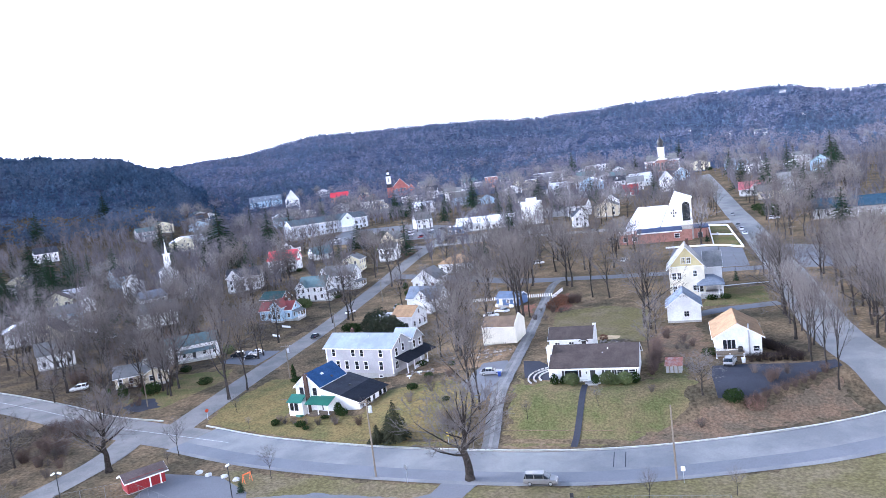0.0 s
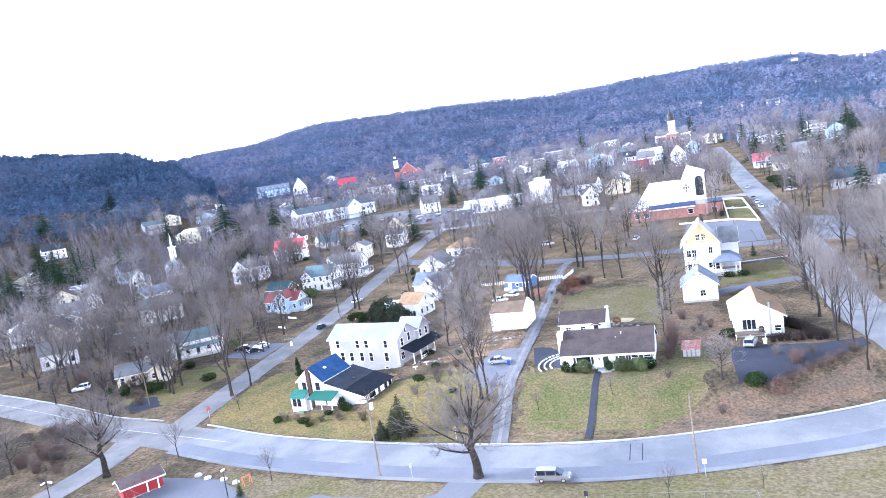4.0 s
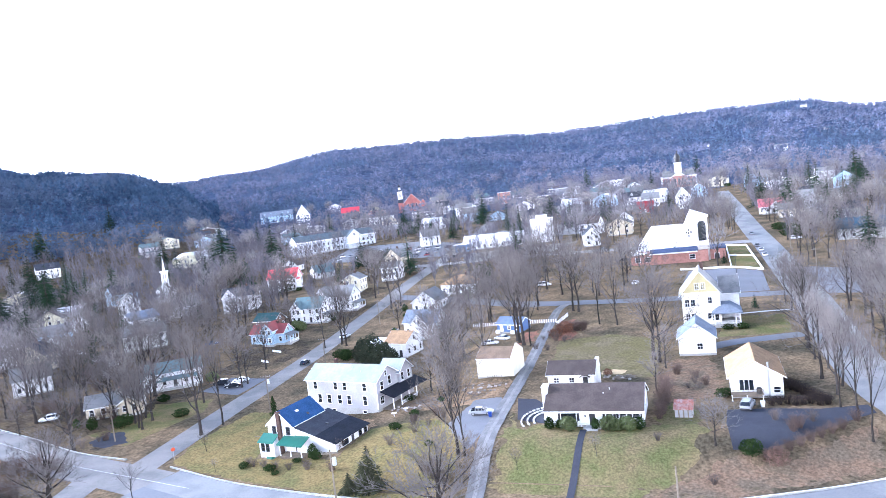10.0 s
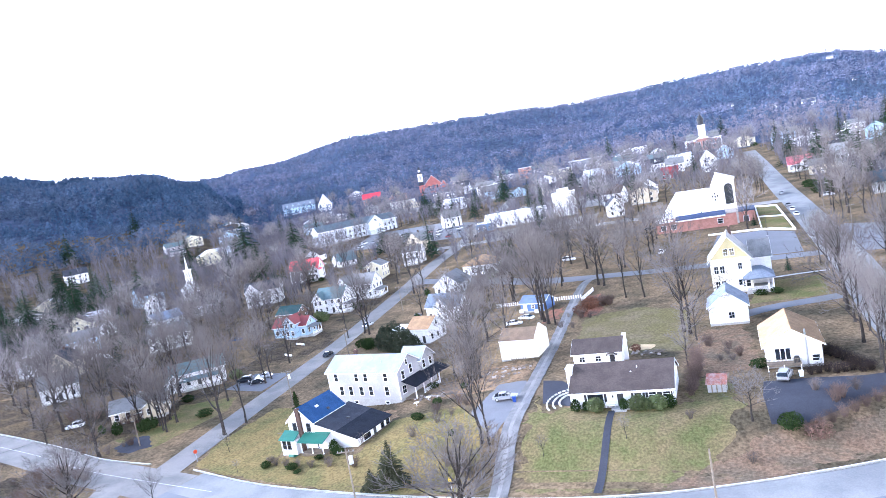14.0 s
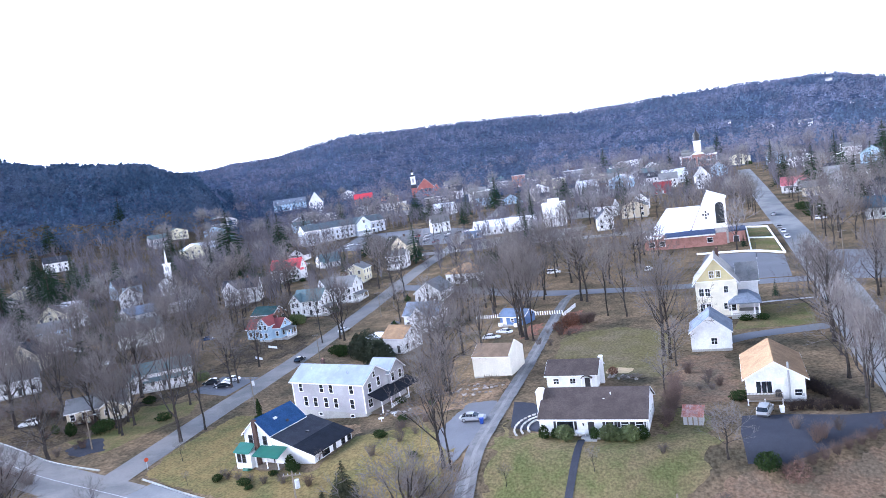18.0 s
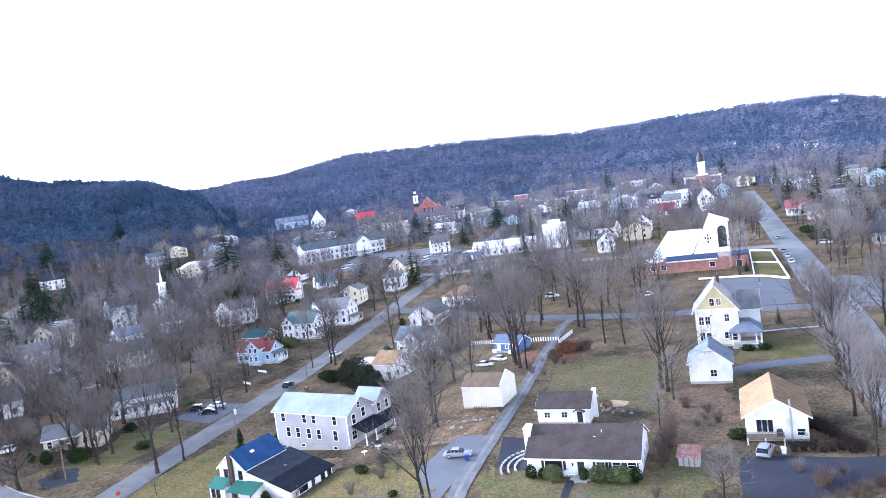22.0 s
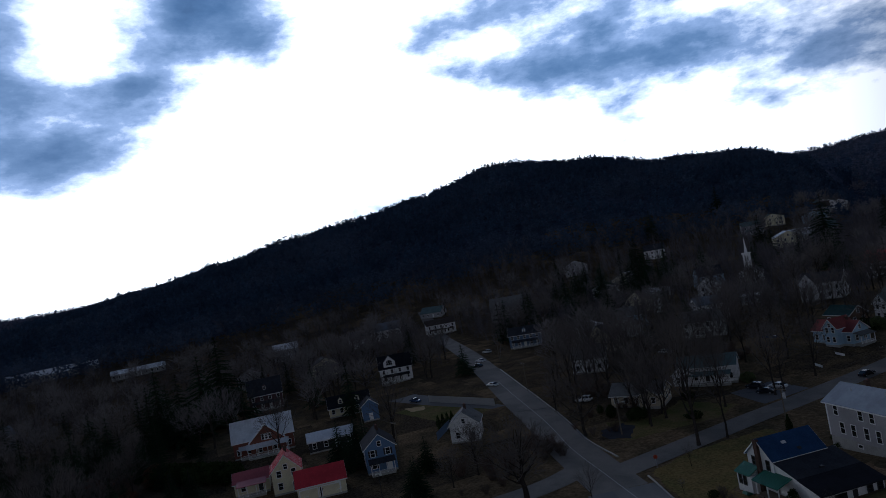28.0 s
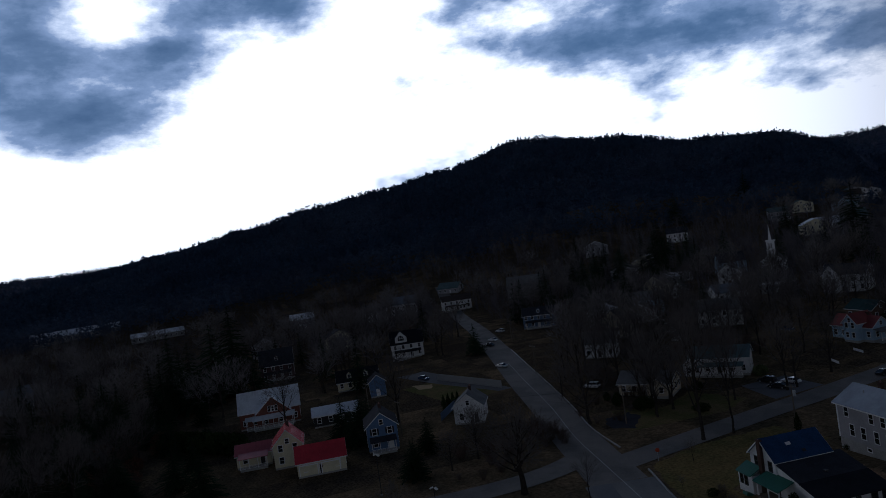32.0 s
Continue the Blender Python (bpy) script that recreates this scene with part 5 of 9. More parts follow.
arched = P(-239, -10, 76, 13, 10, 5.6, 4.6, "x", WHITE, BLACKROOF, "cream-white house with black roof and arched dormer", porch_side="f")


def arched_dormer(t):
    """A wide gabled dormer with an arched window and two lower lights."""
    bm = bmesh.new()
    prism(bm, [(-2.4, -0.8), (2.4, -0.8), (2.4, 1.4), (0, 3.9), (-2.4, 1.4)], -1.2, 3.2)
    dm = part("dormer", bm_mesh("dormer", bm, WHITE), t, pose(-2.2, -3.4, 7.2))
    part("dormer_roof", bm_mesh("dormer_roof", roof_slab(2.4, 4.4, 2.5, 0.3, 0.3, 0.14, "y"), BLACKROOF), dm, pose(0, 1.0, 1.42))
    for rad, material, y, nm in ((1.45, TRIM, -1.26, "dormer_window"), (1.22, GLASS, -1.30, "dormer_pane")):
        bm = bmesh.new()
        prism(bm, [(-rad, -0.1 if rad > 1.3 else 0.12), (rad, -0.1 if rad > 1.3 else 0.12)] + [(rad * math.cos(math.pi * k / 10), 1.0 + rad * math.sin(math.pi * k / 10)) for k in range(11)], y, y + 0.1)
        part(nm, bm_mesh(nm, bm, material), dm)
    part("mullion", boxes("mullion", TRIM, (-0.5, -1.36, 0.1, -0.38, -1.3, 2.1), (0.38, -1.36, 0.1, 0.5, -1.3, 2.1), (-1.25, -1.36, 0.95, 1.25, -1.3, 1.07)), dm)


arched_dormer(arched)
P(-246, 53, 58, 14, 9, 5.4, 3.0, "x", SLATEBLUE, DARKROOF, "slate-blue house with dark roof and small dormer", dormers=1, porch_side="f")
P(-129, -25, 62, 7.5, 9, 4.2, 3.0, "y", WHITE, GREYROOF, "small white gabled house with grey roof behind a fence")
P(-352, 96, 60, 20, 12, 7.2, 6.0, "x", GREYWALL, GREYROOF, "large grey shingled house on the wooded slope", wing=(-4, -5, 7, 8, 8.0, 4.0, "y"), far=True)


# ---- church, courthouse, hotel and the town ----
STUCCO = mat("white_stucco", (0.80, 0.79, 0.77), rough=0.85, vary=0.05, scale=0.5, fine=6.0)
MEMBRANE = mat("white_membrane_roof", (0.82, 0.82, 0.84), rough=0.6, vary=0.04, scale=0.2)
STONEWALL = mat("grey_stone_wall", (0.42, 0.40, 0.38), rough=0.95, vary=0.22, scale=0.9, fine=4.0, bump=0.4)


def church():
    t = thing("church", pose(17, 184, land(17, 176), 0, 0, 0), "modern brick church with white sweeping roof and bell tower", "church")
    slate = mat("slate_blue_roof", (0.05, 0.07, 0.13), rough=0.8)
    part("wall", boxes("wall", BRICK, (-11, -8, -2, 13.5, 13, 4.4)), t)
    part("wing_wall", boxes("wing_wall", BRICK, (14.2, -4, -2, 20, 8, 4.2)), t)
    part("wing_roof", boxes("wing_roof", slate, (14.2, -4.4, 4.2, 20.4, 8.4, 4.7)), t)
    shed_roof(t, -8.6, 9.8, -8.6, -3.2, 4.4, 6.0, "f", slate, thick=0.3, name="lower_roof", label="slate-blue lower roof")
    part("side_bay", boxes("side_bay", BRICK, (-6, -4, -2, 0, 5, 4.2)), t, pose(-10.2, -3.2, 0))
    part("side_bay_roof", boxes("side_bay_roof", STUCCO, (-6.3, -4.3, 4.2, 0.4, 5.3, 4.8)), t, pose(-10.2, -3.2, 0))
    # white nave roof: one broad slope, low eave in front, leaning towards the tower
    bm = bmesh.new()
    lo = [(-14.2, -4.6, 5.3), (0.6, -4.6, 5.1), (4.6, 12, 13.2), (-8.2, 12, 13.4)]
    a = [bm.verts.new(p) for p in lo]
    b = [bm.verts.new((x, y, z + 0.7)) for x, y, z in lo]
    bm.faces.new(a[::-1])
    bm.faces.new(b)
    for i in range(4):
        bm.faces.new((a[i], a[(i + 1) % 4], b[(i + 1) % 4], b[i]))
    bmesh.ops.triangulate(bm, faces=bm.faces[:])
    part("nave_roof", bm_mesh("nave_roof", bm, MEMBRANE), t)
    bm = bmesh.new()
    lo = [(-13.6, -3.9, 4.0), (0.0, -3.9, 4.0), (3.8, 11.6, 4.0), (-7.8, 11.6, 4.0)]
    hi = [(-13.6, -3.9, 5.5), (0.0, -3.9, 5.3), (3.8, 11.6, 12.9), (-7.8, 11.6, 13.0)]
    a, b = [bm.verts.new(p) for p in lo], [bm.verts.new(p) for p in hi]
    bm.faces.new(a[::-1])
    bm.faces.new(b)
    for i in range(4):
        bm.faces.new((a[i], a[(i + 1) % 4], b[(i + 1) % 4], b[i]))
    bmesh.ops.triangulate(bm, faces=bm.faces[:])
    part("nave_wall", bm_mesh("nave_wall", bm, mat("pink_stone", (0.55, 0.36, 0.34), rough=0.9, vary=0.15)), t)
    # white wall sweeping up to the tower
    bm = bmesh.new()
    prism(bm, [(0.7, 4.5), (9.7, 4.5), (9.7, 18.6), (7.9, 20.0), (6.4, 17.2), (4.6, 13.0), (2.8, 9.0), (1.4, 6.2)], -4.4, 5.0)
    part("sweep_wall", bm_mesh("sweep_wall", bm, STUCCO), t, label="white stucco wall sweeping up to the tower")
    for x, z in ((6.9, 12.6), (6.9, 11.4), (6.9, 10.2), (6.0, 11.6), (7.8, 11.6)):
        part("cross_opening", CACHE.setdefault("xop", boxes("cross_opening", TRIMDARK, (-0.28, -0.1, -0.42, 0.28, 0.0, 0.42))), t, pose(x, -4.41, z))
    bm = bmesh.new()
    prism(bm, [(9.7, -2), (14.2, -2), (14.2, 17.4), (9.7, 18.6)], -5.6, 1.5)
    part("tower", bm_mesh("tower", bm, mat("pale_tower_stucco", (0.72, 0.70, 0.68), rough=0.85, vary=0.06, scale=0.5, fine=6.0)), t, label="tall pale stucco bell tower")
    bm = bmesh.new()
    lo = [(9.3, -6.0, 18.72), (14.6, -6.0, 17.3), (14.6, 1.9, 17.3), (7.6, 3.5, 20.1)]
    a, b = [bm.verts.new(p) for p in lo], [bm.verts.new((x, y, z + 0.35)) for x, y, z in lo]
    bm.faces.new(a[::-1])
    bm.faces.new(b)
    for i in range(4):
        bm.faces.new((a[i], a[(i + 1) % 4], b[(i + 1) % 4], b[i]))
    bmesh.ops.triangulate(bm, faces=bm.faces[:])
    part("tower_roof", bm_mesh("tower_roof", bm, MEMBRANE), t)
    part("tower_base", boxes("tower_base", STONEWALL, (9.6, -5.7, -2, 14.3, 1.6, 6.2)), t)

    def arch(w, h, y0, y1, m):
        prof = [(-w, 0), (w, 0), (w, h)] + [(w * math.cos(a), h + w * math.sin(a)) for a in [math.pi * i / 8 for i in range(1, 8)]] + [(-w, h)]
        bm = bmesh.new()
        prism(bm, prof, y0, y1)
        return bm_mesh("tower_window", bm, m)
    wdw = part("tower_window", arch(1.5, 6.4, -5.68, -5.5, GLASS), t, pose(11.9, 0, 8.0))
    part("window_bar", boxes("window_bar", BLACKMETAL, (-0.04, -5.74, 0, 0.04, -5.68, 7.8)), wdw)
    for k in range(5):
        part("window_bar", CACHE.setdefault("wbar", boxes("window_bar", BLACKMETAL, (-1.47, -5.74, 0, 1.47, -5.68, 0.07))), wdw, pose(0, 0, 0.9 + 1.2 * k))
    for u in (-9.6, 7.6):
        add_window(t, pose(u, -8, 1.4), 1.9, 1.7, 1, TRIM)
    add_window(t, pose(-13.5, -7.2, 1.2), 1.8, 1.8, 1, TRIM)
    add_door(t, pose(16.8, -4, 0), 1.8, 2.4, TRIMDARK)
    part("cornice", boxes("cornice", TRIM, (-8.7, -8.75, 4.0, 9.6, -8.6, 4.5)), t)
    return t


church()


def spire_church(x, y, yaw, s=1.0):
    """White wooden church with a square belfry and thin spire."""
    t = thing("white_church", pose(x, y, land(x, y), 0, 0, yaw) @ Matrix.Diagonal((s, s, s, 1)), "white wooden church with slender pointed spire", "church")
    block(t, Matrix(), 12, 18, 7, 4.6, "y", WHITE, GREYROOF, base=0.6)
    rows_of(t, 12, 18, "f", (-3.5, 3.5), (2.0,), 1.1, 3.0)
    rows_of(t, 12, 18, "r", (-6, -2, 2, 6), (2.0,), 1.1, 3.2)
    part("tower", boxes("tower", WHITE, (-2, -2, 0, 2, 2, 13.5), (-2.3, -2.3, 13.5, 2.3, 2.3, 13.9)), t, pose(0, -7, 0))
    part("belfry", boxes("belfry", TRIM, (-1.9, -1.9, 13.9, 1.9, 1.9, 18.6), (-2.5, -2.5, 18.6, 2.5, 2.5, 19.1)), t, pose(0, -7, 0))
    v = [(-0.75, -0.75, 19.1), (0.75, -0.75, 19.1), (0.75, 0.75, 19.1), (-0.75, 0.75, 19.1), (0, 0, 28.5)]
    part("spire", mesh_of("spire", v, [(0, 1, 4), (1, 2, 4), (2, 3, 4), (3, 0, 4), (3, 2, 1, 0)], TRIM), t, pose(0, -7, 0))
    for sg in (-0.6, 0.6):
        part("louvre", CACHE.setdefault("louv", boxes("louvre", GREYWALL, (-0.4, -1.96, 14.6, 0.4, -1.9, 17.4))), t, pose(sg, -7, 0))
    return t


patch("church_garden", [(38.4, 209), (45.5, 205), (47.3, 153), (38, 159)], LAWN, 0.10, "walled grass garden beside the church", "garden", step=3)
for line in ([(38.2, 210), (46, 206)], [(46, 206), (48.0, 151)], [(38.0, 160), (38.2, 210)], [(20, 160.5), (38, 158.5), (48.0, 151)], [(38.3, 184), (46.8, 180)]):
    ribbon("garden_wall", line, 0.4, STUCCO, 0.6, "low white wall round the church garden", "garden wall", cross=1, thick=1.2)
spire_church(-235, 176, 40, 0.84)


def hotel():
    w, d, h = 60, 15, 8.2
    t = thing("hotel", lot(-213, 325, 52, d), "long pale blue-grey inn with dark slate roof and gabled entrance", "hotel")
    pale = siding("pale_blue_grey", (0.62, 0.66, 0.72))
    SLATEROOF = shingle("slate", (0.10, 0.125, 0.14))
    block(t, Matrix(), w, d, h, 4.2, "x", pale, SLATEROOF, base=0.4, over=0.8)
    part("roof_ridge_band", boxes("roof_ridge_band", TRIM, (-w / 2 - 0.5, -d / 2 - 0.95, h + 0.05, w / 2 + 0.5, -d / 2 - 0.75, h + 0.75)), t)
    for z in (1.3, 4.7):
        for i in range(17):
            add_window(t, facing(w, d, "f", -w / 2 + 2.4 + i * (w - 4.8) / 16, z), 1.3, 1.8, 1)
    block(t, pose(12, -d / 2 - 1.5, 0), 11, 5, 8.2, 4.6, "y", pale, SLATEROOF, base=0.4, over=0.6)
    add_window(t, pose(12, -d / 2 - 4.0, 8.8), 1.6, 1.8, 2)
    porch(t, 5, -d / 2 - 8.5, 19, -d / 2 - 4, 0.4, 3.2, 0.6, "f", TRIM, 5, rail=False)
    rows_of(t, w, d, "r", (-4, 0, 4), (1.3, 4.7), 1.3, 1.8)
    return t


hotel()


def courthouse():
    w, d, h = 30, 22, 9.5
    t = thing("courthouse", lot(14, 552, 2, d), "brick courthouse with white trim and black-domed cupola", "courthouse")
    block(t, Matrix(), w, d, h, 0, "x", BRICK, TRIM, base=0.8, over=0.6)
    block(t, pose(0, -d / 2 - 2, 0), 11, 5, h + 0.6, 3.4, "y", BRICK, GREYROOF, base=0.8, gable=TRIM)
    part("mansard", boxes("mansard", GREYROOF, (-w / 2 + 1.2, -d / 2 + 1.2, h + 1.0, w / 2 - 1.2, d / 2 - 1.2, h + 4.2), bevel=0.5), t)
    for x in (-3.2, 0, 3.2):
        add_window(t, pose(x, -d / 2 - 4.5, 2.2), 1.4, 6.2, 1)
    for x in (-12, -8.5, 8.5, 12):
        for z in (1.8, 5.8):
            add_window(t, facing(w, d, "f", x, z), 1.5, 2.6, 1)
    for x in (-w / 2, -5.5, 5.5, w / 2):
        part("quoin", CACHE.setdefault("quoin", boxes("quoin", TRIM, (-0.7, -0.25, 0.4, 0.7, 0.1, h + 0.6))), t, pose(x * 0.975, -d / 2 - 0.05, 0))
    for z in (4.9, h - 0.3):
        part("band_course", CACHE.setdefault("ctband", boxes("band_course", TRIM, (-w / 2, -0.3, 0, w / 2, 0.0, 0.8))), t, pose(0, -d / 2 - 0.02, z))
    for x in (-10, 10):
        part("pavilion_roof", CACHE.setdefault("pavroof", boxes("pavilion_roof", GREYROOF, (-3.5, -3.5, 0, 3.5, 3.5, 2.6), bevel=0.9)), t, pose(x, -d / 2 + 4.5, h + 4.0))
    part("tower", boxes("tower", TRIM, (-3.0, -3.0, h + 3, 3.0, 3.0, h + 12.5), (-3.5, -3.5, h + 12.5, 3.5, 3.5, h + 13.2)), t, pose(0, -6, 0))
    v, f = [], []
    for r, z in ((2.5, h + 13.2), (2.4, h + 16.5), (3.1, h + 16.9), (2.8, h + 18.6), (1.6, h + 20.6), (0.4, h + 22.0), (0.15, h + 25)):
        v += [(r * math.cos(2 * math.pi * i / 10), r * math.sin(2 * math.pi * i / 10), z) for i in range(10)]
    f = [(k * 10 + i, k * 10 + (i + 1) % 10, k * 10 + 10 + (i + 1) % 10, k * 10 + 10 + i) for k in range(6) for i in range(10)]
    part("cupola", mesh_of("cupola", v, f, BLACKMETAL), t, pose(0, -6, 0), "black cupola")
    return t


courthouse()


def brick_church(x, y, yaw):
    w, d, h = 21, 26, 8.5
    t = thing("brick_church", lot(x, y, yaw, d), "red brick church with steep gable and white belfry", "church")
    red = mat("bright_brick", (0.40, 0.145, 0.125), rough=0.9, vary=0.2, scale=0.5, fine=5.0)
    block(t, Matrix(), w, d, h, 11, "y", red, GREYROOF, base=0.6)
    for x2 in (-4.5, 0, 4.5):
        add_window(t, facing(w, d, "f", x2, 3), 1.8, 6, 1)
    part("tower", boxes("tower", red, (-3, -3, 0, 3, 3, 11)), t, pose(-w / 2 - 2, -d / 2 + 2, 0))
    tx = pose(-w / 2 - 2, -d / 2 + 2, 0)
    part("tower_roof", mesh_of("tower_roof", [(-3.3, -3.3, 11), (3.3, -3.3, 11), (3.3, 3.3, 11), (-3.3, 3.3, 11), (-2.2, -2.2, 15), (2.2, -2.2, 15), (2.2, 2.2, 15), (-2.2, 2.2, 15)], [(0, 1, 5, 4), (1, 2, 6, 5), (2, 3, 7, 6), (3, 0, 4, 7), (4, 5, 6, 7), (3, 2, 1, 0)], DARKROOF), t, tx)
    part("belfry", boxes("belfry", TRIM, (-2.6, -2.6, 15, 2.6, 2.6, 23), (-3.0, -3.0, 23, 3.0, 3.0, 23.6)), t, tx, "white timber belfry")
    part("louvre", boxes("louvre", GREYWALL, (-0.9, -2.66, 17, 0.9, -2.6, 21.5)), t, tx)
    part("lantern", boxes("lantern", TRIM, (-1.3, -1.3, 25.6, 1.3, 1.3, 28)), t, tx)
    for z0, z1, r0, r1 in ((23.6, 25.6, 3.0, 1.3), (28.0, 32.0, 1.7, 0.1)):
        part("belfry_roof", mesh_of("belfry_roof", [(-r0, -r0, z0), (r0, -r0, z0), (r0, r0, z0), (-r0, r0, z0), (-r1, -r1, z1), (r1, -r1, z1), (r1, r1, z1), (-r1, r1, z1)], [(0, 1, 5, 4), (1, 2, 6, 5), (2, 3, 7, 6), (3, 0, 4, 7), (4, 5, 6, 7), (3, 2, 1, 0)], BLACKMETAL), t, tx)
    block(t, pose(w / 2 + 1.5, -d / 2 + 3, 0), 8, 8, 7.0, 5.0, "y", red, GREYROOF, base=0.6)
    return t


brick_church(-268, 608, 22)

# commercial buildings
t = thing("white_mill", lot(-55, 272, 8, 12), "tall white block tower with a stepped parapet", "mill")
part("wall", boxes("wall", STUCCO, (-6, -6, -2, 6, 6, 12.5)), t)
part("parapet", boxes("parapet", TRIM, (-6.2, -6.2, 12.5, 6.2, 6.2, 13.0), (-3, -3, 13.0, 3, 3, 15.0)), t)
P(-82, 266, 10, 34, 12, 4.4, 3.0, "x", WHITE, MEMBRANE, "long low white building with white roof", chim=False, far=True, name="shop_building", category="shop")
P(-98, 258, 10, 9, 8, 4.0, 0, "x", SLATEBLUE, MEMBRANE, "small shop with blue front and flat roof", chim=False, name="shop_building", category="shop")
P(95, 199, -8, 30, 14, 4.2, 3.6, "x", GREYWALL, mat("dark_teal_roof", (0.035, 0.075, 0.11), rough=0.85), "long low building with dark teal roof", chim=False, far=True, name="low_building", category="building")
P(67, 306, -4, 15, 10, 3.6, 4.0, "x", WHITE, metal_roof("pink_red", (0.50, 0.13, 0.15)), "white house with faded red roof and front gable", porch_side="f", porch_roof=GREYROOF, wing=(1, -4, 6, 5, 3.6, 2.8, "y"))
P(-5, 372, 5, 11, 9, 4.5, 2.6, "x", REDWOOD, REDWOOD, "dark red barn behind the church", chim=False, far=True, name="red_barn", category="barn")
P(20, 372, 5, 9, 14, 8, 5.5, "y", WHITE, GREYROOF, "white steep-gabled chapel with a bell cot", far=True, name="chapel", category="chapel")
P(-12, 300, 0, 8, 10, 6, 3.4, "y", WHITE, DARKROOF, "white gabled house beyond the church lawn", far=True)
# houses of the town beyond: x, y, yaw, size, wall, roof
WALLS = (WHITE, WHITE, WHITE, CREAM, GREYWALL, LILAC, SKYBLUE, TANWALL)
ROOFS = (GREYROOF, DARKROOF, TEALROOF, GREYROOF, PALEMETAL, BROWNROOF, LIGHTBLUEROOF)
ROOFWORD = {GREYROOF.name: "grey", DARKROOF.name: "charcoal", TEALROOF.name: "grey-green", PALEMETAL.name: "pale metal", BROWNROOF.name: "brown", LIGHTBLUEROOF.name: "pale blue"}
WALLWORD = {WHITE.name: "white", CREAM.name: "cream", GREYWALL.name: "grey", LILAC.name: "pale grey", SKYBLUE.name: "sky-blue", TANWALL.name: "tan"}
TOWN = [(-365, 238, 50), (-351, 315, 45), (-330, 330, 45), (-357, 368, 40), (-400, 440, 40), (-300, 285, 45), (-345, 290, 40), (-380, 400, 40), (-435, 600, 35), (-423, 640, 30), (-393, 660, 30), (-356, 515, 25), (-304, 590, 25),
        (-253, 491, 22), (-235, 470, 20), (-248, 640, 20), (-210, 560, 20), (-175, 516, 15), (-190, 620, 15), (-148, 602, 12), (-125, 575, 12), (-103, 524, 10), (-89, 560, 10), (-70, 540, 8), (-54, 532, 8), (-32, 500, 5), (-20, 480, 5), (1, 430, 3),
        (94, 362, -8), (104, 347, -8), (110, 400, -8), (85, 440, -6), (70, 480, -5), (120, 480, -10), (86, 300, -5), (-339, 174, 60), (-323, 148, 60), (-219, 92, 45), (-226, 124, 45), (-189, 110, 45), (-212, 65, 50), (-190, 56, 45),
        (-123, 216, 10), (-132, 300, 15), (-31, 286, 5), (-13, 273, 5), (-416, -23, 85), (-387, 11, 80), (-425, 72, 70), (-399, 177, 60), (-261, 174, 50), (-294, 266, 45), (-296, 300, 40), (-295, 400, 35), (-407, 34, 75), (-368, 58, 70), 
        (-254, 120, 50), (-302, -165, 100), (-330, -60, 85), (-310, -25, 80), (-160, 210, 30), (-200, 240, 30), (-240, 420, 25), (-170, 400, 20), (-150, 440, 15), (-120, 420, 12),
        (-90, 400, 10), (-60, 420, 8), (-70, 470, 8), (-40, 440, 5), (-110, 470, 10), (-200, 500, 18), (-330, 450, 30), (-280, 480, 25), (30, 440, 0), (45, 520, 0), (-25, 550, 3), (90, 560, -5), (-60, 600, 5), (-110, 640, 10)]
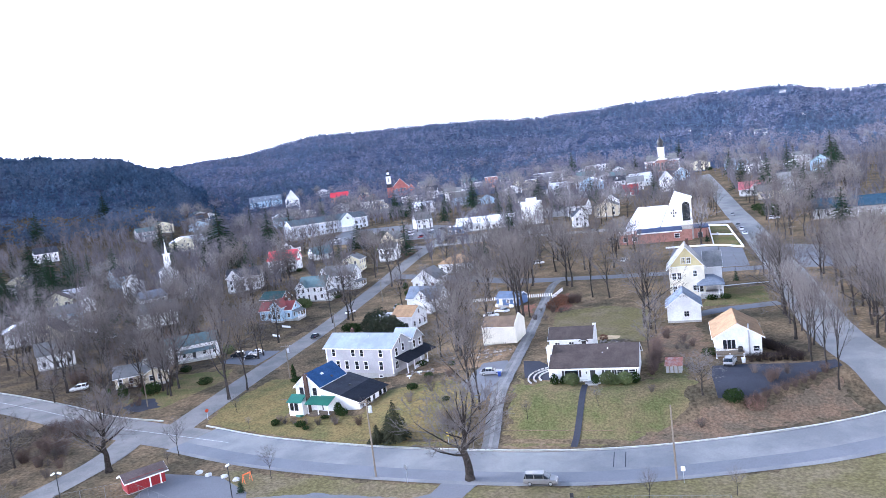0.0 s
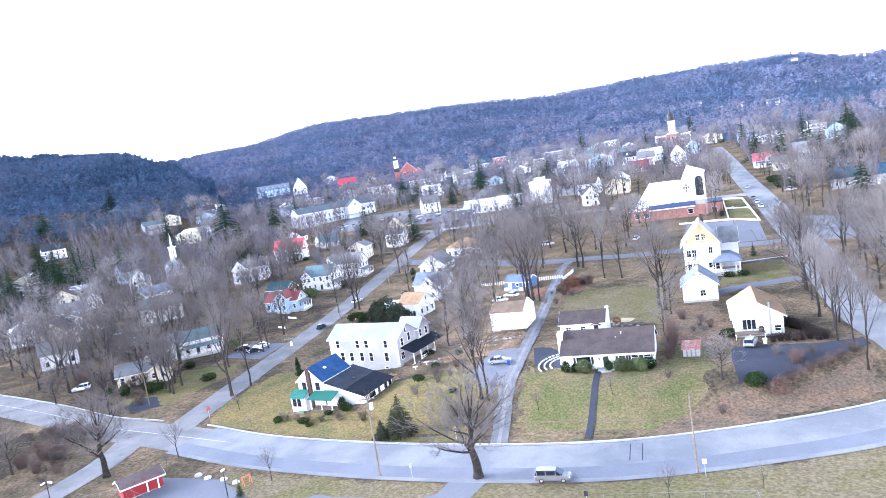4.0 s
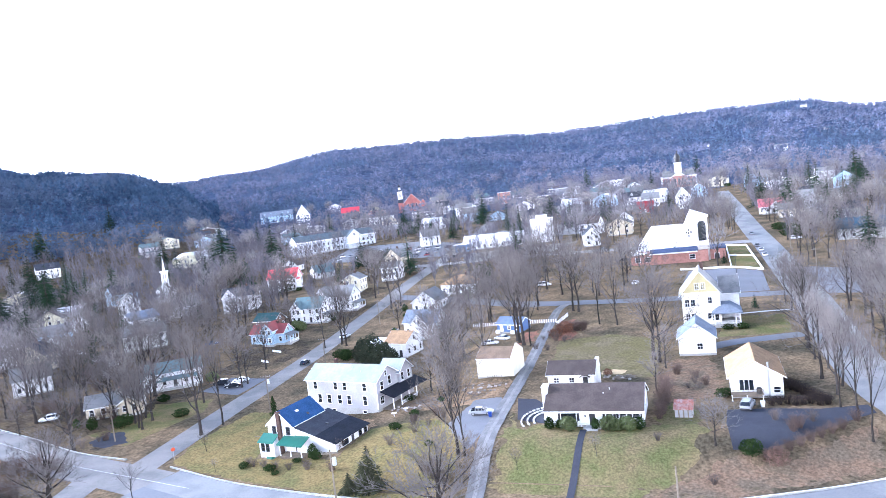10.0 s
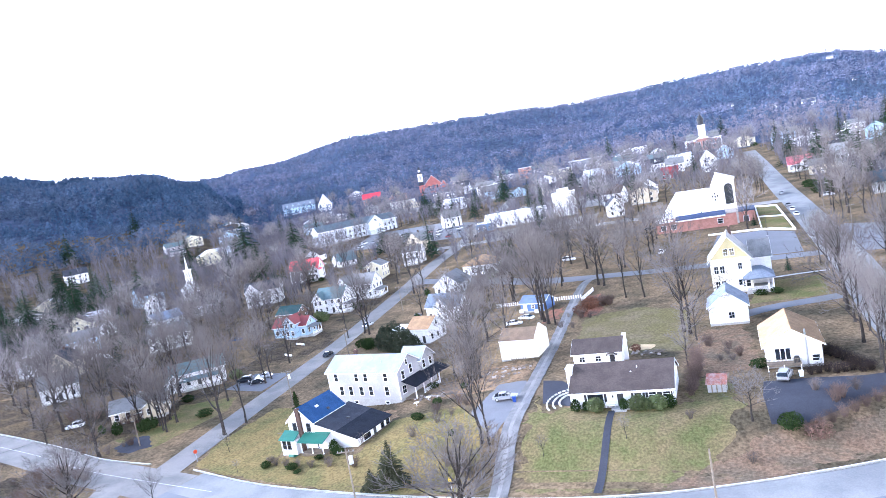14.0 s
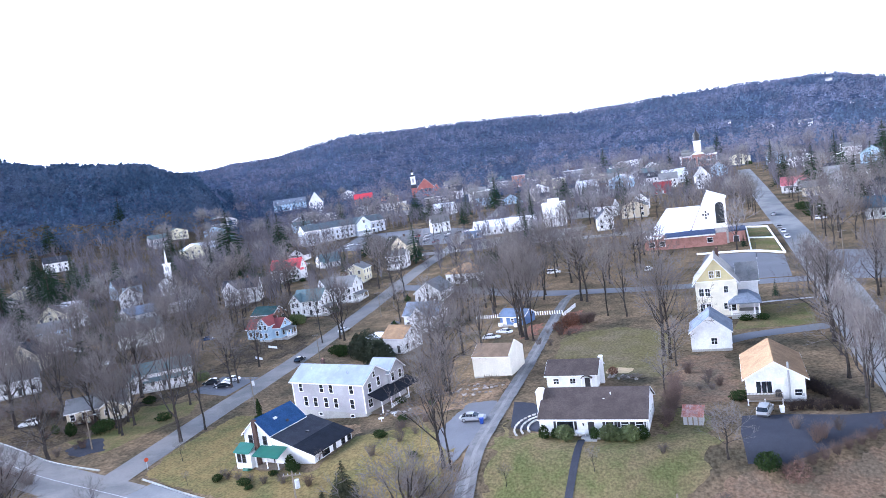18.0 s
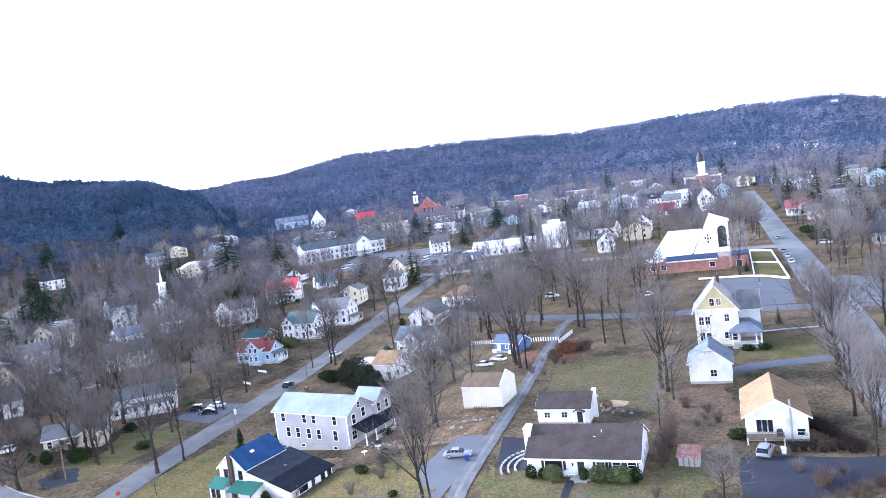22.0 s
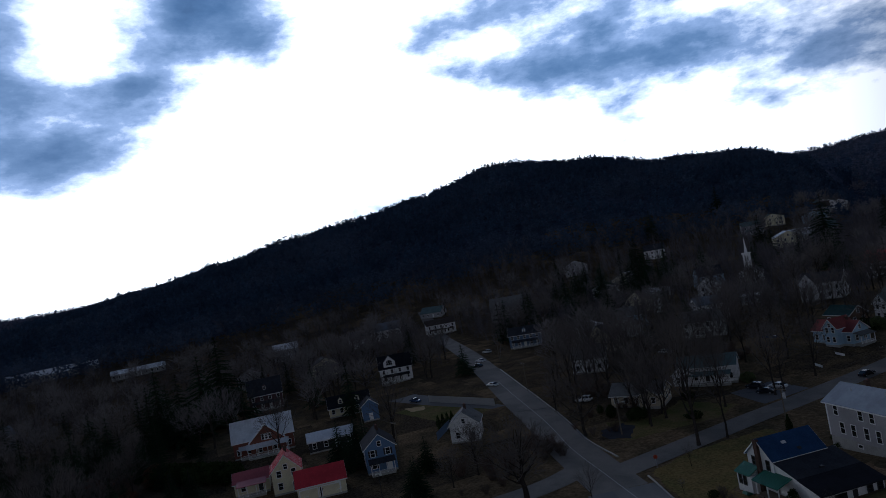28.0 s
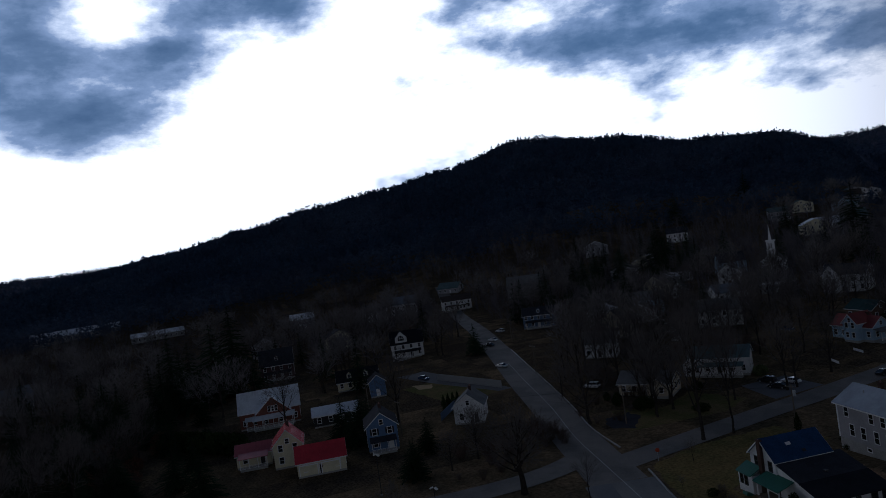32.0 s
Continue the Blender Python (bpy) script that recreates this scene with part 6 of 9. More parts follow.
# buildings of the town centre that stand out: x, y, yaw, width, depth, height, rise, ridge, wall, roof, label
FLATWHITE = siding("ivory", (0.76, 0.75, 0.70))
CENTRE = ((-446, 612, 30, 38, 14, 8.0, 5.5, "x", SKYBLUE, LIGHTBLUEROOF, "long pale inn with blue-grey roof and dormers", 5), (-398, 592, 30, 16, 20, 8.5, 12, "y", WHITE, LIGHTBLUEROOF, "steep blue-roofed hall joined to the inn", 0),
          (-335, 588, 25, 20, 14, 7.0, 5, "x", BRICK, REDROOF, "brick block with a faded red roof", 0), (-325, 478, 25, 30, 16, 6.0, 0, "x", FLATWHITE, MEMBRANE, "low white store with flat white roof", 0),
          (-362, 520, 25, 26, 12, 6.5, 0, "x", GREYWALL, MEMBRANE, "grey store with flat pale roof", 0), (-290, 560, 22, 18, 12, 8.5, 0, "x", BRICK, DARKROOF, "three-storey brick store with flat roof", 0),
          (-253, 486, 20, 26, 12, 6.5, 0, "x", FLATWHITE, GREYROOF, "row of pale shops with flat roofs", 0), (-217, 508, 18, 22, 12, 6.0, 0, "x", FLATWHITE, DARKROOF, "row of pale shops with dark flat roofs", 0),
          (-203, 522, 14, 13, 12, 7.5, 4.5, "x", WHITE, DARKROOF, "tall white house with a steep dormer", 1), (-168, 482, 12, 15, 12, 8.5, 3.0, "x", FLATWHITE, GREYROOF, "tall white shop house", 0),
          (-154, 572, 10, 12, 14, 11, 0, "x", BRICK, STUCCO, "brick block with pale cornice", 0), (-178, 590, 12, 26, 12, 6.5, 0, "x", LILAC, STUCCO, "long low shop with pale cornice", 0),
          (-107, 514, 8, 21, 14, 8.5, 0, "x", CREAM, MEMBRANE, "cream flat-roofed block with paired windows", 0), (-97, 590, 8, 32, 14, 8.0, 0, "x", GREYWALL, MEMBRANE, "grey block with wide flat roof", 0),
          (-23, 240, 12, 8, 12, 5.8, 3.6, "y", WHITE, DARKROOF, "white gabled house with charcoal roof", 0), (-50, 634, 5, 24, 12, 7.0, 0, "x", WHITE, MEMBRANE, "white town block with a flat roof", 0), (-3, 404, 4, 12, 10, 6.0, 3.8, "x", WHITE, GREYROOF, "white house with gables behind the red barn", 0),
          (-18, 432, 4, 13, 10, 5.8, 3.6, "x", WHITE, DARKROOF, "white house with dark roof behind the red barn", 1), (-48, 470, 6, 14, 10, 5.8, 3.4, "x", WHITE, GREYROOF, "white town house with porch", 0),
          (104, 412, -8, 14, 10, 6.2, 4.0, "y", WHITE, GREYROOF, "white gabled house above the street", 0), (119, 404, -8, 13, 11, 6.5, 4.2, "y", SKYBLUE, TEALROOF, "pale blue gabled house above the street", 0),
          (84, 320, -6, 13, 10, 6.0, 3.2, "x", WHITE, GREYROOF, "white house behind bare street trees", 0), (73, 284, -5, 12, 9, 4.2, 2.6, "x", TANWALL, GREYROOF, "low tan house beside the dark shrubs", 0), (92, 262, -8, 16, 10, 4.4, 3.0, "x", GREYWALL, DARKROOF, "grey house among the street trees", 0),
          (-373, 226, 55, 14, 11, 6.2, 3.6, "x", WHITE, DARKROOF, "white house with hipped grey roof at the foot of the hill", 0), (-237, 121, 48, 7, 8, 4.0, 2.8, "y", WHITE, GREYROOF, "small white gable among bare trees", 0),
          (-283, 148, 50, 26, 8, 3.2, 1.6, "x", GREYWALL, PALEMETAL, "long low shed with pale roof", 0), (-194, 137, 40, 12, 7, 3.0, 0.0, "x", GREYWALL, PALEMETAL, "open carport with pale flat roof", 0),
          (-162, 33, 50, 10.5, 8, 4.6, 3.2, "x", WHITE, GREYROOF, "white gabled house behind bare trees", 0), (-205, 78, 48, 11, 8, 4.4, 2.8, "y", WHITE, GREYROOF, "white house half hidden by trees", 0), (-166, 84, 42, 15, 9, 5.6, 3.2, "x", FLATWHITE, GREYROOF, "ivory house half hidden by trees", 0),
          (-232, 146, 45, 10, 9, 6.4, 3.6, "y", WHITE, GREYROOF, "tall white gabled house near the spire church", 0), (-393, 31, 76, 17, 11, 6.5, 4.2, "x", WHITE, LIGHTBLUEROOF, "house with a broad grey-blue roof beside the west road", 0), (-416, -30, 82, 15, 10, 6.5, 3.2, "x", GREYWALL, PALEMETAL, "grey house with pale porch roofs", 1),
          (-547, -180, 100, 60, 14, 4.0, 3.6, "x", GREYWALL, PALEMETAL, "long pale-roofed sheds beyond the trees", 0), (-483, -120, 92, 34, 10, 3.4, 2.2, "x", GREYWALL, PALEMETAL, "low pale-roofed building beyond the trees", 0))
for x, y, yaw, w, d, h, rise, ridge, wl, rf, lb, dm in CENTRE:
    P(x, y, yaw, w, d, h, rise, ridge, wl, rf, lb, far=True, chim=False, dormers=dm, name="house" if rise else "shop_building", category="house" if rise else "shop", porch_side="f" if "porch" in lb else "")
TOWN = [p for p in TOWN if all(math.hypot(p[0] - c[0], p[1] - c[1]) > 0.5 * (c[3] + 16) for c in CENTRE)]
for i, (x, y, yaw) in enumerate(TOWN):
    r = random.Random(900 + i)
    wl, rf = WALLS[r.randrange(len(WALLS))], ROOFS[r.randrange(len(ROOFS))]
    big = math.hypot(x - VIEW[0], y - VIEW[1]) > 430
    P(x, y, yaw + r.uniform(-25, 25), r.uniform(9, 15) * (1.2 if big else 1), r.uniform(8, 11), r.choice((3.2, 5.6, 5.8, 6.2)), r.uniform(2.4, 4.4), r.choice("xy"), wl, rf,
      f"{WALLWORD[wl.name]} house with a {ROOFWORD[rf.name]} roof among bare trees", group="town houses", far=True, chim=r.random() < 0.6, porch_side="f" if r.random() < 0.4 else "", wing=(3, -3.5, 4.5, 5, 3.4, 2.2, "y") if r.random() < 0.3 else None)
# houses high on the wooded hillside
for x, y, w in ((130, 849, 15), (47, 1025, 8), (94, 891, 8), (232, 1403, 11), (216, 1069, 8)):
    P(x, y, -5, w, 0.6 * w, 0.34 * w, 0.2 * w, "x", WHITE, GREYROOF, "white house on the wooded hillside", group="hillside houses", far=True, chim=False)



# ---- trees ----
def sliver(verts, faces, p, q, w, rnd):
    """One fine twig: a thin tapering blade from p to q."""
    d = q - p
    side = d.cross(Vector((rnd.gauss(0, 1), rnd.gauss(0, 1), rnd.gauss(0, 1))))
    side = side.normalized() * (w * 0.5) if side.length > 1e-6 else Vector((w * 0.5, 0, 0))
    k = len(verts)
    verts.extend((p - side, p + side, q))
    faces.append((k, k + 1, k + 2))


def bare_tree_meshes(seed, height, spread, trunk_r, forks=3, levels=4, vase=0.6, kids=3, twig=0.032):
    """A trunk that runs on as a leader, ascending limbs, and a crown of ever finer bare branches, as two meshes."""
    rnd = random.Random(seed)
    tv, tf, cv, cf = [], [], [], []

    def branch(p, d, length, r, level):
        if level >= levels:
            sliver(cv, cf, p, p + (d + Vector((0, 0, 0.15))).normalized() * length, twig * 1.7, rnd)
            return
        segs = 4 if level == 1 and levels > 3 else 3 if level == 1 else 2 if level == 2 and levels > 3 else 1
        q = p.copy()
        pts = [(q.copy(), r, d)]
        for i in range(segs):
            d = (d + Vector((rnd.uniform(-1, 1), rnd.uniform(-1, 1), rnd.uniform(-0.35, 0.75))) * 0.22).normalized()
            n = q + d * (length / segs)
            r2 = max(twig * 0.4, r * (1 - 0.75 * (i + 1) / segs))
            v, f = (tv, tf) if level < 2 else (cv, cf)
            tube(v, f, q, n, pts[-1][1], r2, 5 if level == 1 else 3)
            q = n
            pts.append((q.copy(), r2, d))
        k = kids + (3 if level == 1 else 2)
        for i in range(k):
            t = 1.0 if i == 0 else rnd.uniform(0.22, 1.0)
            j = min(int(t * segs), segs - 1)
            p2 = pts[j][0].lerp(pts[j + 1][0], t * segs - j)
            dj = pts[j + 1][2]
            side = Vector((rnd.gauss(0, 1), rnd.gauss(0, 1), rnd.gauss(0, 0.4)))
            side = (side - dj * side.dot(dj)).normalized()
            w = rnd.uniform(0.5, 0.95) if i else 0.2
            d2 = (dj * (1 - w * 0.45) + side * w + Vector((0, 0, 0.2))).normalized()
            branch(p2, d2, length * (1 - 0.35 * t) * rnd.uniform(0.5, 0.78), max(twig * 0.8, pts[j + 1][1] * 0.7), level + 1)

    q = Vector((0, 0, -0.4))
    tube(tv, tf, q, q + Vector((0, 0, 1.2)), trunk_r * 1.5, trunk_r * 1.02, 8)
    q = q + Vector((0, 0, 1.2))
    lead = [(q.copy(), trunk_r * 1.02)]
    steps, top = 6, height * 0.6
    for i in range(steps):
        n = Vector((q.x + rnd.uniform(-1, 1) * height * 0.014, q.y + rnd.uniform(-1, 1) * height * 0.014, 0.8 + (top - 0.8) * (i + 1) / steps))
        r2 = trunk_r * (1.02 - 0.62 * (i + 1) / steps)
        tube(tv, tf, q, n, lead[-1][1], r2, 7)
        q = n
        lead.append((q.copy(), r2))
    limbs = forks + 6
    clear = rnd.uniform(0.3, 0.42)
    for i in range(limbs):
        u = i / (limbs - 1)
        t = clear + (0.97 - clear) * u
        j = min(int(t * steps), steps - 1)
        p = lead[j][0].lerp(lead[j + 1][0], t * steps - j)
        a = 2.4 * i + rnd.uniform(-0.5, 0.5)
        lean = vase * spread * (1.75 - 0.85 * u) * rnd.uniform(0.75, 1.2)
        d = Vector((math.cos(a) * lean, math.sin(a) * lean, 1)).normalized()
        branch(p, d, height * (0.5 - 0.16 * u) * rnd.uniform(0.8, 1.12), lead[j + 1][1] * rnd.uniform(0.45, 0.62), 1)
    for i in range(3):
        a = 2.1 * i + rnd.uniform(-0.5, 0.5)
        d = Vector((math.cos(a) * 0.3, math.sin(a) * 0.3, 1)).normalized()
        branch(lead[-1][0], d, height * 0.36 * rnd.uniform(0.8, 1.1), lead[-1][1] * 0.7, 1)
    return mesh_of("trunk", tv, tf, BARK, smooth=True), mesh_of("crown", cv, cf, TWIG)


def conifer_meshes(seed, height, radius, trunk_r, layers=16):
    """Trunk, and whorls of drooping boughs with ragged sprays of needles."""
    rnd = random.Random(seed)
    tv, tf = [], []
    tube(tv, tf, (0, 0, -0.4), (0, 0, height * 0.55), trunk_r, trunk_r * 0.55, 7)
    tube(tv, tf, (0, 0, height * 0.55), (0, 0, height * 0.97), trunk_r * 0.55, 0.03, 6)
    cv, cf = [], []
    for i in range(layers):
        t = (i + 0.3) / layers
        z = height * (0.09 + 0.9 * t)
        r = radius * (1 - t) ** 0.85 + 0.12
        n = max(6, int(13 * (1 - t) + 5))
        for j in range(n):
            a = 2 * math.pi * (j + rnd.random()) / n
            ln = r * rnd.uniform(0.62, 1.12)
            droop = rnd.uniform(0.12, 0.34) * ln
            o = Vector((math.cos(a), math.sin(a), 0))
            s = Vector((-o.y, o.x, 0))
            zz = z + rnd.uniform(-0.3, 0.3)
            for m in range(4):
                f0, f1 = m / 4, (m + 1.25) / 4
                w = (0.16 + 0.30 * (1 - abs(f0 - 0.35))) * max(0.35, ln * 0.36)
                p0 = o * (ln * f0) + Vector((0, 0, zz - droop * f0 * f0))
                p1 = o * (ln * f1) + Vector((0, 0, zz - droop * f1 * f1 - rnd.uniform(0, 0.15)))
                for sg in (-1, 1):
                    tip = p1 + s * (sg * w * rnd.uniform(0.7, 1.2)) + Vector((0, 0, -rnd.uniform(0.05, 0.3) * w - 0.04))
                    k = len(cv)
                    cv.extend((p0, p1, tip))
                    cf.append((k, k + 1, k + 2))
                    tip2 = p0.lerp(p1, 0.5) + s * (sg * w * 0.5) + Vector((0, 0, -w * rnd.uniform(0.35, 0.7)))
                    k = len(cv)
                    cv.extend((p0, p1, tip2))
                    cf.append((k, k + 1, k + 2))
    return mesh_of("trunk", tv, tf, BARK, smooth=True), mesh_of("crown", cv, cf, NEEDLE)


def leafy_mesh(name, seed, rx, ry, rz, n, leaf, material, flat=0.0, egg=0.0):
    """A bush: an uneven shell of many small leaves with gaps, over a few stems."""
    rnd = random.Random(seed)
    v, f = [], []
    off = Vector((seed * 3.1, seed * 1.7, 0))
    for i in range(n):
        d = Vector((rnd.gauss(0, 1), rnd.gauss(0, 1), rnd.gauss(0, 1))).normalized()
        lump = 1 + 0.22 * noise.noise(d * 2.1 + off)
        r = lump * (rnd.random() ** 0.28)
        e = 1 - egg * max(0.0, d.z)
        c = Vector((d.x * rx * r * e, d.y * ry * r * e, (d.z * r + 0.92) * rz * (1 - flat)))
        if c.z < 0.02:
            c.z = rnd.uniform(0.02, 0.2)
        a = Vector((rnd.gauss(0, 1), rnd.gauss(0, 1), rnd.gauss(0, 1))).normalized()
        a = (a + d * 0.5).normalized()
        u = a.orthogonal().normalized()
        w = a.cross(u)
        s = leaf * rnd.uniform(0.6, 1.3)
        k = len(v)
        v.extend((c - u * s, c + w * s * 0.6, c + u * s, c - w * s * 0.6))
        f.append((k, k + 1, k + 2, k + 3))
    for i in range(5):
        tube(v, f, (rnd.uniform(-.2, .2) * rx, rnd.uniform(-.2, .2) * ry, -0.3), (rnd.uniform(-.5, .5) * rx, rnd.uniform(-.5, .5) * ry, rz), 0.05, 0.02, 4)
    return mesh_of(name, v, f, material)


def bare_shrub_mesh(seed, r, h, n, material):
    rnd = random.Random(seed)
    v, f = [], []
    for i in range(n):
        a = rnd.uniform(0, 2 * math.pi)
        b = Vector((math.cos(a), math.sin(a), 0)) * rnd.uniform(0, r * 0.35)
        t = Vector((math.cos(a), math.sin(a), 0)) * rnd.uniform(r * 0.2, r) + Vector((0, 0, h * rnd.uniform(0.5, 1)))
        m = b.lerp(t, 0.55) + Vector((rnd.uniform(-.1, .1), rnd.uniform(-.1, .1), 0.12)) * r
        tube(v, f, b - Vector((0, 0, 0.2)), m, 0.022, 0.016, 3)
        for k in range(4):
            tube(v, f, m.lerp(t, k * 0.2), t + Vector((rnd.uniform(-1, 1), rnd.uniform(-1, 1), rnd.uniform(-.8, .5))) * r * 0.35, 0.014, 0.007, 3)
    return mesh_of("stem_clump", v, f, material)


def make_tree(name, meshes, m, label, category="tree", group=""):
    t = thing(name, m, label, category, group)
    for n, me in zip(("trunk", "crown"), meshes):
        part(n, me, t)
    return t


BARE = [bare_tree_meshes(11, 17, 1.0, 0.34, 3, 4, 0.55, 3), bare_tree_meshes(23, 17, 0.8, 0.30, 3, 4, 0.5, 3), bare_tree_meshes(37, 17, 1.2, 0.36, 4, 4, 0.6, 3),
        bare_tree_meshes(41, 17, 0.6, 0.27, 3, 4, 0.45, 3), bare_tree_meshes(58, 17, 1.0, 0.32, 4, 4, 0.7, 3)]
OAK = bare_tree_meshes(71, 15, 1.7, 0.50, 5, 4, 0.75, 4, twig=0.03)
SAPLING = bare_tree_meshes(83, 7, 0.8, 0.09, 3, 3, 0.6, 4, twig=0.014)
MIDBARE = [bare_tree_meshes(91 + i, 16, 0.9, 0.27, 3, 3, 0.6, 4, twig=0.055) for i in range(4)]
PINE = [conifer_meshes(5, 16, 3.6, 0.28), conifer_meshes(9, 16, 3.0, 0.26), conifer_meshes(15, 16, 4.4, 0.3, 18)]
LOWPINE = [conifer_meshes(31, 16, 3.2, 0.26, 8)]


# lawns without tall trees, running from a house on the west road towards the crossroads: house, length, half width
OPEN_LAWNS = ((-252, -61, 75, 8), (-239, -10, 95, 9), (-246, 53, 85, 8))


def on_open_lawn(x, y):
    for hx, hy, length, half in OPEN_LAWNS:
        dx, dy = 39.7 - hx, -84.3 - hy
        d = math.hypot(dx, dy)
        a, c = ((x - hx) * dx + (y - hy) * dy) / d, ((x - hx) * dy - (y - hy) * dx) / d
        if -6 < a < length and abs(c) < half:
            return True
    return False


def grow(kind, x, y, height, label, name="bare_tree", group="", yaw=None, widen=1.0):
    if on_open_lawn(x, y):
        return None
    meshes = kind
    top = max(v.co.z for v in meshes[1].vertices)
    s = height / top
    yaw = random.Random(int(x * 13 + y * 7)).uniform(0, 360) if yaw is None else yaw
    m = at_ground(x, y, yaw) @ Matrix.Diagonal((s * widen, s * widen, s, 1))
    return make_tree(name, meshes, m, label, "tree", group)


def clear_of_roads(x, y):
    for line, w in ((MAIN, 10), (STREET, 7), (DRIVE, 4), (NORTH_ROAD, 8), (EAST, 8), (CROSS, 6), (SIDE, 7)):
        for (ax, ay), (bx, by) in zip(line, line[1:]):
            t = min(max(((x - ax) * (bx - ax) + (y - ay) * (by - ay)) / ((bx - ax) ** 2 + (by - ay) ** 2), 0), 1)
            if math.hypot(x - ax - t * (bx - ax), y - ay - t * (by - ay)) < w:
                return False
    return True


BARE_LABEL = "tall leafless grey-brown tree with fine twigs"
# trees that stand by themselves: x, y, height, which form
NEAR_TREES = [(-13.6, -8.6, 17, 1, 0.8), (-12.2, -9.2, 15, 3, 0.7), (-80.6, 7.2, 20, 0, 0.7), (-80.0, 14.2, 18, 3, 0.65), (16.2, 44.0, 18, 2, 0.9), (17.6, 42.0, 15, 0, 0.9), (19.0, 37, 11, 4, 1.0), (18.0, 20, 9, 1, 1.0),
              (67, -1.0, 17, 1, 0.9), (64, 6.0, 15, 3, 0.9), (48.5, 50, 17, 2, 0.9), (66, 44, 16, 1, 0.9), (68, 62, 18, 2, 1),
              (-11.5, 103, 19, 4, 0.9), (-9.5, 101, 18, 0, 0.9), (-0.7, 82, 16, 3, 0.7), (4.5, 80, 16, 1, 0.7), (-18.7, 64, 20, 0, 0.8), (-20.5, 67, 19, 2, 0.8), (-16.4, 62, 17, 3, 0.7), (-22, 70, 17, 1, 0.8),
              (-91.5, 84, 17, 3, 0.6), (-87.2, 88, 19, 1, 0.8), (-84.5, 86, 15, 0, 0.8), (-88.9, 134, 20, 2, 0.9), (-86, 137, 19, 0, 0.8), (-104, 152, 17, 1, 0.8),
              (-27, 28, 17, 4, 1.0), (-30, 34, 14, 2, 1.1), (-25, 25, 12, 0, 1.1), (-33, 30, 11, 4, 1.2), (-24, 46, 15, 1, 0.9), (-40, 60, 14, 2, 1), (-46, 66, 13, 4, 1), (-34, 58, 15, 0, 0.9),
              (-30, 95, 15, 2, 1), (-38, 100, 14, 0, 1), (-45, 112, 15, 1, 1), (-26, 118, 16, 4, 1), (-36, 128, 15, 2, 1), (-20, 132, 17, 0, 1), (-6, 125, 14, 1, 0.9), (2, 130, 15, 3, 0.9), (10, 128, 14, 2, 0.9),
              (27.9, -4.2, 9, 4, 1.1), (-134, 10, 14, 0, 1),
              (-125, 30, 16, 1, 0.9), (-130, 42, 15, 2, 1), (-138, 30, 14, 4, 1), (-145, 22, 13, 0, 1), (-150, 40, 15, 2, 1), (-140, 55, 15, 1, 1), (-155, 60, 16, 0, 1),
              (-103, -33, 12, 4, 1), (-112, -30, 10, 2, 1.1), (-100, -40, 9, 0, 1), (-78, -58, 9, 4, 1)]
for x, y, h, k, wd in NEAR_TREES:
    grow(BARE[k] if y < 95 else MIDBARE[k % 4], x, y, h * (1.35 if h > 12 else 1.0), BARE_LABEL, widen=wd * 1.05)
grow(OAK, -78.6, -33.6, 18.0, "spreading bare oak with heavy crooked limbs", "oak_tree", widen=1.15)
grow(OAK, -7.6, -33.2, 18.5, "bare roadside tree with low forks and spreading branches", widen=1.35, yaw=130)
for x, y, h in ((-42.7, -34.6, 6.5), (19.7, -39.0, 5.5), (-69.0, -25.7, 8.5), (-68, -30, 3), (31, -36, 4.5), (-2.5, -12, 4), (10, -9, 4.5), (-72, -2, 5), (-62, -12, 3)):
    grow(SAPLING, x, y, h, "thin leafless sapling on the verge", "sapling")
for x, y, h, k, wd in ((-45, -40, 3, 0, 1.0), (40.9, 93, 4.6, 0, 1.0), (36, 168, 5, 0, 1.2), (-260, 258, 33, 2, 1.35), (-232, 272, 27, 2, 1.15),
                       (-262, 262, 20, 1, 1), (-240, 215, 18, 0, 1), (-75, 275, 20, 1, 0.9), (-70, 283, 21, 0, 0.9), (-66, 268, 17, 1, 0.9), (-20, 300, 16, 2, 1), (74, 300, 24, 2, 1.2), (92, 330, 24, 0, 1.2), (-150, 235, 17, 2, 1.5),
                       (-231, -84.5, 28, 2, 1.35), (-243, -77, 33, 2, 1.3), (-100.5, -48, 8, 2, 1.5), (-133, -54, 10, 2, 1.3), (-216, -92, 24, 2, 1.1), (-205, -104, 20, 0, 1.2), (-190, -112, 18, 1, 1.2), (-245, -100, 26, 2, 1.0), (-178, -120, 17, 0, 1.2), (-102, -47, 8, 2, 1.2), (-147.5, -49, 10, 2, 1.3), (-140, -55, 11, 2, 1.3), (-137, -49, 12, 0, 1.2), (-116, -40, 8, 2, 1.4), (-150, -38, 9, 1, 1.2), (-214, 10, 12, 2, 1.3), 
                       (-275, 70, 22, 0, 1.2), (-282, 62, 20, 2, 1.2), (-262, 95, 22, 1, 1.2), (-300, 118, 22, 0, 1.3), (-310, 90, 20, 2, 1.2), (-345, 150, 22, 1, 1.3)):
    grow(PINE[k], x, y, h, "dark green conifer with drooping boughs", "conifer", widen=wd)


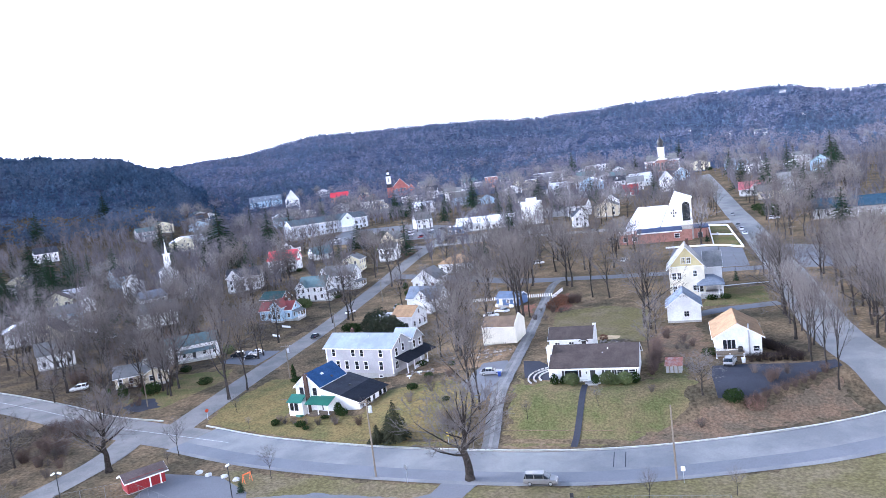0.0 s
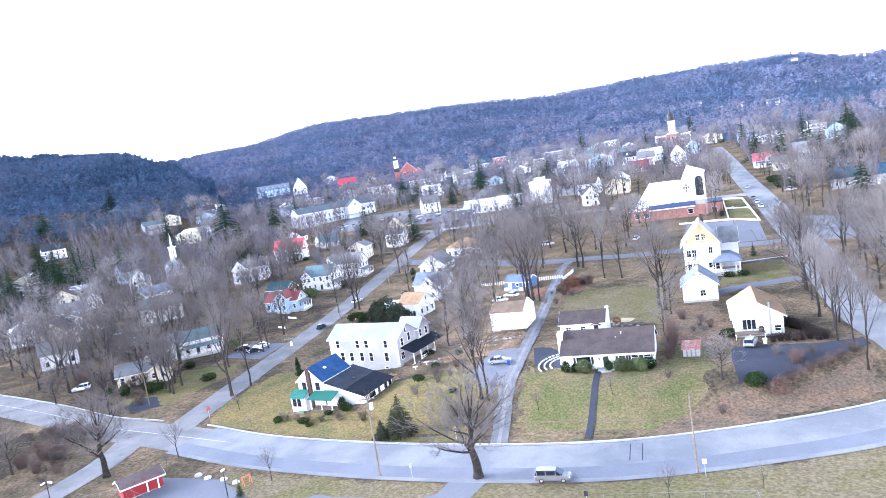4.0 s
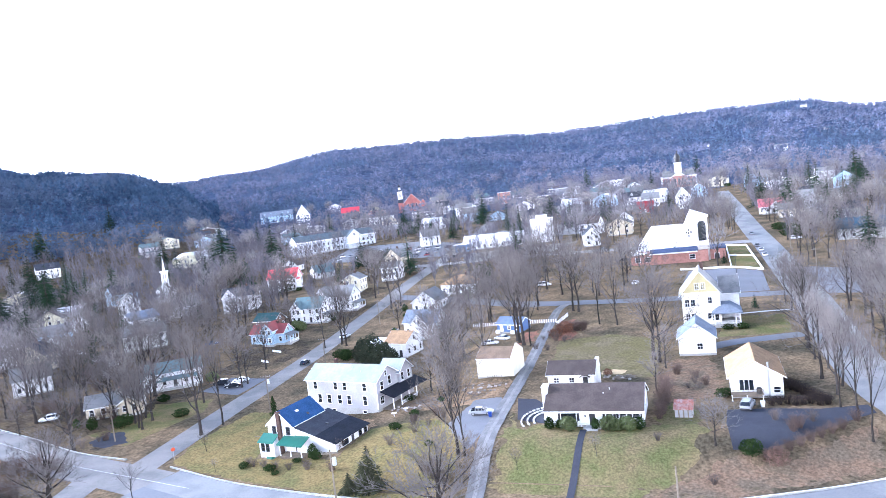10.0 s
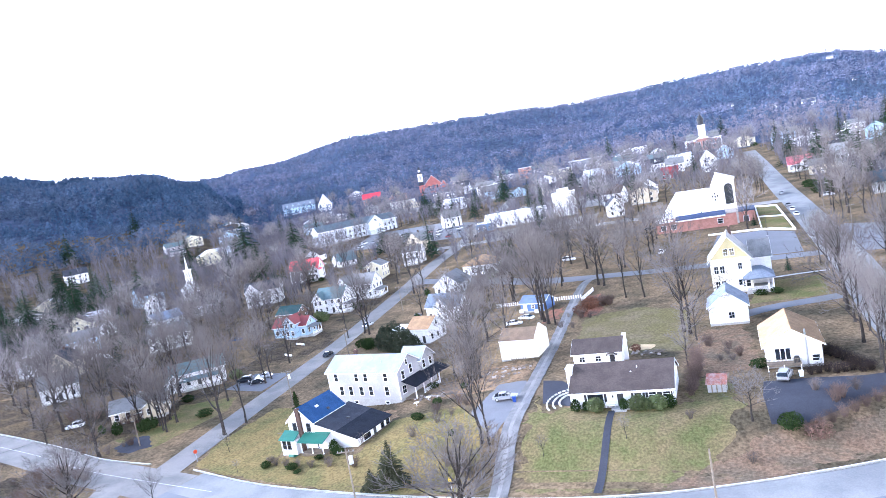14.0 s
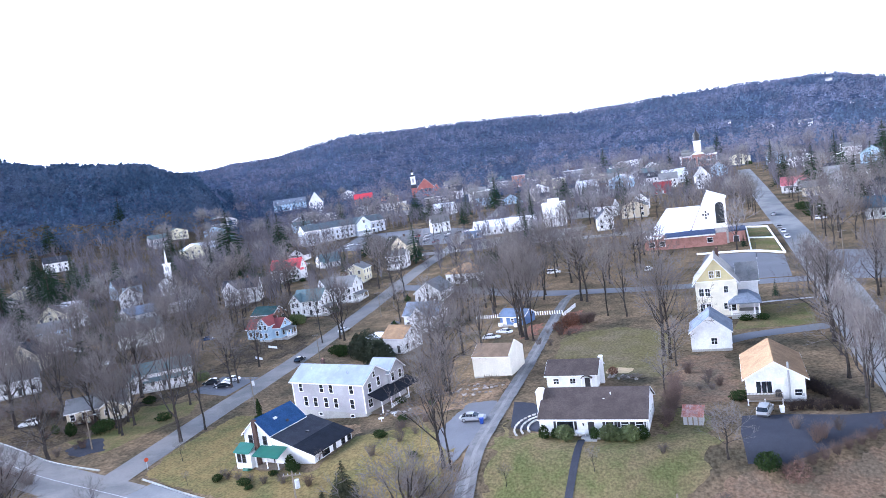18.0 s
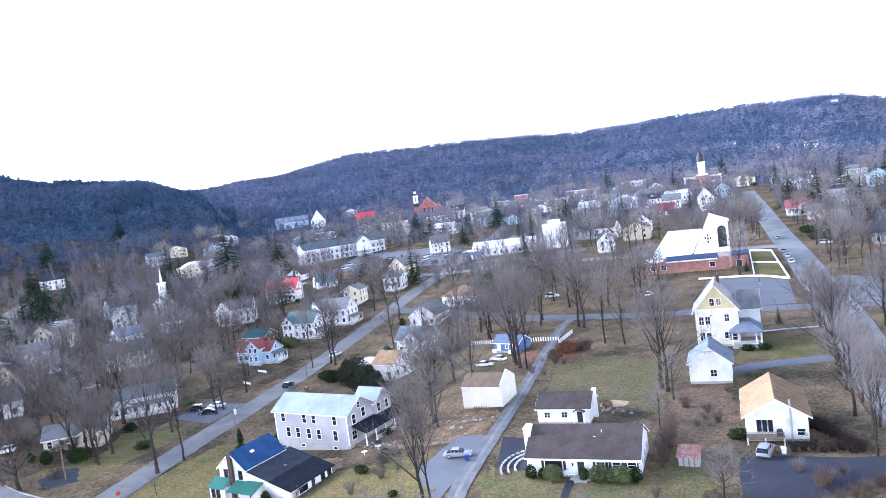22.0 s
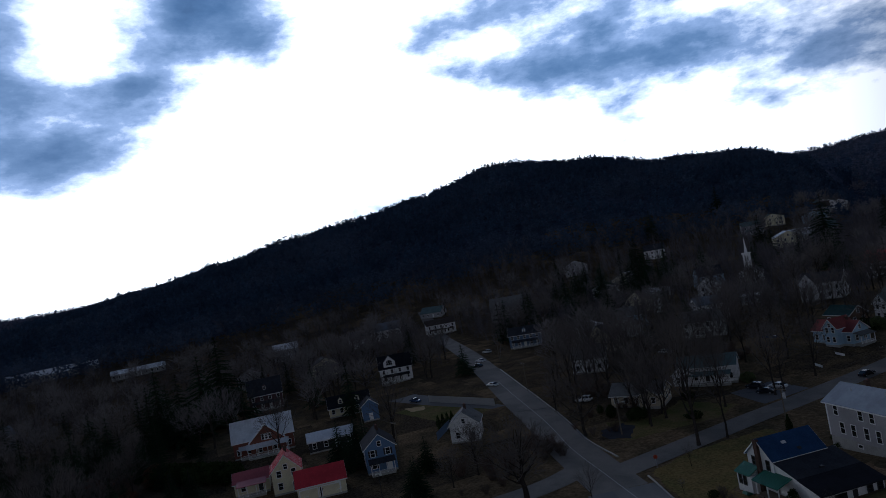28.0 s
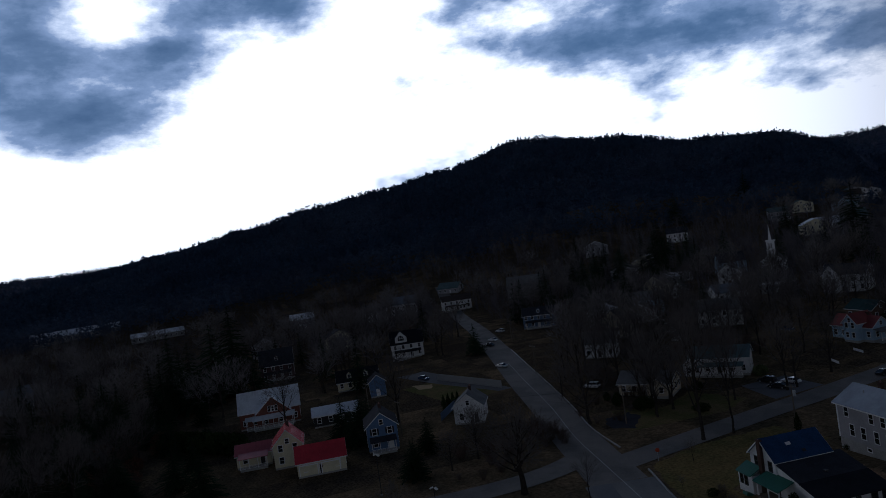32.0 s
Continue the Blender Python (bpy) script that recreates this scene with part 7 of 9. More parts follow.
for i in range(24):
    r0 = random.Random(i + 300)
    x, y = r0.uniform(-235, -165), r0.uniform(-150, -98)
    grow(PINE[i % 3], x, y, r0.uniform(11, 20), "dark green conifer in the shaded gardens", "conifer", widen=1.3)
for i in range(16):
    r0 = random.Random(i + 400)
    grow(PINE[i % 3], r0.uniform(-168, -122), r0.uniform(-130, -97), r0.uniform(6, 11), "dark green conifer in the shaded gardens", "conifer", widen=1.6)
for i in range(16):
    r0 = random.Random(i + 340)
    grow(MIDBARE[i % 4], r0.uniform(66, 116), r0.uniform(150, 330), r0.uniform(15, 21), BARE_LABEL)
for x, y, h in ((65, 30, 19), (66, 54, 18), (49, 57, 17), (65, 78, 19), (70, 96, 18), (82, 112, 17), (72, 70, 19), (76, 40, 18), (64, 14, 16), (-96, 44, 18), (-100, 62, 15), (-126, 64, 18), (-118, 72, 16), (-142, 74, 19)):
    grow(BARE[int(h) % 5], x, y, h * 1.1, BARE_LABEL, widen=0.95)


for x, y, h, k in ((47.8, 10.0, 18, 3), (49.6, 5.5, 19, 1), (50.4, 0.3, 20, 3)):
    grow(BARE[k], x, y, h, "slender pale leafless tree beside the street", widen=0.6)


for i, (x, y, h) in enumerate(((48.6, 17, 17), (50.2, 22, 15), (47.6, 27, 18), (49.8, 34, 16), (48.4, 41, 17), (50.0, 66, 17), (49.5, 75, 15), (49.6, 88, 17), (49.2, 98, 16), (63, 20, 19), (62.5, 26, 18), (64, 37, 20), (62.6, 46, 18), (63, 60, 19), (64.5, 68, 18), (63, 87, 19), (65, 100, 17),
                               (70, 22, 19), (74, 52, 20), (80, 66, 19), (72, 84, 18), (78, 94, 20), (86, 84, 19), (90, 104, 20), (63.5, 160, 18), (63, 175, 19), (64, 190, 18), (68, 182, 19), (74, 168, 18), (63, 262, 17), (62, 276, 18), (61.5, 290, 17), (43.5, 240, 16), (43, 254, 17), (42.5, 268, 17), (42, 282, 18), (40, 300, 18), (38, 318, 17))):
    grow(BARE[i % 5] if y < 110 else MIDBARE[i % 4], x, y, h, "leafless grey tree beside the church street", widen=0.85)


for x, y, h, k, wd in ((-107, -3.5, 17, 2, 1.25), (-130, 2, 11, 4, 1.2), (-137, 20, 13, 1, 1.1), (-128, 26, 14, 2, 1.2), (-147, 12, 12, 0, 1.2), (-133, 36, 15, 4, 1.1), (-124, 50, 16, 2, 1.0), (-150, 28, 14, 3, 1.1), (-158, 40, 15, 1, 1.1),
                       (-140, 64, 16, 2, 1.1), (-152, 76, 17, 4, 1.0), (-134, 78, 16, 1, 1.0), (-160, 90, 17, 0, 1.0), (-146, 96, 16, 2, 1.0), (-172, 56, 15, 4, 1.1), (-182, 40, 15, 2, 1.1), (-195, 52, 16, 0, 1.1), (-142, 120, 17, 1, 1.0), (-152, 126, 16, 3, 1.0), (-146, 150, 17, 2, 1.0)):
    grow(BARE[k], x, y, h, "leafless dark-limbed tree in the gardens", widen=wd)


for i in range(36):
    r0 = random.Random(i + 1400)
    grow(PINE[i % 3], r0.uniform(-205, -118), r0.uniform(-140, -88), r0.uniform(6, 13), "dark green conifer in the wooded hollow", "conifer", widen=1.7)


for i in range(30):
    r0 = random.Random(i + 1600)
    x, y = r0.uniform(-62, 4), r0.uniform(96, 205)
    if clear_of_roads(x, y) and not (-4 < x < 46 and 158 < y < 215) and not any(math.hypot(x - a, y - b) < 9 for a, b in ((-60, 92), (-66, 149), (-71, 125))):
        grow(MIDBARE[i % 4], x, y, r0.uniform(14, 20), "leafless pale-twigged tree behind the lane", widen=1.1)


def evergreen_tree(x, y, r, h, seed):
    t = thing("evergreen_tree", at_ground(x, y, seed * 50), "broad dark green evergreen tree behind the farmhouse", "tree")
    part("trunk", rod("trunk", BARK, (0, 0, -0.5), (0, 0, h * 0.6), 0.3, 0.15, 8), t)
    part("crown", leafy_mesh("crown", seed, r, r, h / 1.95, 2600, 0.26, mat("grey_green_needles", (0.046, 0.054, 0.036), rough=0.95, vary=0.45, scale=0.9, fine=6.0, bump=0.0), egg=0.3), t)


def juniper(x, y, r, h, seed):
    t = thing("juniper", at_ground(x, y, seed * 50), "ragged olive-brown juniper on the dry lawn", "tree")
    trunk, crown = conifer_meshes(seed, h, r, 0.16, 22)
    crown.materials[0] = mat("juniper_needles", (0.052, 0.054, 0.032), rough=0.95, vary=0.45, scale=1.2, fine=7.0, bump=0.0)
    part("trunk", trunk, t)
    part("crown", crown, t)


juniper(-26.6, -17.2, 3.1, 7.6, 61)
juniper(-29.8, -18.6, 1.9, 3.4, 62)
juniper(-28.2, -16.6, 2.0, 4.6, 63)
for x, y, r, h, sd in ((-63, 62, 4.5, 9.5, 21), (-57, 56, 4.0, 8.5, 22), (-68, 66, 3.6, 7.5, 23), (-52, 50, 3.2, 7.5, 24), (-60, 168, 5, 8, 25), (-130, 226, 7, 11, 26), (-141, 228, 7, 12, 27)):
    evergreen_tree(x, y, r, h, sd)


def shrub(x, y, me, label, s=1.0, name="shrub", part_name="foliage"):
    t = thing(name, at_ground(x, y, (x * 37 + y * 11) % 360) @ Matrix.Diagonal((s, s, s, 1)), label, "shrub")
    part(part_name, me, t)


YEW = leafy_mesh("foliage", 3, 0.75, 0.75, 0.95, 900, 0.10, SHRUB, egg=0.35)
RHO = leafy_mesh("foliage", 4, 1.35, 1.2, 1.05, 1500, 0.14, RHODO)
LOWBUSH = leafy_mesh("foliage", 6, 1.6, 1.3, 0.8, 1000, 0.13, SHRUB)
TANLEAF = leafy_mesh("foliage", 12, 1.8, 1.6, 1.2, 700, 0.11, mat("tan_leaves", (0.20, 0.120, 0.092), rough=0.95, vary=0.4, scale=1.2, fine=8.0, bump=0.0))
RUST = leafy_mesh("foliage", 8, 1.8, 1.6, 1.1, 1100, 0.12, RUSTSHRUB)
ARBOR = leafy_mesh("foliage", 9, 0.6, 0.6, 1.9, 900, 0.12, SHRUB, egg=0.7)
DARKHEDGE = bare_shrub_mesh(11, 1.6, 2.2, 85, mat("dark_twigs", (0.044, 0.034, 0.031), rough=0.95, rand=0.25))
BARESHRUB = bare_shrub_mesh(3, 1.3, 2.0, 50, mat("shrub_twigs", (0.120, 0.098, 0.086), rough=0.95, rand=0.25))
HEDGE = bare_shrub_mesh(5, 1.6, 2.6, 75, mat("red_twigs", (0.125, 0.090, 0.076), rough=0.95, rand=0.2))
for x in (0.9, 16.3):
    shrub(x, -0.6, YEW, "clipped dark green egg-shaped shrub at the wall", 1.25)
for x, s in ((4.3, 1.2), (11.2, 1.25), (12.7, 0.95), (14.3, 1.2)):
    shrub(x, -0.9, RHO, "rounded olive-green rhododendron under the windows", s, "rhododendron")
shrub(2.5, -0.3, YEW, "clipped dark green shrub at the wall", 0.9)
shrub(8.9, -0.6, YEW, "clipped dark green shrub beside the steps", 1.1)
for x, y, me, lb, s in ((-50, -11.5, LOWBUSH, "low dark juniper on the dry lawn", 0.8), (-57, -10, LOWBUSH, "low dark juniper on the dry lawn", 0.75), (-44, -6, YEW, "dark evergreen shrub by the porch", 1.3), (-42.5, -7.4, LOWBUSH, "dark shrub at the house corner", 1.0),
                        (-31, 4, LOWBUSH, "low yellowish shrub on the lawn", 0.9), (33, -5, LOWBUSH, "dark green shrub in leaf litter", 1.4), (36.4, -6.6, TANLEAF, "dry tan-leaved shrub on the bank", 1.15),
                        (-9, 74, RUST, "russet shrub beside the lane", 1.5), (-11, 69, RUST, "russet shrub beside the lane", 1.2), (-71, 22, ARBOR, "dark upright evergreen beside the street", 1.2), (-69, 20, LOWBUSH, "dark shrub beside the pole", 1.0),
                        (30, 16.5, LOWBUSH, "dark shrub by the deck", 1.1), 
                        (36.5, 70, LOWBUSH, "clipped hedge shrub below the porch", 1.0), (33, 69.5, LOWBUSH, "clipped hedge shrub below the porch", 1.0), (-76, 70, LOWBUSH, "dark hedge along the garden", 2.0), (-79, 72, LOWBUSH, "dark hedge along the garden", 1.8),
                        (-75, 118, LOWBUSH, "dark hedge beside the street", 1.6), (-56, 160, LOWBUSH, "dark shrub behind the house", 2.2), (65.6, 222, LOWBUSH, "dark round shrub by the street", 2.9), (68.5, 224, LOWBUSH, "dark round shrub by the street", 2.6), (63, 243, LOWBUSH, "dark round shrub by the street", 2.4), (69, 250, LOWBUSH, "dark round shrub by the street", 2.2), (73, 240, LOWBUSH, "dark round shrub by the street", 2.4), (-97, 20, LOWBUSH, "dark shrub beside the bungalow", 1.3),
                        (-112, 31, LOWBUSH, "dark shrub beside the white house", 1.3), (-122, 96, LOWBUSH, "dark hedge beside the porch", 1.3)):
    shrub(x, y, me, lb, s)
for i in range(52):
    r0 = random.Random(i + 700)
    hx, hy, _ = TOWN[(i * 5) % len(TOWN)] if i % 2 else r0.choice(((-71, 125, 0), (-66, 149, 0), (-60, 92, 0), (-117, 89, 0), (-117, 117, 0), (-113, 133, 0), (-167, 179, 0), (-165, 141, 0), (-121, 164, 0), (-116, 18, 0), (-118, 43, 0)))
    a = r0.uniform(0, 2 * math.pi)
    shrub(hx + 10.5 * math.cos(a), hy + 9.5 * math.sin(a), (LOWBUSH, YEW, RHO)[i % 3], "dark evergreen shrub beside a house wall", r0.uniform(1.1, 2.0))
for i in range(9):
    shrub(-168 + 2.2 * i, -97 + 1.9 * i, LOWBUSH, "tall dark hedge shrub beside the garden", 3.2)
for i in range(8):
    shrub(37.5 + 1.25 * i, 11.4 + 0.5 * (i % 3), DARKHEDGE, "dense dark brown leafless hedge along the driveway", 0.8, "bare_shrub", "stem_clump")
    shrub(41.0 + 0.75 * i, 21.5 - 1.25 * i, DARKHEDGE, "dense dark brown leafless hedge beside the house", 1.05 - 0.05 * i, "bare_shrub", "stem_clump")
    shrub(35.2 + 1.65 * i, -5.6 + 1.15 * i, HEDGE, "purplish-brown leafless shrub below the driveway", 0.75, "bare_shrub", "stem_clump")
for i in range(14):
    r0 = random.Random(i + 40)
    grow(BARE[i % 5], r0.uniform(-225, -160), r0.uniform(-150, -100), r0.uniform(12, 18), BARE_LABEL)
for i in range(22):
    r0 = random.Random(i + 860)
    grow(PINE[i % 3], r0.uniform(-345, -262), r0.uniform(78, 190), r0.uniform(17, 25), "tall dark conifer at the foot of the hill", "conifer", widen=1.45)
for x, y, h in ((-238, 182, 20), (-187, 95, 14), (-128, 406, 24), (64, 342, 21), (86, 256, 21), (-412, 256, 25)):
    grow(PINE[2], x, y, h, "broad dark conifer among the houses", "conifer", widen=1.25)
for x, y, h in ((-300, 250, 24), (-280, 238, 22), (-212, 205, 20), (-195, 190, 17), (-250, 330, 22), (-110, 345, 20), (-95, 352, 19), (-140, 372, 18), (-60, 310, 17), (-48, 330, 18), (12, 330, 19), (-70, 380, 20), (-30, 360, 18), (100, 300, 22), (112, 330, 24), (96, 385, 25), (128, 420, 26), (120, 360, 23), (64, 440, 22), (-8, 520, 22), (-80, 640, 24), (30, 640, 24),
                (-189, 390, 17), (-180, 384, 15), (-170, 376, 18), (-163, 384, 14), (-126, 324, 15), (-200, 420, 20), (-270, 420, 22), (-330, 400, 22), (-420, 330, 24), (-380, 150, 22), (-330, 200, 22), (-285, 190, 20), (-180, 130, 14), (-205, 150, 15), (-348, 179, 22), (-252, 103, 17), (-358, 199, 23), (-286, 141, 18), (-140, 190, 13)):
    if clear_of_roads(x, y):
        grow(PINE[int(h) % 3], x, y, h, "dark green conifer among the houses", "conifer", widen=1.3)
for i in range(26):
    r0 = random.Random(i + 910)
    grow(MIDBARE[i % 4], r0.uniform(-215, -138), r0.uniform(-132, -104), r0.uniform(9, 14), "leafless dark tree in the wooded hollow", widen=1.1)
for i in range(34):
    r0 = random.Random(i + 960)
    shrub(r0.uniform(-190, -136), r0.uniform(-124, -100), (HEDGE, BARESHRUB, RUST)[i % 3], "brown thicket in the wooded hollow", r0.uniform(1.3, 2.2), "bare_shrub", "stem_clump")
for i in range(16):
    r0 = random.Random(i + 80)
    shrub(-106 + r0.gauss(0, 6), -16.5 + r0.gauss(0, 3), (HEDGE, BARESHRUB)[i % 2], "leafless brown thicket beside the road", r0.uniform(0.8, 1.5), "bare_shrub", "stem_clump")
for i in range(44):
    r0 = random.Random(i + 1120)
    bx, by, sx, sy = ((-128, 20, 14, 9), (-150, 44, 16, 14), (-138, 66, 12, 9), (-101, -30, 7, 5))[i % 4]
    shrub(bx + r0.gauss(0, sx * 0.6), by + r0.gauss(0, sy * 0.6), (HEDGE, BARESHRUB, HEDGE)[i % 3], "leafless brown thicket between the gardens", r0.uniform(0.9, 1.8), "bare_shrub", "stem_clump")
for i in range(10):
    r0 = random.Random(i + 120)
    shrub(-7.6 + r0.gauss(0, 2.5), 76 + r0.gauss(0, 1.6), HEDGE, "leafless reddish shrub beside the lane", r0.uniform(0.8, 1.3), "bare_shrub", "stem_clump")
for i in range(4):
    shrub(-146 - i * 0.4, -26 + i * 1.5, ARBOR, "dark columnar evergreen in a garden row", 1.2, "arborvitae")
for x, y, sc in ((-62, 24, 0.8), (-58.5, 21, 0.7), (-66, 17, 0.9), (-64, 27, 1.0), (-60, 29, 0.8), (-46, -8.5, 0.6), (-48, -13, 0.5), (-20, -6, 0.6), (-30, 12, 0.8), (-36, 24, 0.9), (-27, 20, 0.7)):
    shrub(x, y, LOWBUSH, "small dark evergreen shrub in the farmhouse garden", sc)
for x, y, sc in ((19.1, 4.5, 0.8), (19.5, 7.0, 1.0), (19.2, 9.5, 1.1), (19.8, 12, 1.1), (19.2, 14.5, 1.2), (19.9, 16.5, 1.3), (19.6, 20, 1.2), (19.2, 24, 1.2)):
    shrub(x, y, HEDGE, "tall dark leafless thicket beside the house", sc, "bare_shrub", "stem_clump")
for x, y, sc in ((-16.0, -13.9, 2.2), (-14.2, -15.2, 1.9), (-18.0, -13.0, 1.7)):
    shrub(x, y, BARESHRUB, "tall pale grey leafless shrub beside the lane", sc, "bare_shrub", "stem_clump")
for x, y in ((-57, -8.2), (-55, -9.4), (-52.5, -9.8), (-49.5, -10.4), (-46, -11.2), (-43, -10)):
    shrub(x, y, BARESHRUB, "leafless brown shrub before the porch", 0.75, "bare_shrub", "stem_clump")
shrub(7.2, 32.5, RUST, "red-leaved shrub behind the cottage", 0.7)
for i in range(46):
    r = random.Random(500 + i)
    x, y = r.choice(((-64, 18, 9, 14), (-40, -12, 14, 5), (-28, 4, 8, 12), (44, 6, 6, 8), (-12, 60, 5, 14), (-110, -2, 14, 8), (-120, 12, 14, 10), (22, 26, 4, 14), (-95, -36, 12, 8), (30, -9, 12, 4)))[:2], None
    bx, by = x
    shrub(bx + r.gauss(0, 4), by + r.gauss(0, 4.5), HEDGE if i % 3 == 0 else BARESHRUB, "leafless brown shrub of many stems", r.uniform(0.6, 1.1), "bare_shrub", "stem_clump")


# trees in the town, each a thing of its own
BUILT = [(o.matrix_basis.translation.x, o.matrix_basis.translation.y) for o in scene.objects if o.parent is None and o.get("category") in ("house", "garage", "barn", "shed", "cottage", "carport", "outbuilding")]


def town_trees():
    r = random.Random(77)
    n = 0
    while n < 215:
        az = r.uniform(-24, 112) if n % 3 else r.uniform(35, 85)
        d = 140 + 230 * r.random() ** 0.8
        x, y = VIEW[0] - math.sin(radians(az)) * d, VIEW[1] + math.cos(radians(az)) * d
        if (-95 < x < 48 and y < 100) or (-222 < x < -100 and -92 < y < -4 and n % 9) or not clear_of_roads(x, y) or any(math.hypot(x - a, y - b) < 8 for a, b in BUILT) or (-4 < x < 46 and 115 < y < 215) or (-205 < x < -105 and 225 < y < 335):
            continue
        if x > -125 and x < -60 and 60 < y < 140 and r.random() < 0.7:
            continue
        n += 1
        if d > 230 and r.random() < (0.25 if az > 50 else 0.08):
            grow(LOWPINE[0] if d > 330 else PINE[n % 3], x, y, r.uniform(12, 20), "dark green conifer among the houses", "conifer", widen=1.2)
        else:
            grow(MIDBARE[n % 4] if n % 5 or d > 230 else BARE[n % 5], x, y, r.uniform(14, 22), "leafless grey-brown tree among the houses", "bare_tree", widen=r.uniform(0.9, 1.2))


town_trees()


def joined_trees():
    """The many trees further off, joined: copies of the mid-distance forms."""
    r = random.Random(123)
    src = []
    for tr, cr in MIDBARE:
        for me in (tr, cr):
            co = np.empty(len(me.vertices) * 3)
            me.vertices.foreach_get("co", co)
            src.append((co.reshape(-1, 3), [tuple(p.vertices) for p in me.polygons]))
    out = {0: ([], []), 1: ([], [])}
    base = {0: 0, 1: 0}
    spots = []
    for hx, hy, yaw in TOWN:
        dx, dy = VIEW[0] - hx, VIEW[1] - hy
        d = math.hypot(dx, dy)
        for i in range(3 if d > 260 else 1):
            q, s = r.uniform(9, 17), r.uniform(-11, 11)
            spots.append((hx + dx / d * q - dy / d * s, hy + dy / d * q + dx / d * s))
    n = 0
    while n < 300 + len(spots):
        az = r.uniform(-26, 114) if n % 2 else r.uniform(58, 114)
        d = 230 + 460 * r.random() ** 0.9
        if az > 38 and d > 500:
            continue
        x, y = VIEW[0] - math.sin(radians(az)) * d, VIEW[1] + math.cos(radians(az)) * d
        if n < len(spots):
            x, y = spots[n]
            if not clear_of_roads(x, y) or on_open_lawn(x, y) or any(math.hypot(x - a, y - b) < 6 for a, b in BUILT):
                n += 1
                continue
        elif not clear_of_roads(x, y) or on_open_lawn(x, y) or any(math.hypot(x - a, y - b) < 10 for a, b in BUILT) or (-205 < x < -105 and 240 < y < 335):
            continue
        n += 1
        k, yaw, h = n % 4, r.uniform(0, 6.28), r.uniform(14, 21)
        s = h / src[2 * k + 1][0][:, 2].max()
        c, sn = math.cos(yaw) * s * 1.1, math.sin(yaw) * s * 1.1
        for j in (0, 1):
            co, fs = src[2 * k + j]
            q = np.stack([co[:, 0] * c - co[:, 1] * sn + x, co[:, 0] * sn + co[:, 1] * c + y, co[:, 2] * s + land(x, y)], 1)
            out[j][0].append(q)
            out[j][1].extend(tuple(i + base[j] for i in f) for f in fs)
            base[j] += len(co)
    for j, (nm, m) in enumerate((("bare_tree_trunks", BARK), ("bare_tree_crowns", mat("grey_twigs", (0.235, 0.215, 0.215), rough=0.95, vary=0.25, scale=0.05, fine=0.6, bump=0.0)))):
        thing(nm, Matrix(), "leafless grey-brown trees standing across the town", "trees", kind="stuff", me=mesh_of(nm, np.concatenate(out[j][0]).tolist(), out[j][1], m))


joined_trees()


# ---- far woods ----
def near_built(x, y):
    return any(abs(x - a) < 14 and abs(y - b) < 14 for a, b in BUILT) or (-205 < x < -105 and 225 < y < 335)


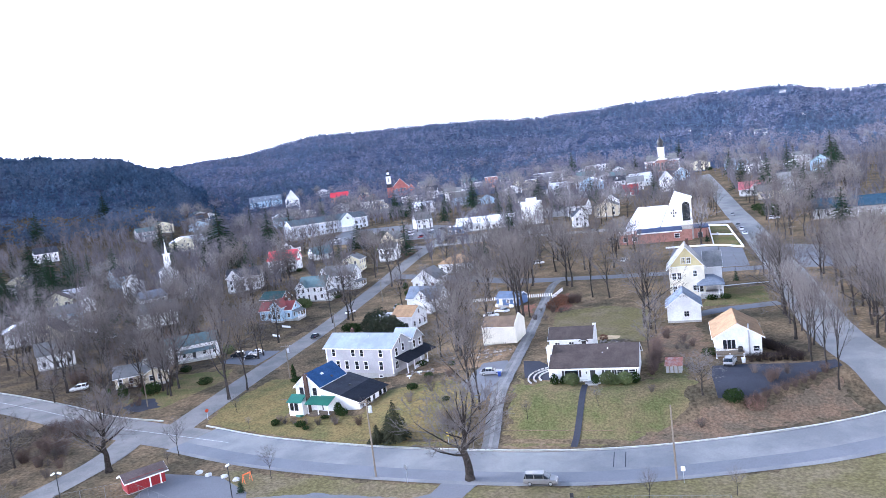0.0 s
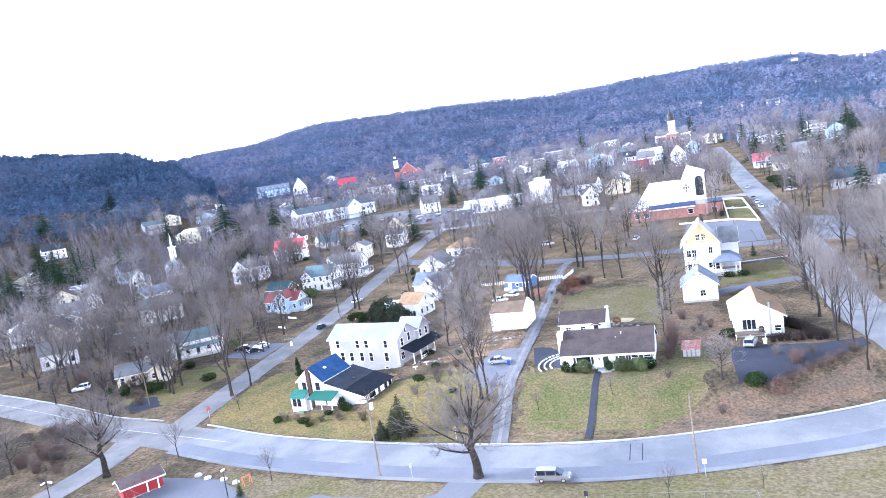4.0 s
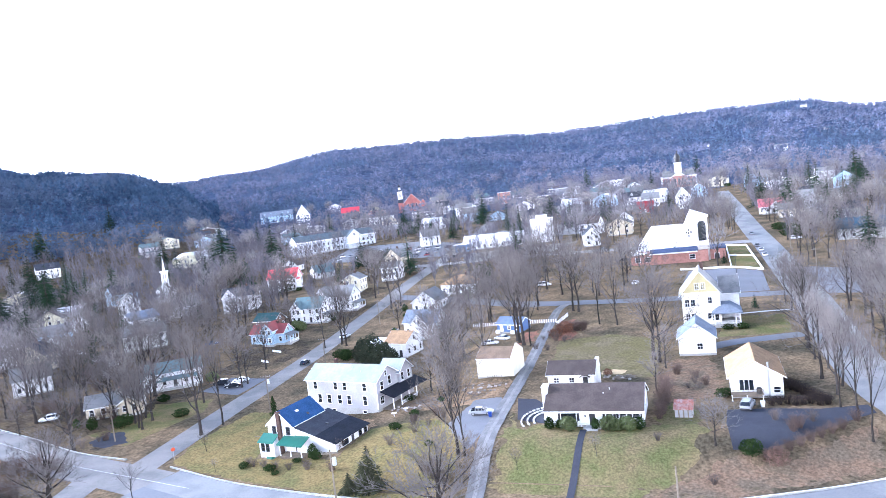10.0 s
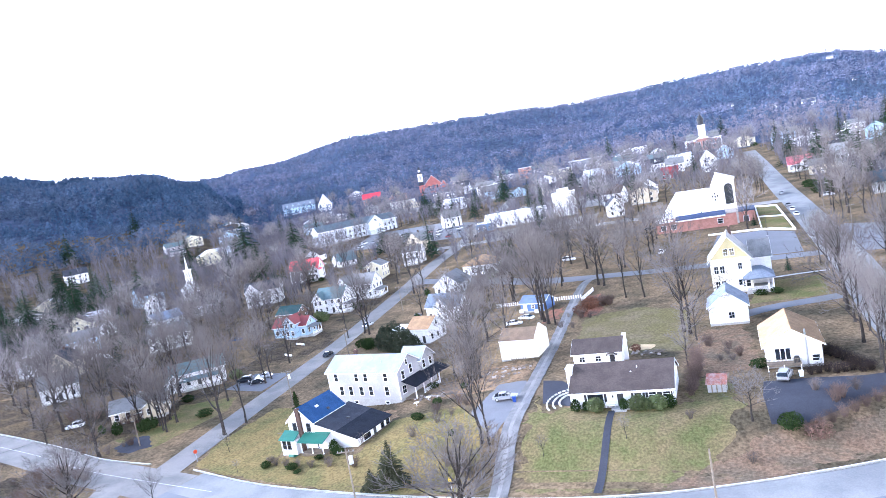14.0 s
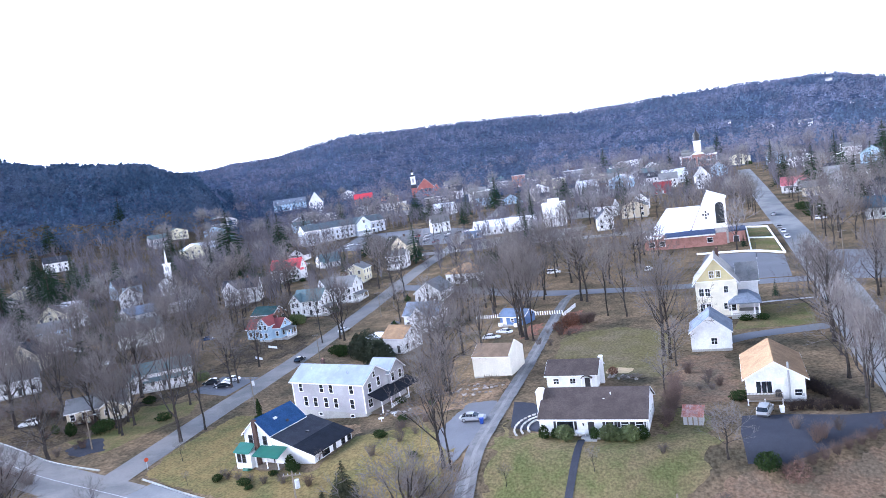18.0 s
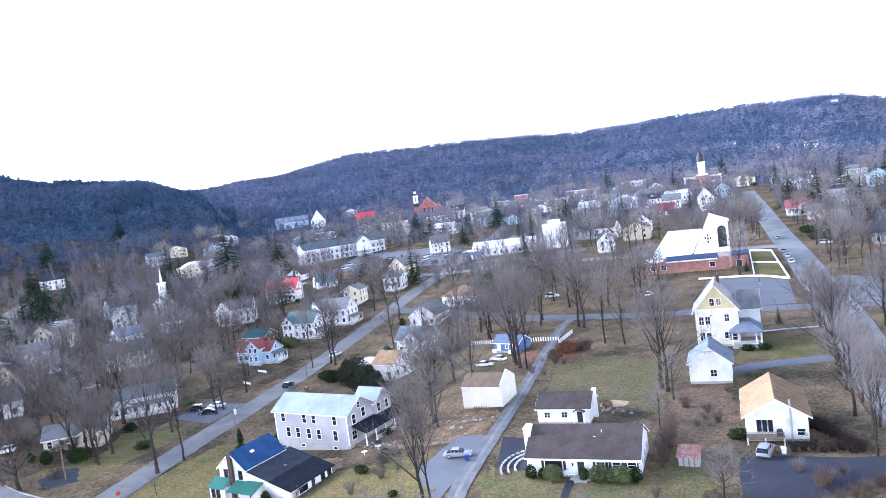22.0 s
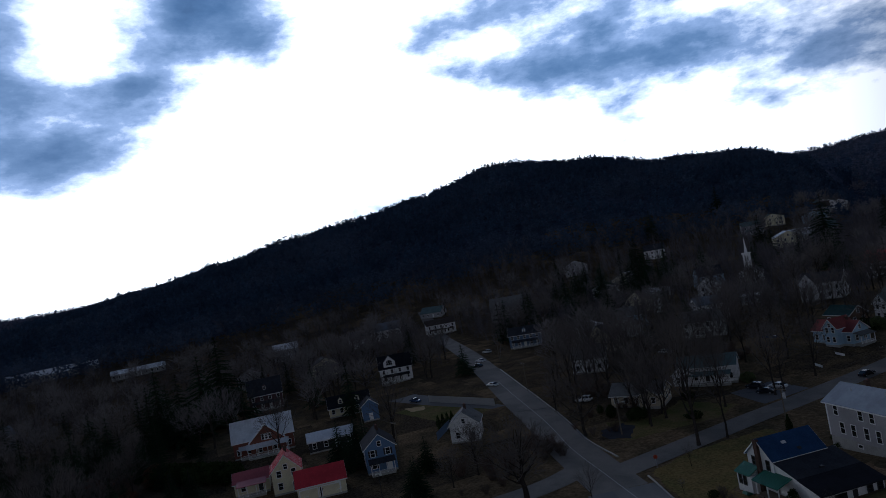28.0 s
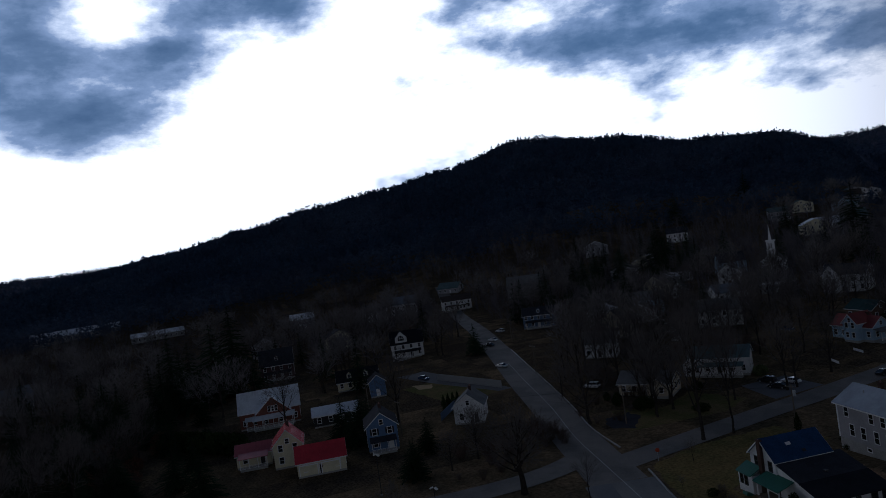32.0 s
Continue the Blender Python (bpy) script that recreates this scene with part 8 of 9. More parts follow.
def far_woods():
    r = random.Random(5)
    # separate lists by hill and distance, each with its own haze tint
    west_pine, west_bare, far_pine, far_bare, foot_bare, town = (([], []) for _ in range(6))

    def blades(v, f, x, y, z, h, w, n):
        """A leafless tree among the houses: a stem and a fan of fine rising blades."""
        b = len(v)
        v.extend(((x - w, y, z - 1), (x + w, y, z - 1), (x, y, z + h * 0.7)))
        f.append((b, b + 1, b + 2))
        for j in range(n):
            a, u, q = r.uniform(0, 2 * math.pi), r.uniform(0.15, 0.7), r.uniform(0.08, 0.30) * h
            dx, dy = math.cos(a), math.sin(a)
            e = r.uniform(0, 0.35) * q
            b = len(v)
            foot = (x + dx * e, y + dy * e, z + h * u)
            v.extend(((foot[0] - w * 0.8, foot[1], foot[2]), (foot[0] + w * 0.8, foot[1], foot[2] + w), (x + dx * q, y + dy * q, min(z + h, foot[2] + h * r.uniform(0.15, 0.5)))))
            f.append((b, b + 1, b + 2))

    def canopy(v, f, x, y, z, rad, h, n, size, taper):
        """A far crown: small ragged tufts filling a rounded or tapering form, with gaps."""
        for j in range(n):
            u = r.random()
            a, q = r.uniform(0, 2 * math.pi), rad * math.sqrt(r.random()) * ((1.08 - u) if taper else math.sqrt(max(0.05, 1 - (2 * u - 1) ** 2)))
            c = (x + q * math.cos(a), y + q * math.sin(a), z + h * (0.2 + 0.8 * u))
            b = len(v)
            t = r.uniform(0, 2 * math.pi)
            s = size * r.uniform(0.6, 1.3)
            v.extend(((c[0] + s * math.cos(t), c[1] + s * math.sin(t), c[2] - s * 0.45), (c[0] - s * math.cos(t + 0.5), c[1] - s * math.sin(t + 0.5), c[2] - s * r.uniform(0.1, 0.6)), (c[0] + r.uniform(-0.4, 0.4) * s, c[1] + r.uniform(-0.4, 0.4) * s, c[2] + s * r.uniform(0.5, 1.0))))
            f.append((b, b + 1, b + 2))

    for i in range(46000):
        west = i >= 33000
        az = r.uniform(38, 118) if west else r.uniform(-27, 118)
        d = 540 + 660 * r.random() if west else 400 + 1580 * r.random() ** 1.1
        x, y = VIEW[0] - math.sin(radians(az)) * d, VIEW[1] + math.cos(radians(az)) * d
        if d < 720 and (r.random() < (0.3 if az < 60 else 0.1) or not clear_of_roads(x, y) or near_built(x, y)):
            continue
        z = land(x, y)
        k = noise.noise(Vector((x / 130, y / 130, 7))) + 0.35 * noise.noise(Vector((x / 40, y / 40, 1)))
        hill = az > 38 and d < 1300
        pine = (k + r.uniform(-0.25, 0.25) > (-0.2 if hill else 0.08 if d > 850 else 0.3) and d > 640) or d > 1750
        fine = d < 900
        if d > 1700 or hill and d > 850:
            z -= 5.0
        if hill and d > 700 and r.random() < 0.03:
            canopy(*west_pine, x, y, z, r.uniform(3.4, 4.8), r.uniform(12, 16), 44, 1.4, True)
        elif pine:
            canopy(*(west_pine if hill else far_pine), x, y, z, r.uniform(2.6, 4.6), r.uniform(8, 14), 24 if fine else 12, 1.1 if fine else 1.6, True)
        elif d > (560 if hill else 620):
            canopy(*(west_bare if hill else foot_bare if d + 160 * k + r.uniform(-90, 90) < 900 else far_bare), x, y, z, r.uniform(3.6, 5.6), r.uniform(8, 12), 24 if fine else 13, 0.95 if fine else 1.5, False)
        else:
            blades(*town, x, y, z, r.uniform(9, 15), 0.13, 18)
    n = 0
    while n < 6400:
        az = r.uniform(-27, 118) if n % 2 else r.uniform(36, 118)
        d = 290 + 430 * r.random()
        n += 1
        if az > 38 and d > 600:
            continue
        x, y = VIEW[0] - math.sin(radians(az)) * d, VIEW[1] + math.cos(radians(az)) * d
        if not clear_of_roads(x, y) or near_built(x, y) or on_open_lawn(x, y) or (-40 < x < 48 and y < 260):
            continue
        blades(*town, x, y, land(x, y), r.uniform(10, 17), 0.10, 36)
    # hill woods carry aerial haze in their base colours, least at the foot
    for nm, lb, (v, f), c, vary in (("hill_pine_woods", "dark evergreen woods, tinted with blue haze, covering the near western hill", west_pine, (0.048, 0.080, 0.134), 0.18), ("hill_bare_woods", "leafless woods tinted blue-grey with haze on the near western hill", west_bare, (0.070, 0.098, 0.152), 0.18),
                                    ("pine_woods", "evergreen woods tinted blue with haze on the far hills", far_pine, (0.074, 0.104, 0.158), 0.2), ("bare_woods", "leafless purplish-grey woods, tinted with blue haze, covering the far hills", far_bare, (0.120, 0.134, 0.192), 0.2),
                                    ("foot_woods", "leafless mauve-grey woods, faintly tinted with haze, at the foot of the far hills", foot_bare, (0.165, 0.160, 0.196), 0.2), ("town_woods", "leafless grey-brown trees thick between the houses", town, (0.150, 0.140, 0.155), 0.3)):
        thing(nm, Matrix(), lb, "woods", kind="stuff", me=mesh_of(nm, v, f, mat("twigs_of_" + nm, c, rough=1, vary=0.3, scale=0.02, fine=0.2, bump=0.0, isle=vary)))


far_woods()


# ---- vehicles ----
def lofted(name, stations, material):
    """A skin over cross-sections, each a list of the same number of points, closed at both ends."""
    n = len(stations[0])
    v = [p for s in stations for p in s]
    f = []
    for k in range(len(stations) - 1):
        for i in range(n):
            j = (i + 1) % n
            f.append((k * n + i, k * n + j, (k + 1) * n + j, (k + 1) * n + i))
    f.append(tuple(range(n))[::-1])
    f.append(tuple((len(stations) - 1) * n + i for i in range(n)))
    return mesh_of(name, v, f, material, smooth=False)


def car_section(x, w, z0, z1, r=0.12):
    h = w / 2
    return [(x, -h + r, z0), (x, h - r, z0), (x, h, z0 + r), (x, h, z1 - r), (x, h - r, z1), (x, -h + r, z1), (x, -h, z1 - r), (x, -h, z0 + r)]


def car(x, y, yaw, kind, colour, label, group=""):
    """kind: sedan, van or suv; nose towards local +x."""
    t = thing({"van": "minivan", "suv": "suv"}.get(kind, "sedan"), at_ground(x, y, yaw, 0.1), label, {"van": "van"}.get(kind, "car"), group)
    key = ("car", kind, colour.name)
    if key not in CACHE:
        L, W = {"sedan": (4.7, 1.8), "van": (5.0, 1.95), "suv": (4.6, 1.85)}[kind]
        belt = {"sedan": 0.92, "van": 1.05, "suv": 1.05}[kind]
        top = {"sedan": 1.42, "van": 1.75, "suv": 1.68}[kind]
        hood = {"sedan": 0.86, "van": 0.98, "suv": 1.0}[kind]
        a = L / 2
        body = lofted("body", [car_section(-a, W * 0.86, 0.42, belt * 0.9), car_section(-a + 0.25, W * 0.97, 0.28, belt), car_section(-a * 0.4, W, 0.24, belt), car_section(a * 0.35, W, 0.24, belt),
                               car_section(a * 0.45, W, 0.24, hood), car_section(a - 0.35, W * 0.95, 0.26, hood * 0.93), car_section(a, W * 0.82, 0.4, hood * 0.75)], colour)
        g = {"sedan": (-a * 0.80, -a * 0.42, a * 0.12, a * 0.46), "van": (-a * 0.97, -a * 0.88, a * 0.22, a * 0.58), "suv": (-a * 0.95, -a * 0.82, a * 0.12, a * 0.46)}[kind]
        glass = lofted("window_glass", [car_section(g[0], W * 0.93, belt - 0.05, belt + 0.06, 0.05), car_section(g[1], W * 0.84, belt - 0.05, top - 0.05, 0.14), car_section(g[2], W * 0.84, belt - 0.05, top - 0.05, 0.14), car_section(g[3], W * 0.93, belt - 0.05, belt + 0.06, 0.05)], GLASS)
        roof = lofted("roof_panel", [car_section(g[1] - 0.05, W * 0.70, top - 0.07, top, 0.03), car_section((g[1] + g[2]) / 2, W * 0.76, top - 0.06, top + 0.03, 0.04), car_section(g[2] + 0.03, W * 0.70, top - 0.07, top, 0.03)], colour)
        pillars = boxes("pillar", colour, (-0.05, -0.03, belt - 0.03, 0.05, 0.03, top - 0.1))
        tyre, rim = [], []
        v, f = [], []
        for r, yy in ((0.22, -0.1), (0.32, -0.1), (0.335, 0), (0.32, 0.1), (0.22, 0.1)):
            v += [(r * math.cos(2 * math.pi * i / 14), yy, r * math.sin(2 * math.pi * i / 14)) for i in range(14)]
        f = [(k * 14 + i, k * 14 + (i + 1) % 14, (k + 1) * 14 + (i + 1) % 14, (k + 1) * 14 + i) for k in range(4) for i in range(14)]
        tyre = mesh_of("tyre", v, f, RUBBER)
        rim = rod("rim", STEEL, (0, -0.085, 0), (0, 0.085, 0), 0.22, 0.22, 10)
        lampm = boxes("headlight", LAMPGLASS, (-0.06, -0.2, -0.08, 0.06, 0.2, 0.08), bevel=0.03)
        tailm = boxes("tail_light", REDLENS, (-0.05, -0.16, -0.1, 0.05, 0.16, 0.1), bevel=0.02)
        bump = boxes("bumper", TRIMDARK if kind == "suv" else colour, (-0.08, -W * 0.42, -0.12, 0.08, W * 0.42, 0.12), bevel=0.05)
        plate = boxes("mirror", colour, (-0.08, -0.1, -0.07, 0.08, 0.1, 0.07), bevel=0.03)
        CACHE[key] = (body, glass, roof, pillars, tyre, rim, lampm, tailm, bump, plate, L, W, hood, belt, g)
    body, glass, roof, pillars, tyre, rim, lampm, tailm, bump, mirror, L, W, hood, belt, g = CACHE[key]
    part("body", body, t)
    part("window_glass", glass, t)
    part("roof_panel", roof, t)
    if not group:
        for px in (g[1] * 0.98, (g[1] + g[2]) / 2 - 0.05, g[2] * 0.98):
            for sg in (-1, 1):
                part("pillar", pillars, t, pose(px, sg * W * 0.435, 0))
    for sx in (-0.31, 0.31):
        for sy in (-1, 1):
            wh = part("tyre", tyre, t, pose(sx * L, sy * (W / 2 - 0.09), 0.33))
            part("rim", rim, wh)
    for sy in (-1, 1):
        part("headlight", lampm, t, pose(L / 2 - 0.12, sy * W * 0.32, hood * 0.72))
        part("tail_light", tailm, t, pose(-L / 2 + 0.06, sy * W * 0.34, belt * 0.78))
        if not group:
            part("mirror", mirror, t, pose(g[3] - 0.15, sy * (W / 2 + 0.08), belt + 0.08))
    part("bumper", bump, t, pose(L / 2 - 0.03, 0, 0.42))
    part("bumper", bump, t, pose(-L / 2 + 0.03, 0, 0.45))
    return t


SILVER, BLACKP, WHITEP, REDP, GREYP, BLUEP = paint("silver", (0.36, 0.37, 0.385)), paint("black", (0.02, 0.022, 0.028)), paint("white", (0.8, 0.8, 0.8)), paint("red", (0.35, 0.03, 0.03)), paint("grey", (0.22, 0.23, 0.25)), paint("blue", (0.05, 0.09, 0.20))
car(3.8, -34.0, 2, "van", paint("warm_silver", (0.20, 0.195, 0.19)), "warm silver minivan parked on the road's edge")
car(-14.2, 8.0, 8, "sedan", SILVER, "silver sedan parked on the gravel pad")
car(33.6, 10.0, 75, "suv", SILVER, "silver car parked on the dark driveway")
for i, (x, y, yaw, k, c, lb) in enumerate(((-99, 44, 200, "sedan", BLACKP, "black sedan parked on a driveway"), (-100, 49, 195, "sedan", WHITEP, "white sedan parked on a driveway"), (-104.5, 46, 195, "suv", BLACKP, "black car parked on a driveway"),
                                           (-88.5, 66, 95, "sedan", BLACKP, "black sedan parked at the street's edge"), (-90.2, 96, 80, "sedan", WHITEP, "white sedan parked at the kerb"), (-73, 100, 92, "sedan", SILVER, "silver car behind the hedge"),
                                           (-132, 12, 215, "suv", WHITEP, "white car parked on a lawn edge"), (-180, 6, 198, "sedan", WHITEP, "white sedan standing on the road"), (-236, 26, 198, "sedan", WHITEP, "white car at the road's edge"), (-225, 20, 198, "sedan", BLACKP, "dark car at the road's edge"),
                                           (-256, 38, 200, "suv", WHITEP, "white car far along the road"), (-140, 88, 10, "sedan", BLUEP, "blue car beside the sky-blue house"), (-30, 70, 5, "sedan", WHITEP, "white sedan beside the blue shed"), (-27.5, 74.0, 160, "sedan", WHITEP, "white car before the blue shed"),
                                           (50.6, 190, 88, "sedan", WHITEP, "white car parked on the church street"), (50.0, 200, 88, "suv", SILVER, "silver car parked on the church street"), (50.9, 178, 92, "sedan", WHITEP, "white car parked on the church street"), (50.3, 235, 90, "sedan", SILVER, "silver car on the church street"),
                                           (33, 205, 0, "sedan", WHITEP, "white car in the church lot"), (66, 212, 5, "suv", WHITEP, "white pickup-like car at the corner"), (-30, 150, 5, "van", WHITEP, "white van at the cross street"), (5, 140, 80, "sedan", WHITEP, "white car in the church lot"), (-3, 190, 10, "sedan", BLACKP, "black car beside the church lawn"),
                                           (-112, 215, 5, "suv", WHITEP, "white car at the street corner"), (-96, 240, 20, "suv", BLACKP, "black car before the small shop"), (-185, 225, 30, "sedan", WHITEP, "white car beside a lawn"), (-16, 225, 0, "sedan", GREYP, "grey car on the grass"),
                                           (-192, -18, 20, "sedan", BLUEP, "dark blue car on the driveway"), (-160, 62, 30, "sedan", WHITEP, "white car among the trees"), (-225, 92, 20, "sedan", WHITEP, "white car among the trees"), (-176, 70, 200, "suv", WHITEP, "white car beside a blue house"))):
    car(x, y, yaw, k, c, lb)
PARKED = [(-190 + 7 * (i % 11) + 2 * (i // 11), 270 + 13 * (i // 11) - 1.2 * (i % 11)) for i in range(33)]
for i, (x, y) in enumerate(PARKED):
    if random.Random(i).random() < 0.72 and clear_of_roads(x, y):
        car(x, y, 75 if i % 2 else 255, ("sedan", "suv", "van")[i % 3], (SILVER, WHITEP, BLACKP, GREYP, REDP, WHITEP)[(i * 7) % 6], "parked car in the town lot", "cars in the lot")


# ---- poles, cables, fences, park ----
def utility_pole(x, y, h, label, transformer=False, arms=1, lamp=False):
    t = thing("utility_pole", at_ground(x, y, 15), label, "utility pole")
    part("pole", CACHE.setdefault(("pole", h), rod("pole", WOODPOLE, (0, 0, -0.6), (0, 0, h), 0.17, 0.11, 8)), t)
    for k in range(arms):
        part("crossarm", CACHE.setdefault("xarm", boxes("crossarm", WOODPOLE, (-1.25, -0.07, -0.07, 1.25, 0.07, 0.07))), t, pose(0, -0.14, h - 0.5 - 0.9 * k))
        for s in (-1.1, -0.5, 0.5, 1.1):
            part("insulator", CACHE.setdefault("insul", rod("insulator", GREYWALL, (0, 0, 0), (0, 0, 0.2), 0.05, 0.04, 6)), t, pose(s, -0.14, h - 0.43 - 0.9 * k))
    if transformer:
        part("transformer", CACHE.setdefault("trf", rod("transformer", mat("transformer_grey", (0.5, 0.51, 0.52), rough=0.5), (0, 0, 0), (0, 0, 1.1), 0.32, 0.32, 12)), t, pose(0.48, 0, h - 2.3))
    if lamp:
        part("lamp_arm", rod("lamp_arm", STEEL, (0, 0, 0), (1.8, 0, 0.35), 0.04, 0.04, 6), t, pose(0, 0, h - 1.6))
        part("lamp_head", boxes("lamp_head", LAMPGLASS, (-0.35, -0.14, -0.1, 0.35, 0.14, 0.08), bevel=0.04), t, pose(2.1, 0, h - 1.25))
    return t


POLES = {"a": (-23.8, -33.0, 13.2), "b": (23.2, -31.5, 11.2), "c": (-73.5, 24, 9.0), "d": (-79, 62, 9), "e": (-84, 112, 9), "f": (62, -4, 10), "g": (-101, 2.5, 9), "h": (-160, 9, 9), "i": (-225, 30, 9), "j": (-92, 200, 10), "k": (-96, 240, 10), "l": (61.5, 190, 10), "m": (62, 130, 10), "n": (42.5, 250, 10), "o": (-132, -42, 9), "p": (-160, -44, 9)}
for k, (x, y, h) in POLES.items():
    utility_pole(x, y, h, "bare weathered wooden pole at the roadside" if k == "b" else "weathered wooden utility pole with crossarm", transformer=k in "ac", lamp=k in "gl", arms=0 if k == "b" else 1)


def cable(a, b, ha, hb, sag, r=0.03, label="thin overhead cable between two poles", material=None):
    pa, pb = Vector((a[0], a[1], land(a[0], a[1]) + ha)), Vector((b[0], b[1], land(b[0], b[1]) + hb))
    n = 14
    pts = [pa.lerp(pb, i / n) - Vector((0, 0, 4 * sag * (i / n) * (1 - i / n))) for i in range(n + 1)]
    side = (pb - pa).cross(Vector((0, 0, 1))).normalized() * r
    up = Vector((0, 0, r))
    v = [q for p in pts for q in (p + side, p + up, p - side, p - up)]
    f = [(4 * i + k, 4 * i + (k + 1) % 4, 4 * i + 4 + (k + 1) % 4, 4 * i + 4 + k) for i in range(n) for k in range(4)] + [(0, 1, 2, 3), (4 * n + 3, 4 * n + 2, 4 * n + 1, 4 * n)]
    thing("overhead_cable", Matrix(), label, "cable", me=mesh_of("overhead_cable", v, f, material or BLACKMETAL))


for a, b in (("c", "d"), ("d", "e"), ("g", "h"), ("h", "i"), ("j", "k"), ("e", "j"), ("m", "l"), ("o", "p"), ("g", "c"), ("o", "g")):
    cable(POLES[a], POLES[b], POLES[a][2] - 0.4, POLES[b][2] - 0.4, 0.7, 0.018)


def lamp_post(x, y, h, heads=1):
    t = thing("lamp_post", at_ground(x, y, 30), "dark metal lamp post with pale lamp heads", "lamp post")
    part("post", rod("post", BLACKMETAL, (0, 0, -0.3), (0, 0, h), 0.09, 0.06, 8), t)
    part("base", boxes("base", STONE, (-0.2, -0.2, -0.4, 0.2, 0.2, 0.35), bevel=0.04), t)
    for k in range(heads):
        s = (k - (heads - 1) / 2) * 1.0
        part("lamp_head", CACHE.setdefault("lhead", boxes("lamp_head", LAMPGLASS, (-0.32, -0.22, -0.14, 0.32, 0.22, 0.12), bevel=0.06)), t, pose(s, 0, h, 0, 25 if s > 0 else -25, 0))
    part("arm", boxes("arm", BLACKMETAL, (-0.6, -0.04, -0.04, 0.6, 0.04, 0.04)), t, pose(0, 0, h - 0.15))


lamp_post(-69.2, -52.7, 8.5, 2)
lamp_post(-41.2, -47.3, 8.0, 1)
lamp_post(39, 146, 7, 1)
lamp_post(-96, -56, 8, 2)


def sign(x, y, yaw, h, w, colour, label, name="road_sign", shape="box"):
    t = thing(name, at_ground(x, y, yaw), label, "sign")
    part("post", CACHE.setdefault(("spost", h), boxes("post", STEEL, (-0.035, -0.035, -0.4, 0.035, 0.035, h))), t)
    if shape == "oct":
        v = [(w * math.cos(math.pi / 8 + i * math.pi / 4), y2, w * math.sin(math.pi / 8 + i * math.pi / 4)) for y2 in (-0.06, -0.04) for i in range(8)]
        f = [tuple(range(8)), tuple(range(15, 7, -1))] + [(i, i + 8, (i + 1) % 8 + 8, (i + 1) % 8) for i in range(8)]
        part("plate", mesh_of("plate", v, f, colour), t, pose(0, 0, h - 0.1))
    else:
        part("plate", boxes("plate", colour, (-w / 2, -0.06, -0.35, w / 2, -0.04, 0.35)), t, pose(0, 0, h - 0.2))


SIGNRED, SIGNYELLOW = mat("sign_red", (0.5, 0.06, 0.02), rough=0.4), mat("sign_yellow", (0.75, 0.5, 0.04), rough=0.4)
sign(-76.6, -6.4, 60, 2.2, 0.42, SIGNRED, "red octagonal stop sign on a steel post", shape="oct")
sign(-17.6, -34.7, 0, 2.8, 0.4, STEEL, "plain grey road sign on a post")
sign(-15.5, -19.5, 0, 2.2, 0.5, SIGNYELLOW, "yellow warning sign on a steel post")
sign(24.2, -32.6, 0, 2.4, 0.6, TRIM, "white sign beside the pole")
sign(9.5, -41.0, 0, 2.0, 0.5, TRIMDARK, "small dark sign on the field edge")


def wheelie_bin(x, y, colour, label):
    t = thing("wheelie_bin", at_ground(x, y, 10, 0.07), label, "bin")
    part("body", lofted("body", [[(sx * 0.26, sy * 0.26, 0.08) for sx, sy in ((-1, -1), (1, -1), (1, 1), (-1, 1))], [(sx * 0.33, sy * 0.34, 1.0) for sx, sy in ((-1, -1), (1, -1), (1, 1), (-1, 1))]], colour), t)
    part("lid", boxes("lid", colour, (-0.36, -0.38, 1.0, 0.36, 0.36, 1.1), bevel=0.03), t)
    for s in (-0.26, 0.26):
        part("wheel", rod("wheel", RUBBER, (s - 0.03, 0.3, 0.1), (s + 0.03, 0.3, 0.1), 0.1, 0.1, 10), t)


wheelie_bin(-11.8, 6.0, mat("bin_blue", (0.02, 0.06, 0.30), rough=0.5), "blue wheelie bin on the gravel pad")
wheelie_bin(36.0, 10.3, TRIM, "white bin beside the parked car")


def red_shed(x, y, yaw):
    t = thing("red_shed", pose(x, y, land(x, y), 0, 0, yaw), "dark red boarded shed with brown roof and white posts", "shed")
    block(t, Matrix(), 6.4, 3.6, 2.2, 0.8, "x", REDWOOD, shingle("faded_brown", (0.15, 0.115, 0.105)), over=0.6, eave=0.5, base=0.15)
    posts(t, [(0.6, -1.88), (2.4, -1.88)], 0.1, 2.4, 0.2)
    for i in range(15):
        part("board", CACHE.setdefault("rboard", boxes("board", REDWOOD, (-0.19, -0.03, 0, 0.19, 0.0, 2.4))), t, pose(-2.95 + i * 0.42, -1.8, 0.18))


red_shed(-66.0, -38.6, 58)


def boulder(x, y, s, seed):
    bm = bmesh.new()
    bmesh.ops.create_icosphere(bm, subdivisions=2, radius=0.6 * s)
    for v in bm.verts:
        v.co *= 1 + 0.28 * noise.noise(v.co * 1.7 + Vector((seed, 0, 0)))
        v.co.z *= 0.62
    thing("boulder", at_ground(x, y, seed * 40, 0.15), "pale grey boulder at the lot's edge", "boulder", me=bm_mesh("boulder", bm, mat("boulder_stone", (0.55, 0.54, 0.52), rough=0.95, vary=0.2, scale=1.0)))


for i, (x, y) in enumerate(((-58.5, -33.2), (-55.8, -34.2), (-52.2, -34.6), (-49.0, -35.6))):
    boulder(x, y, 1.1, i)

# orange sawhorse
t = thing("sawhorse", at_ground(-46.5, -36.0, 65), "orange and white wooden sawhorse barrier", "barrier")
ORANGE = mat("barrier_orange", (0.75, 0.16, 0.04), rough=0.6)
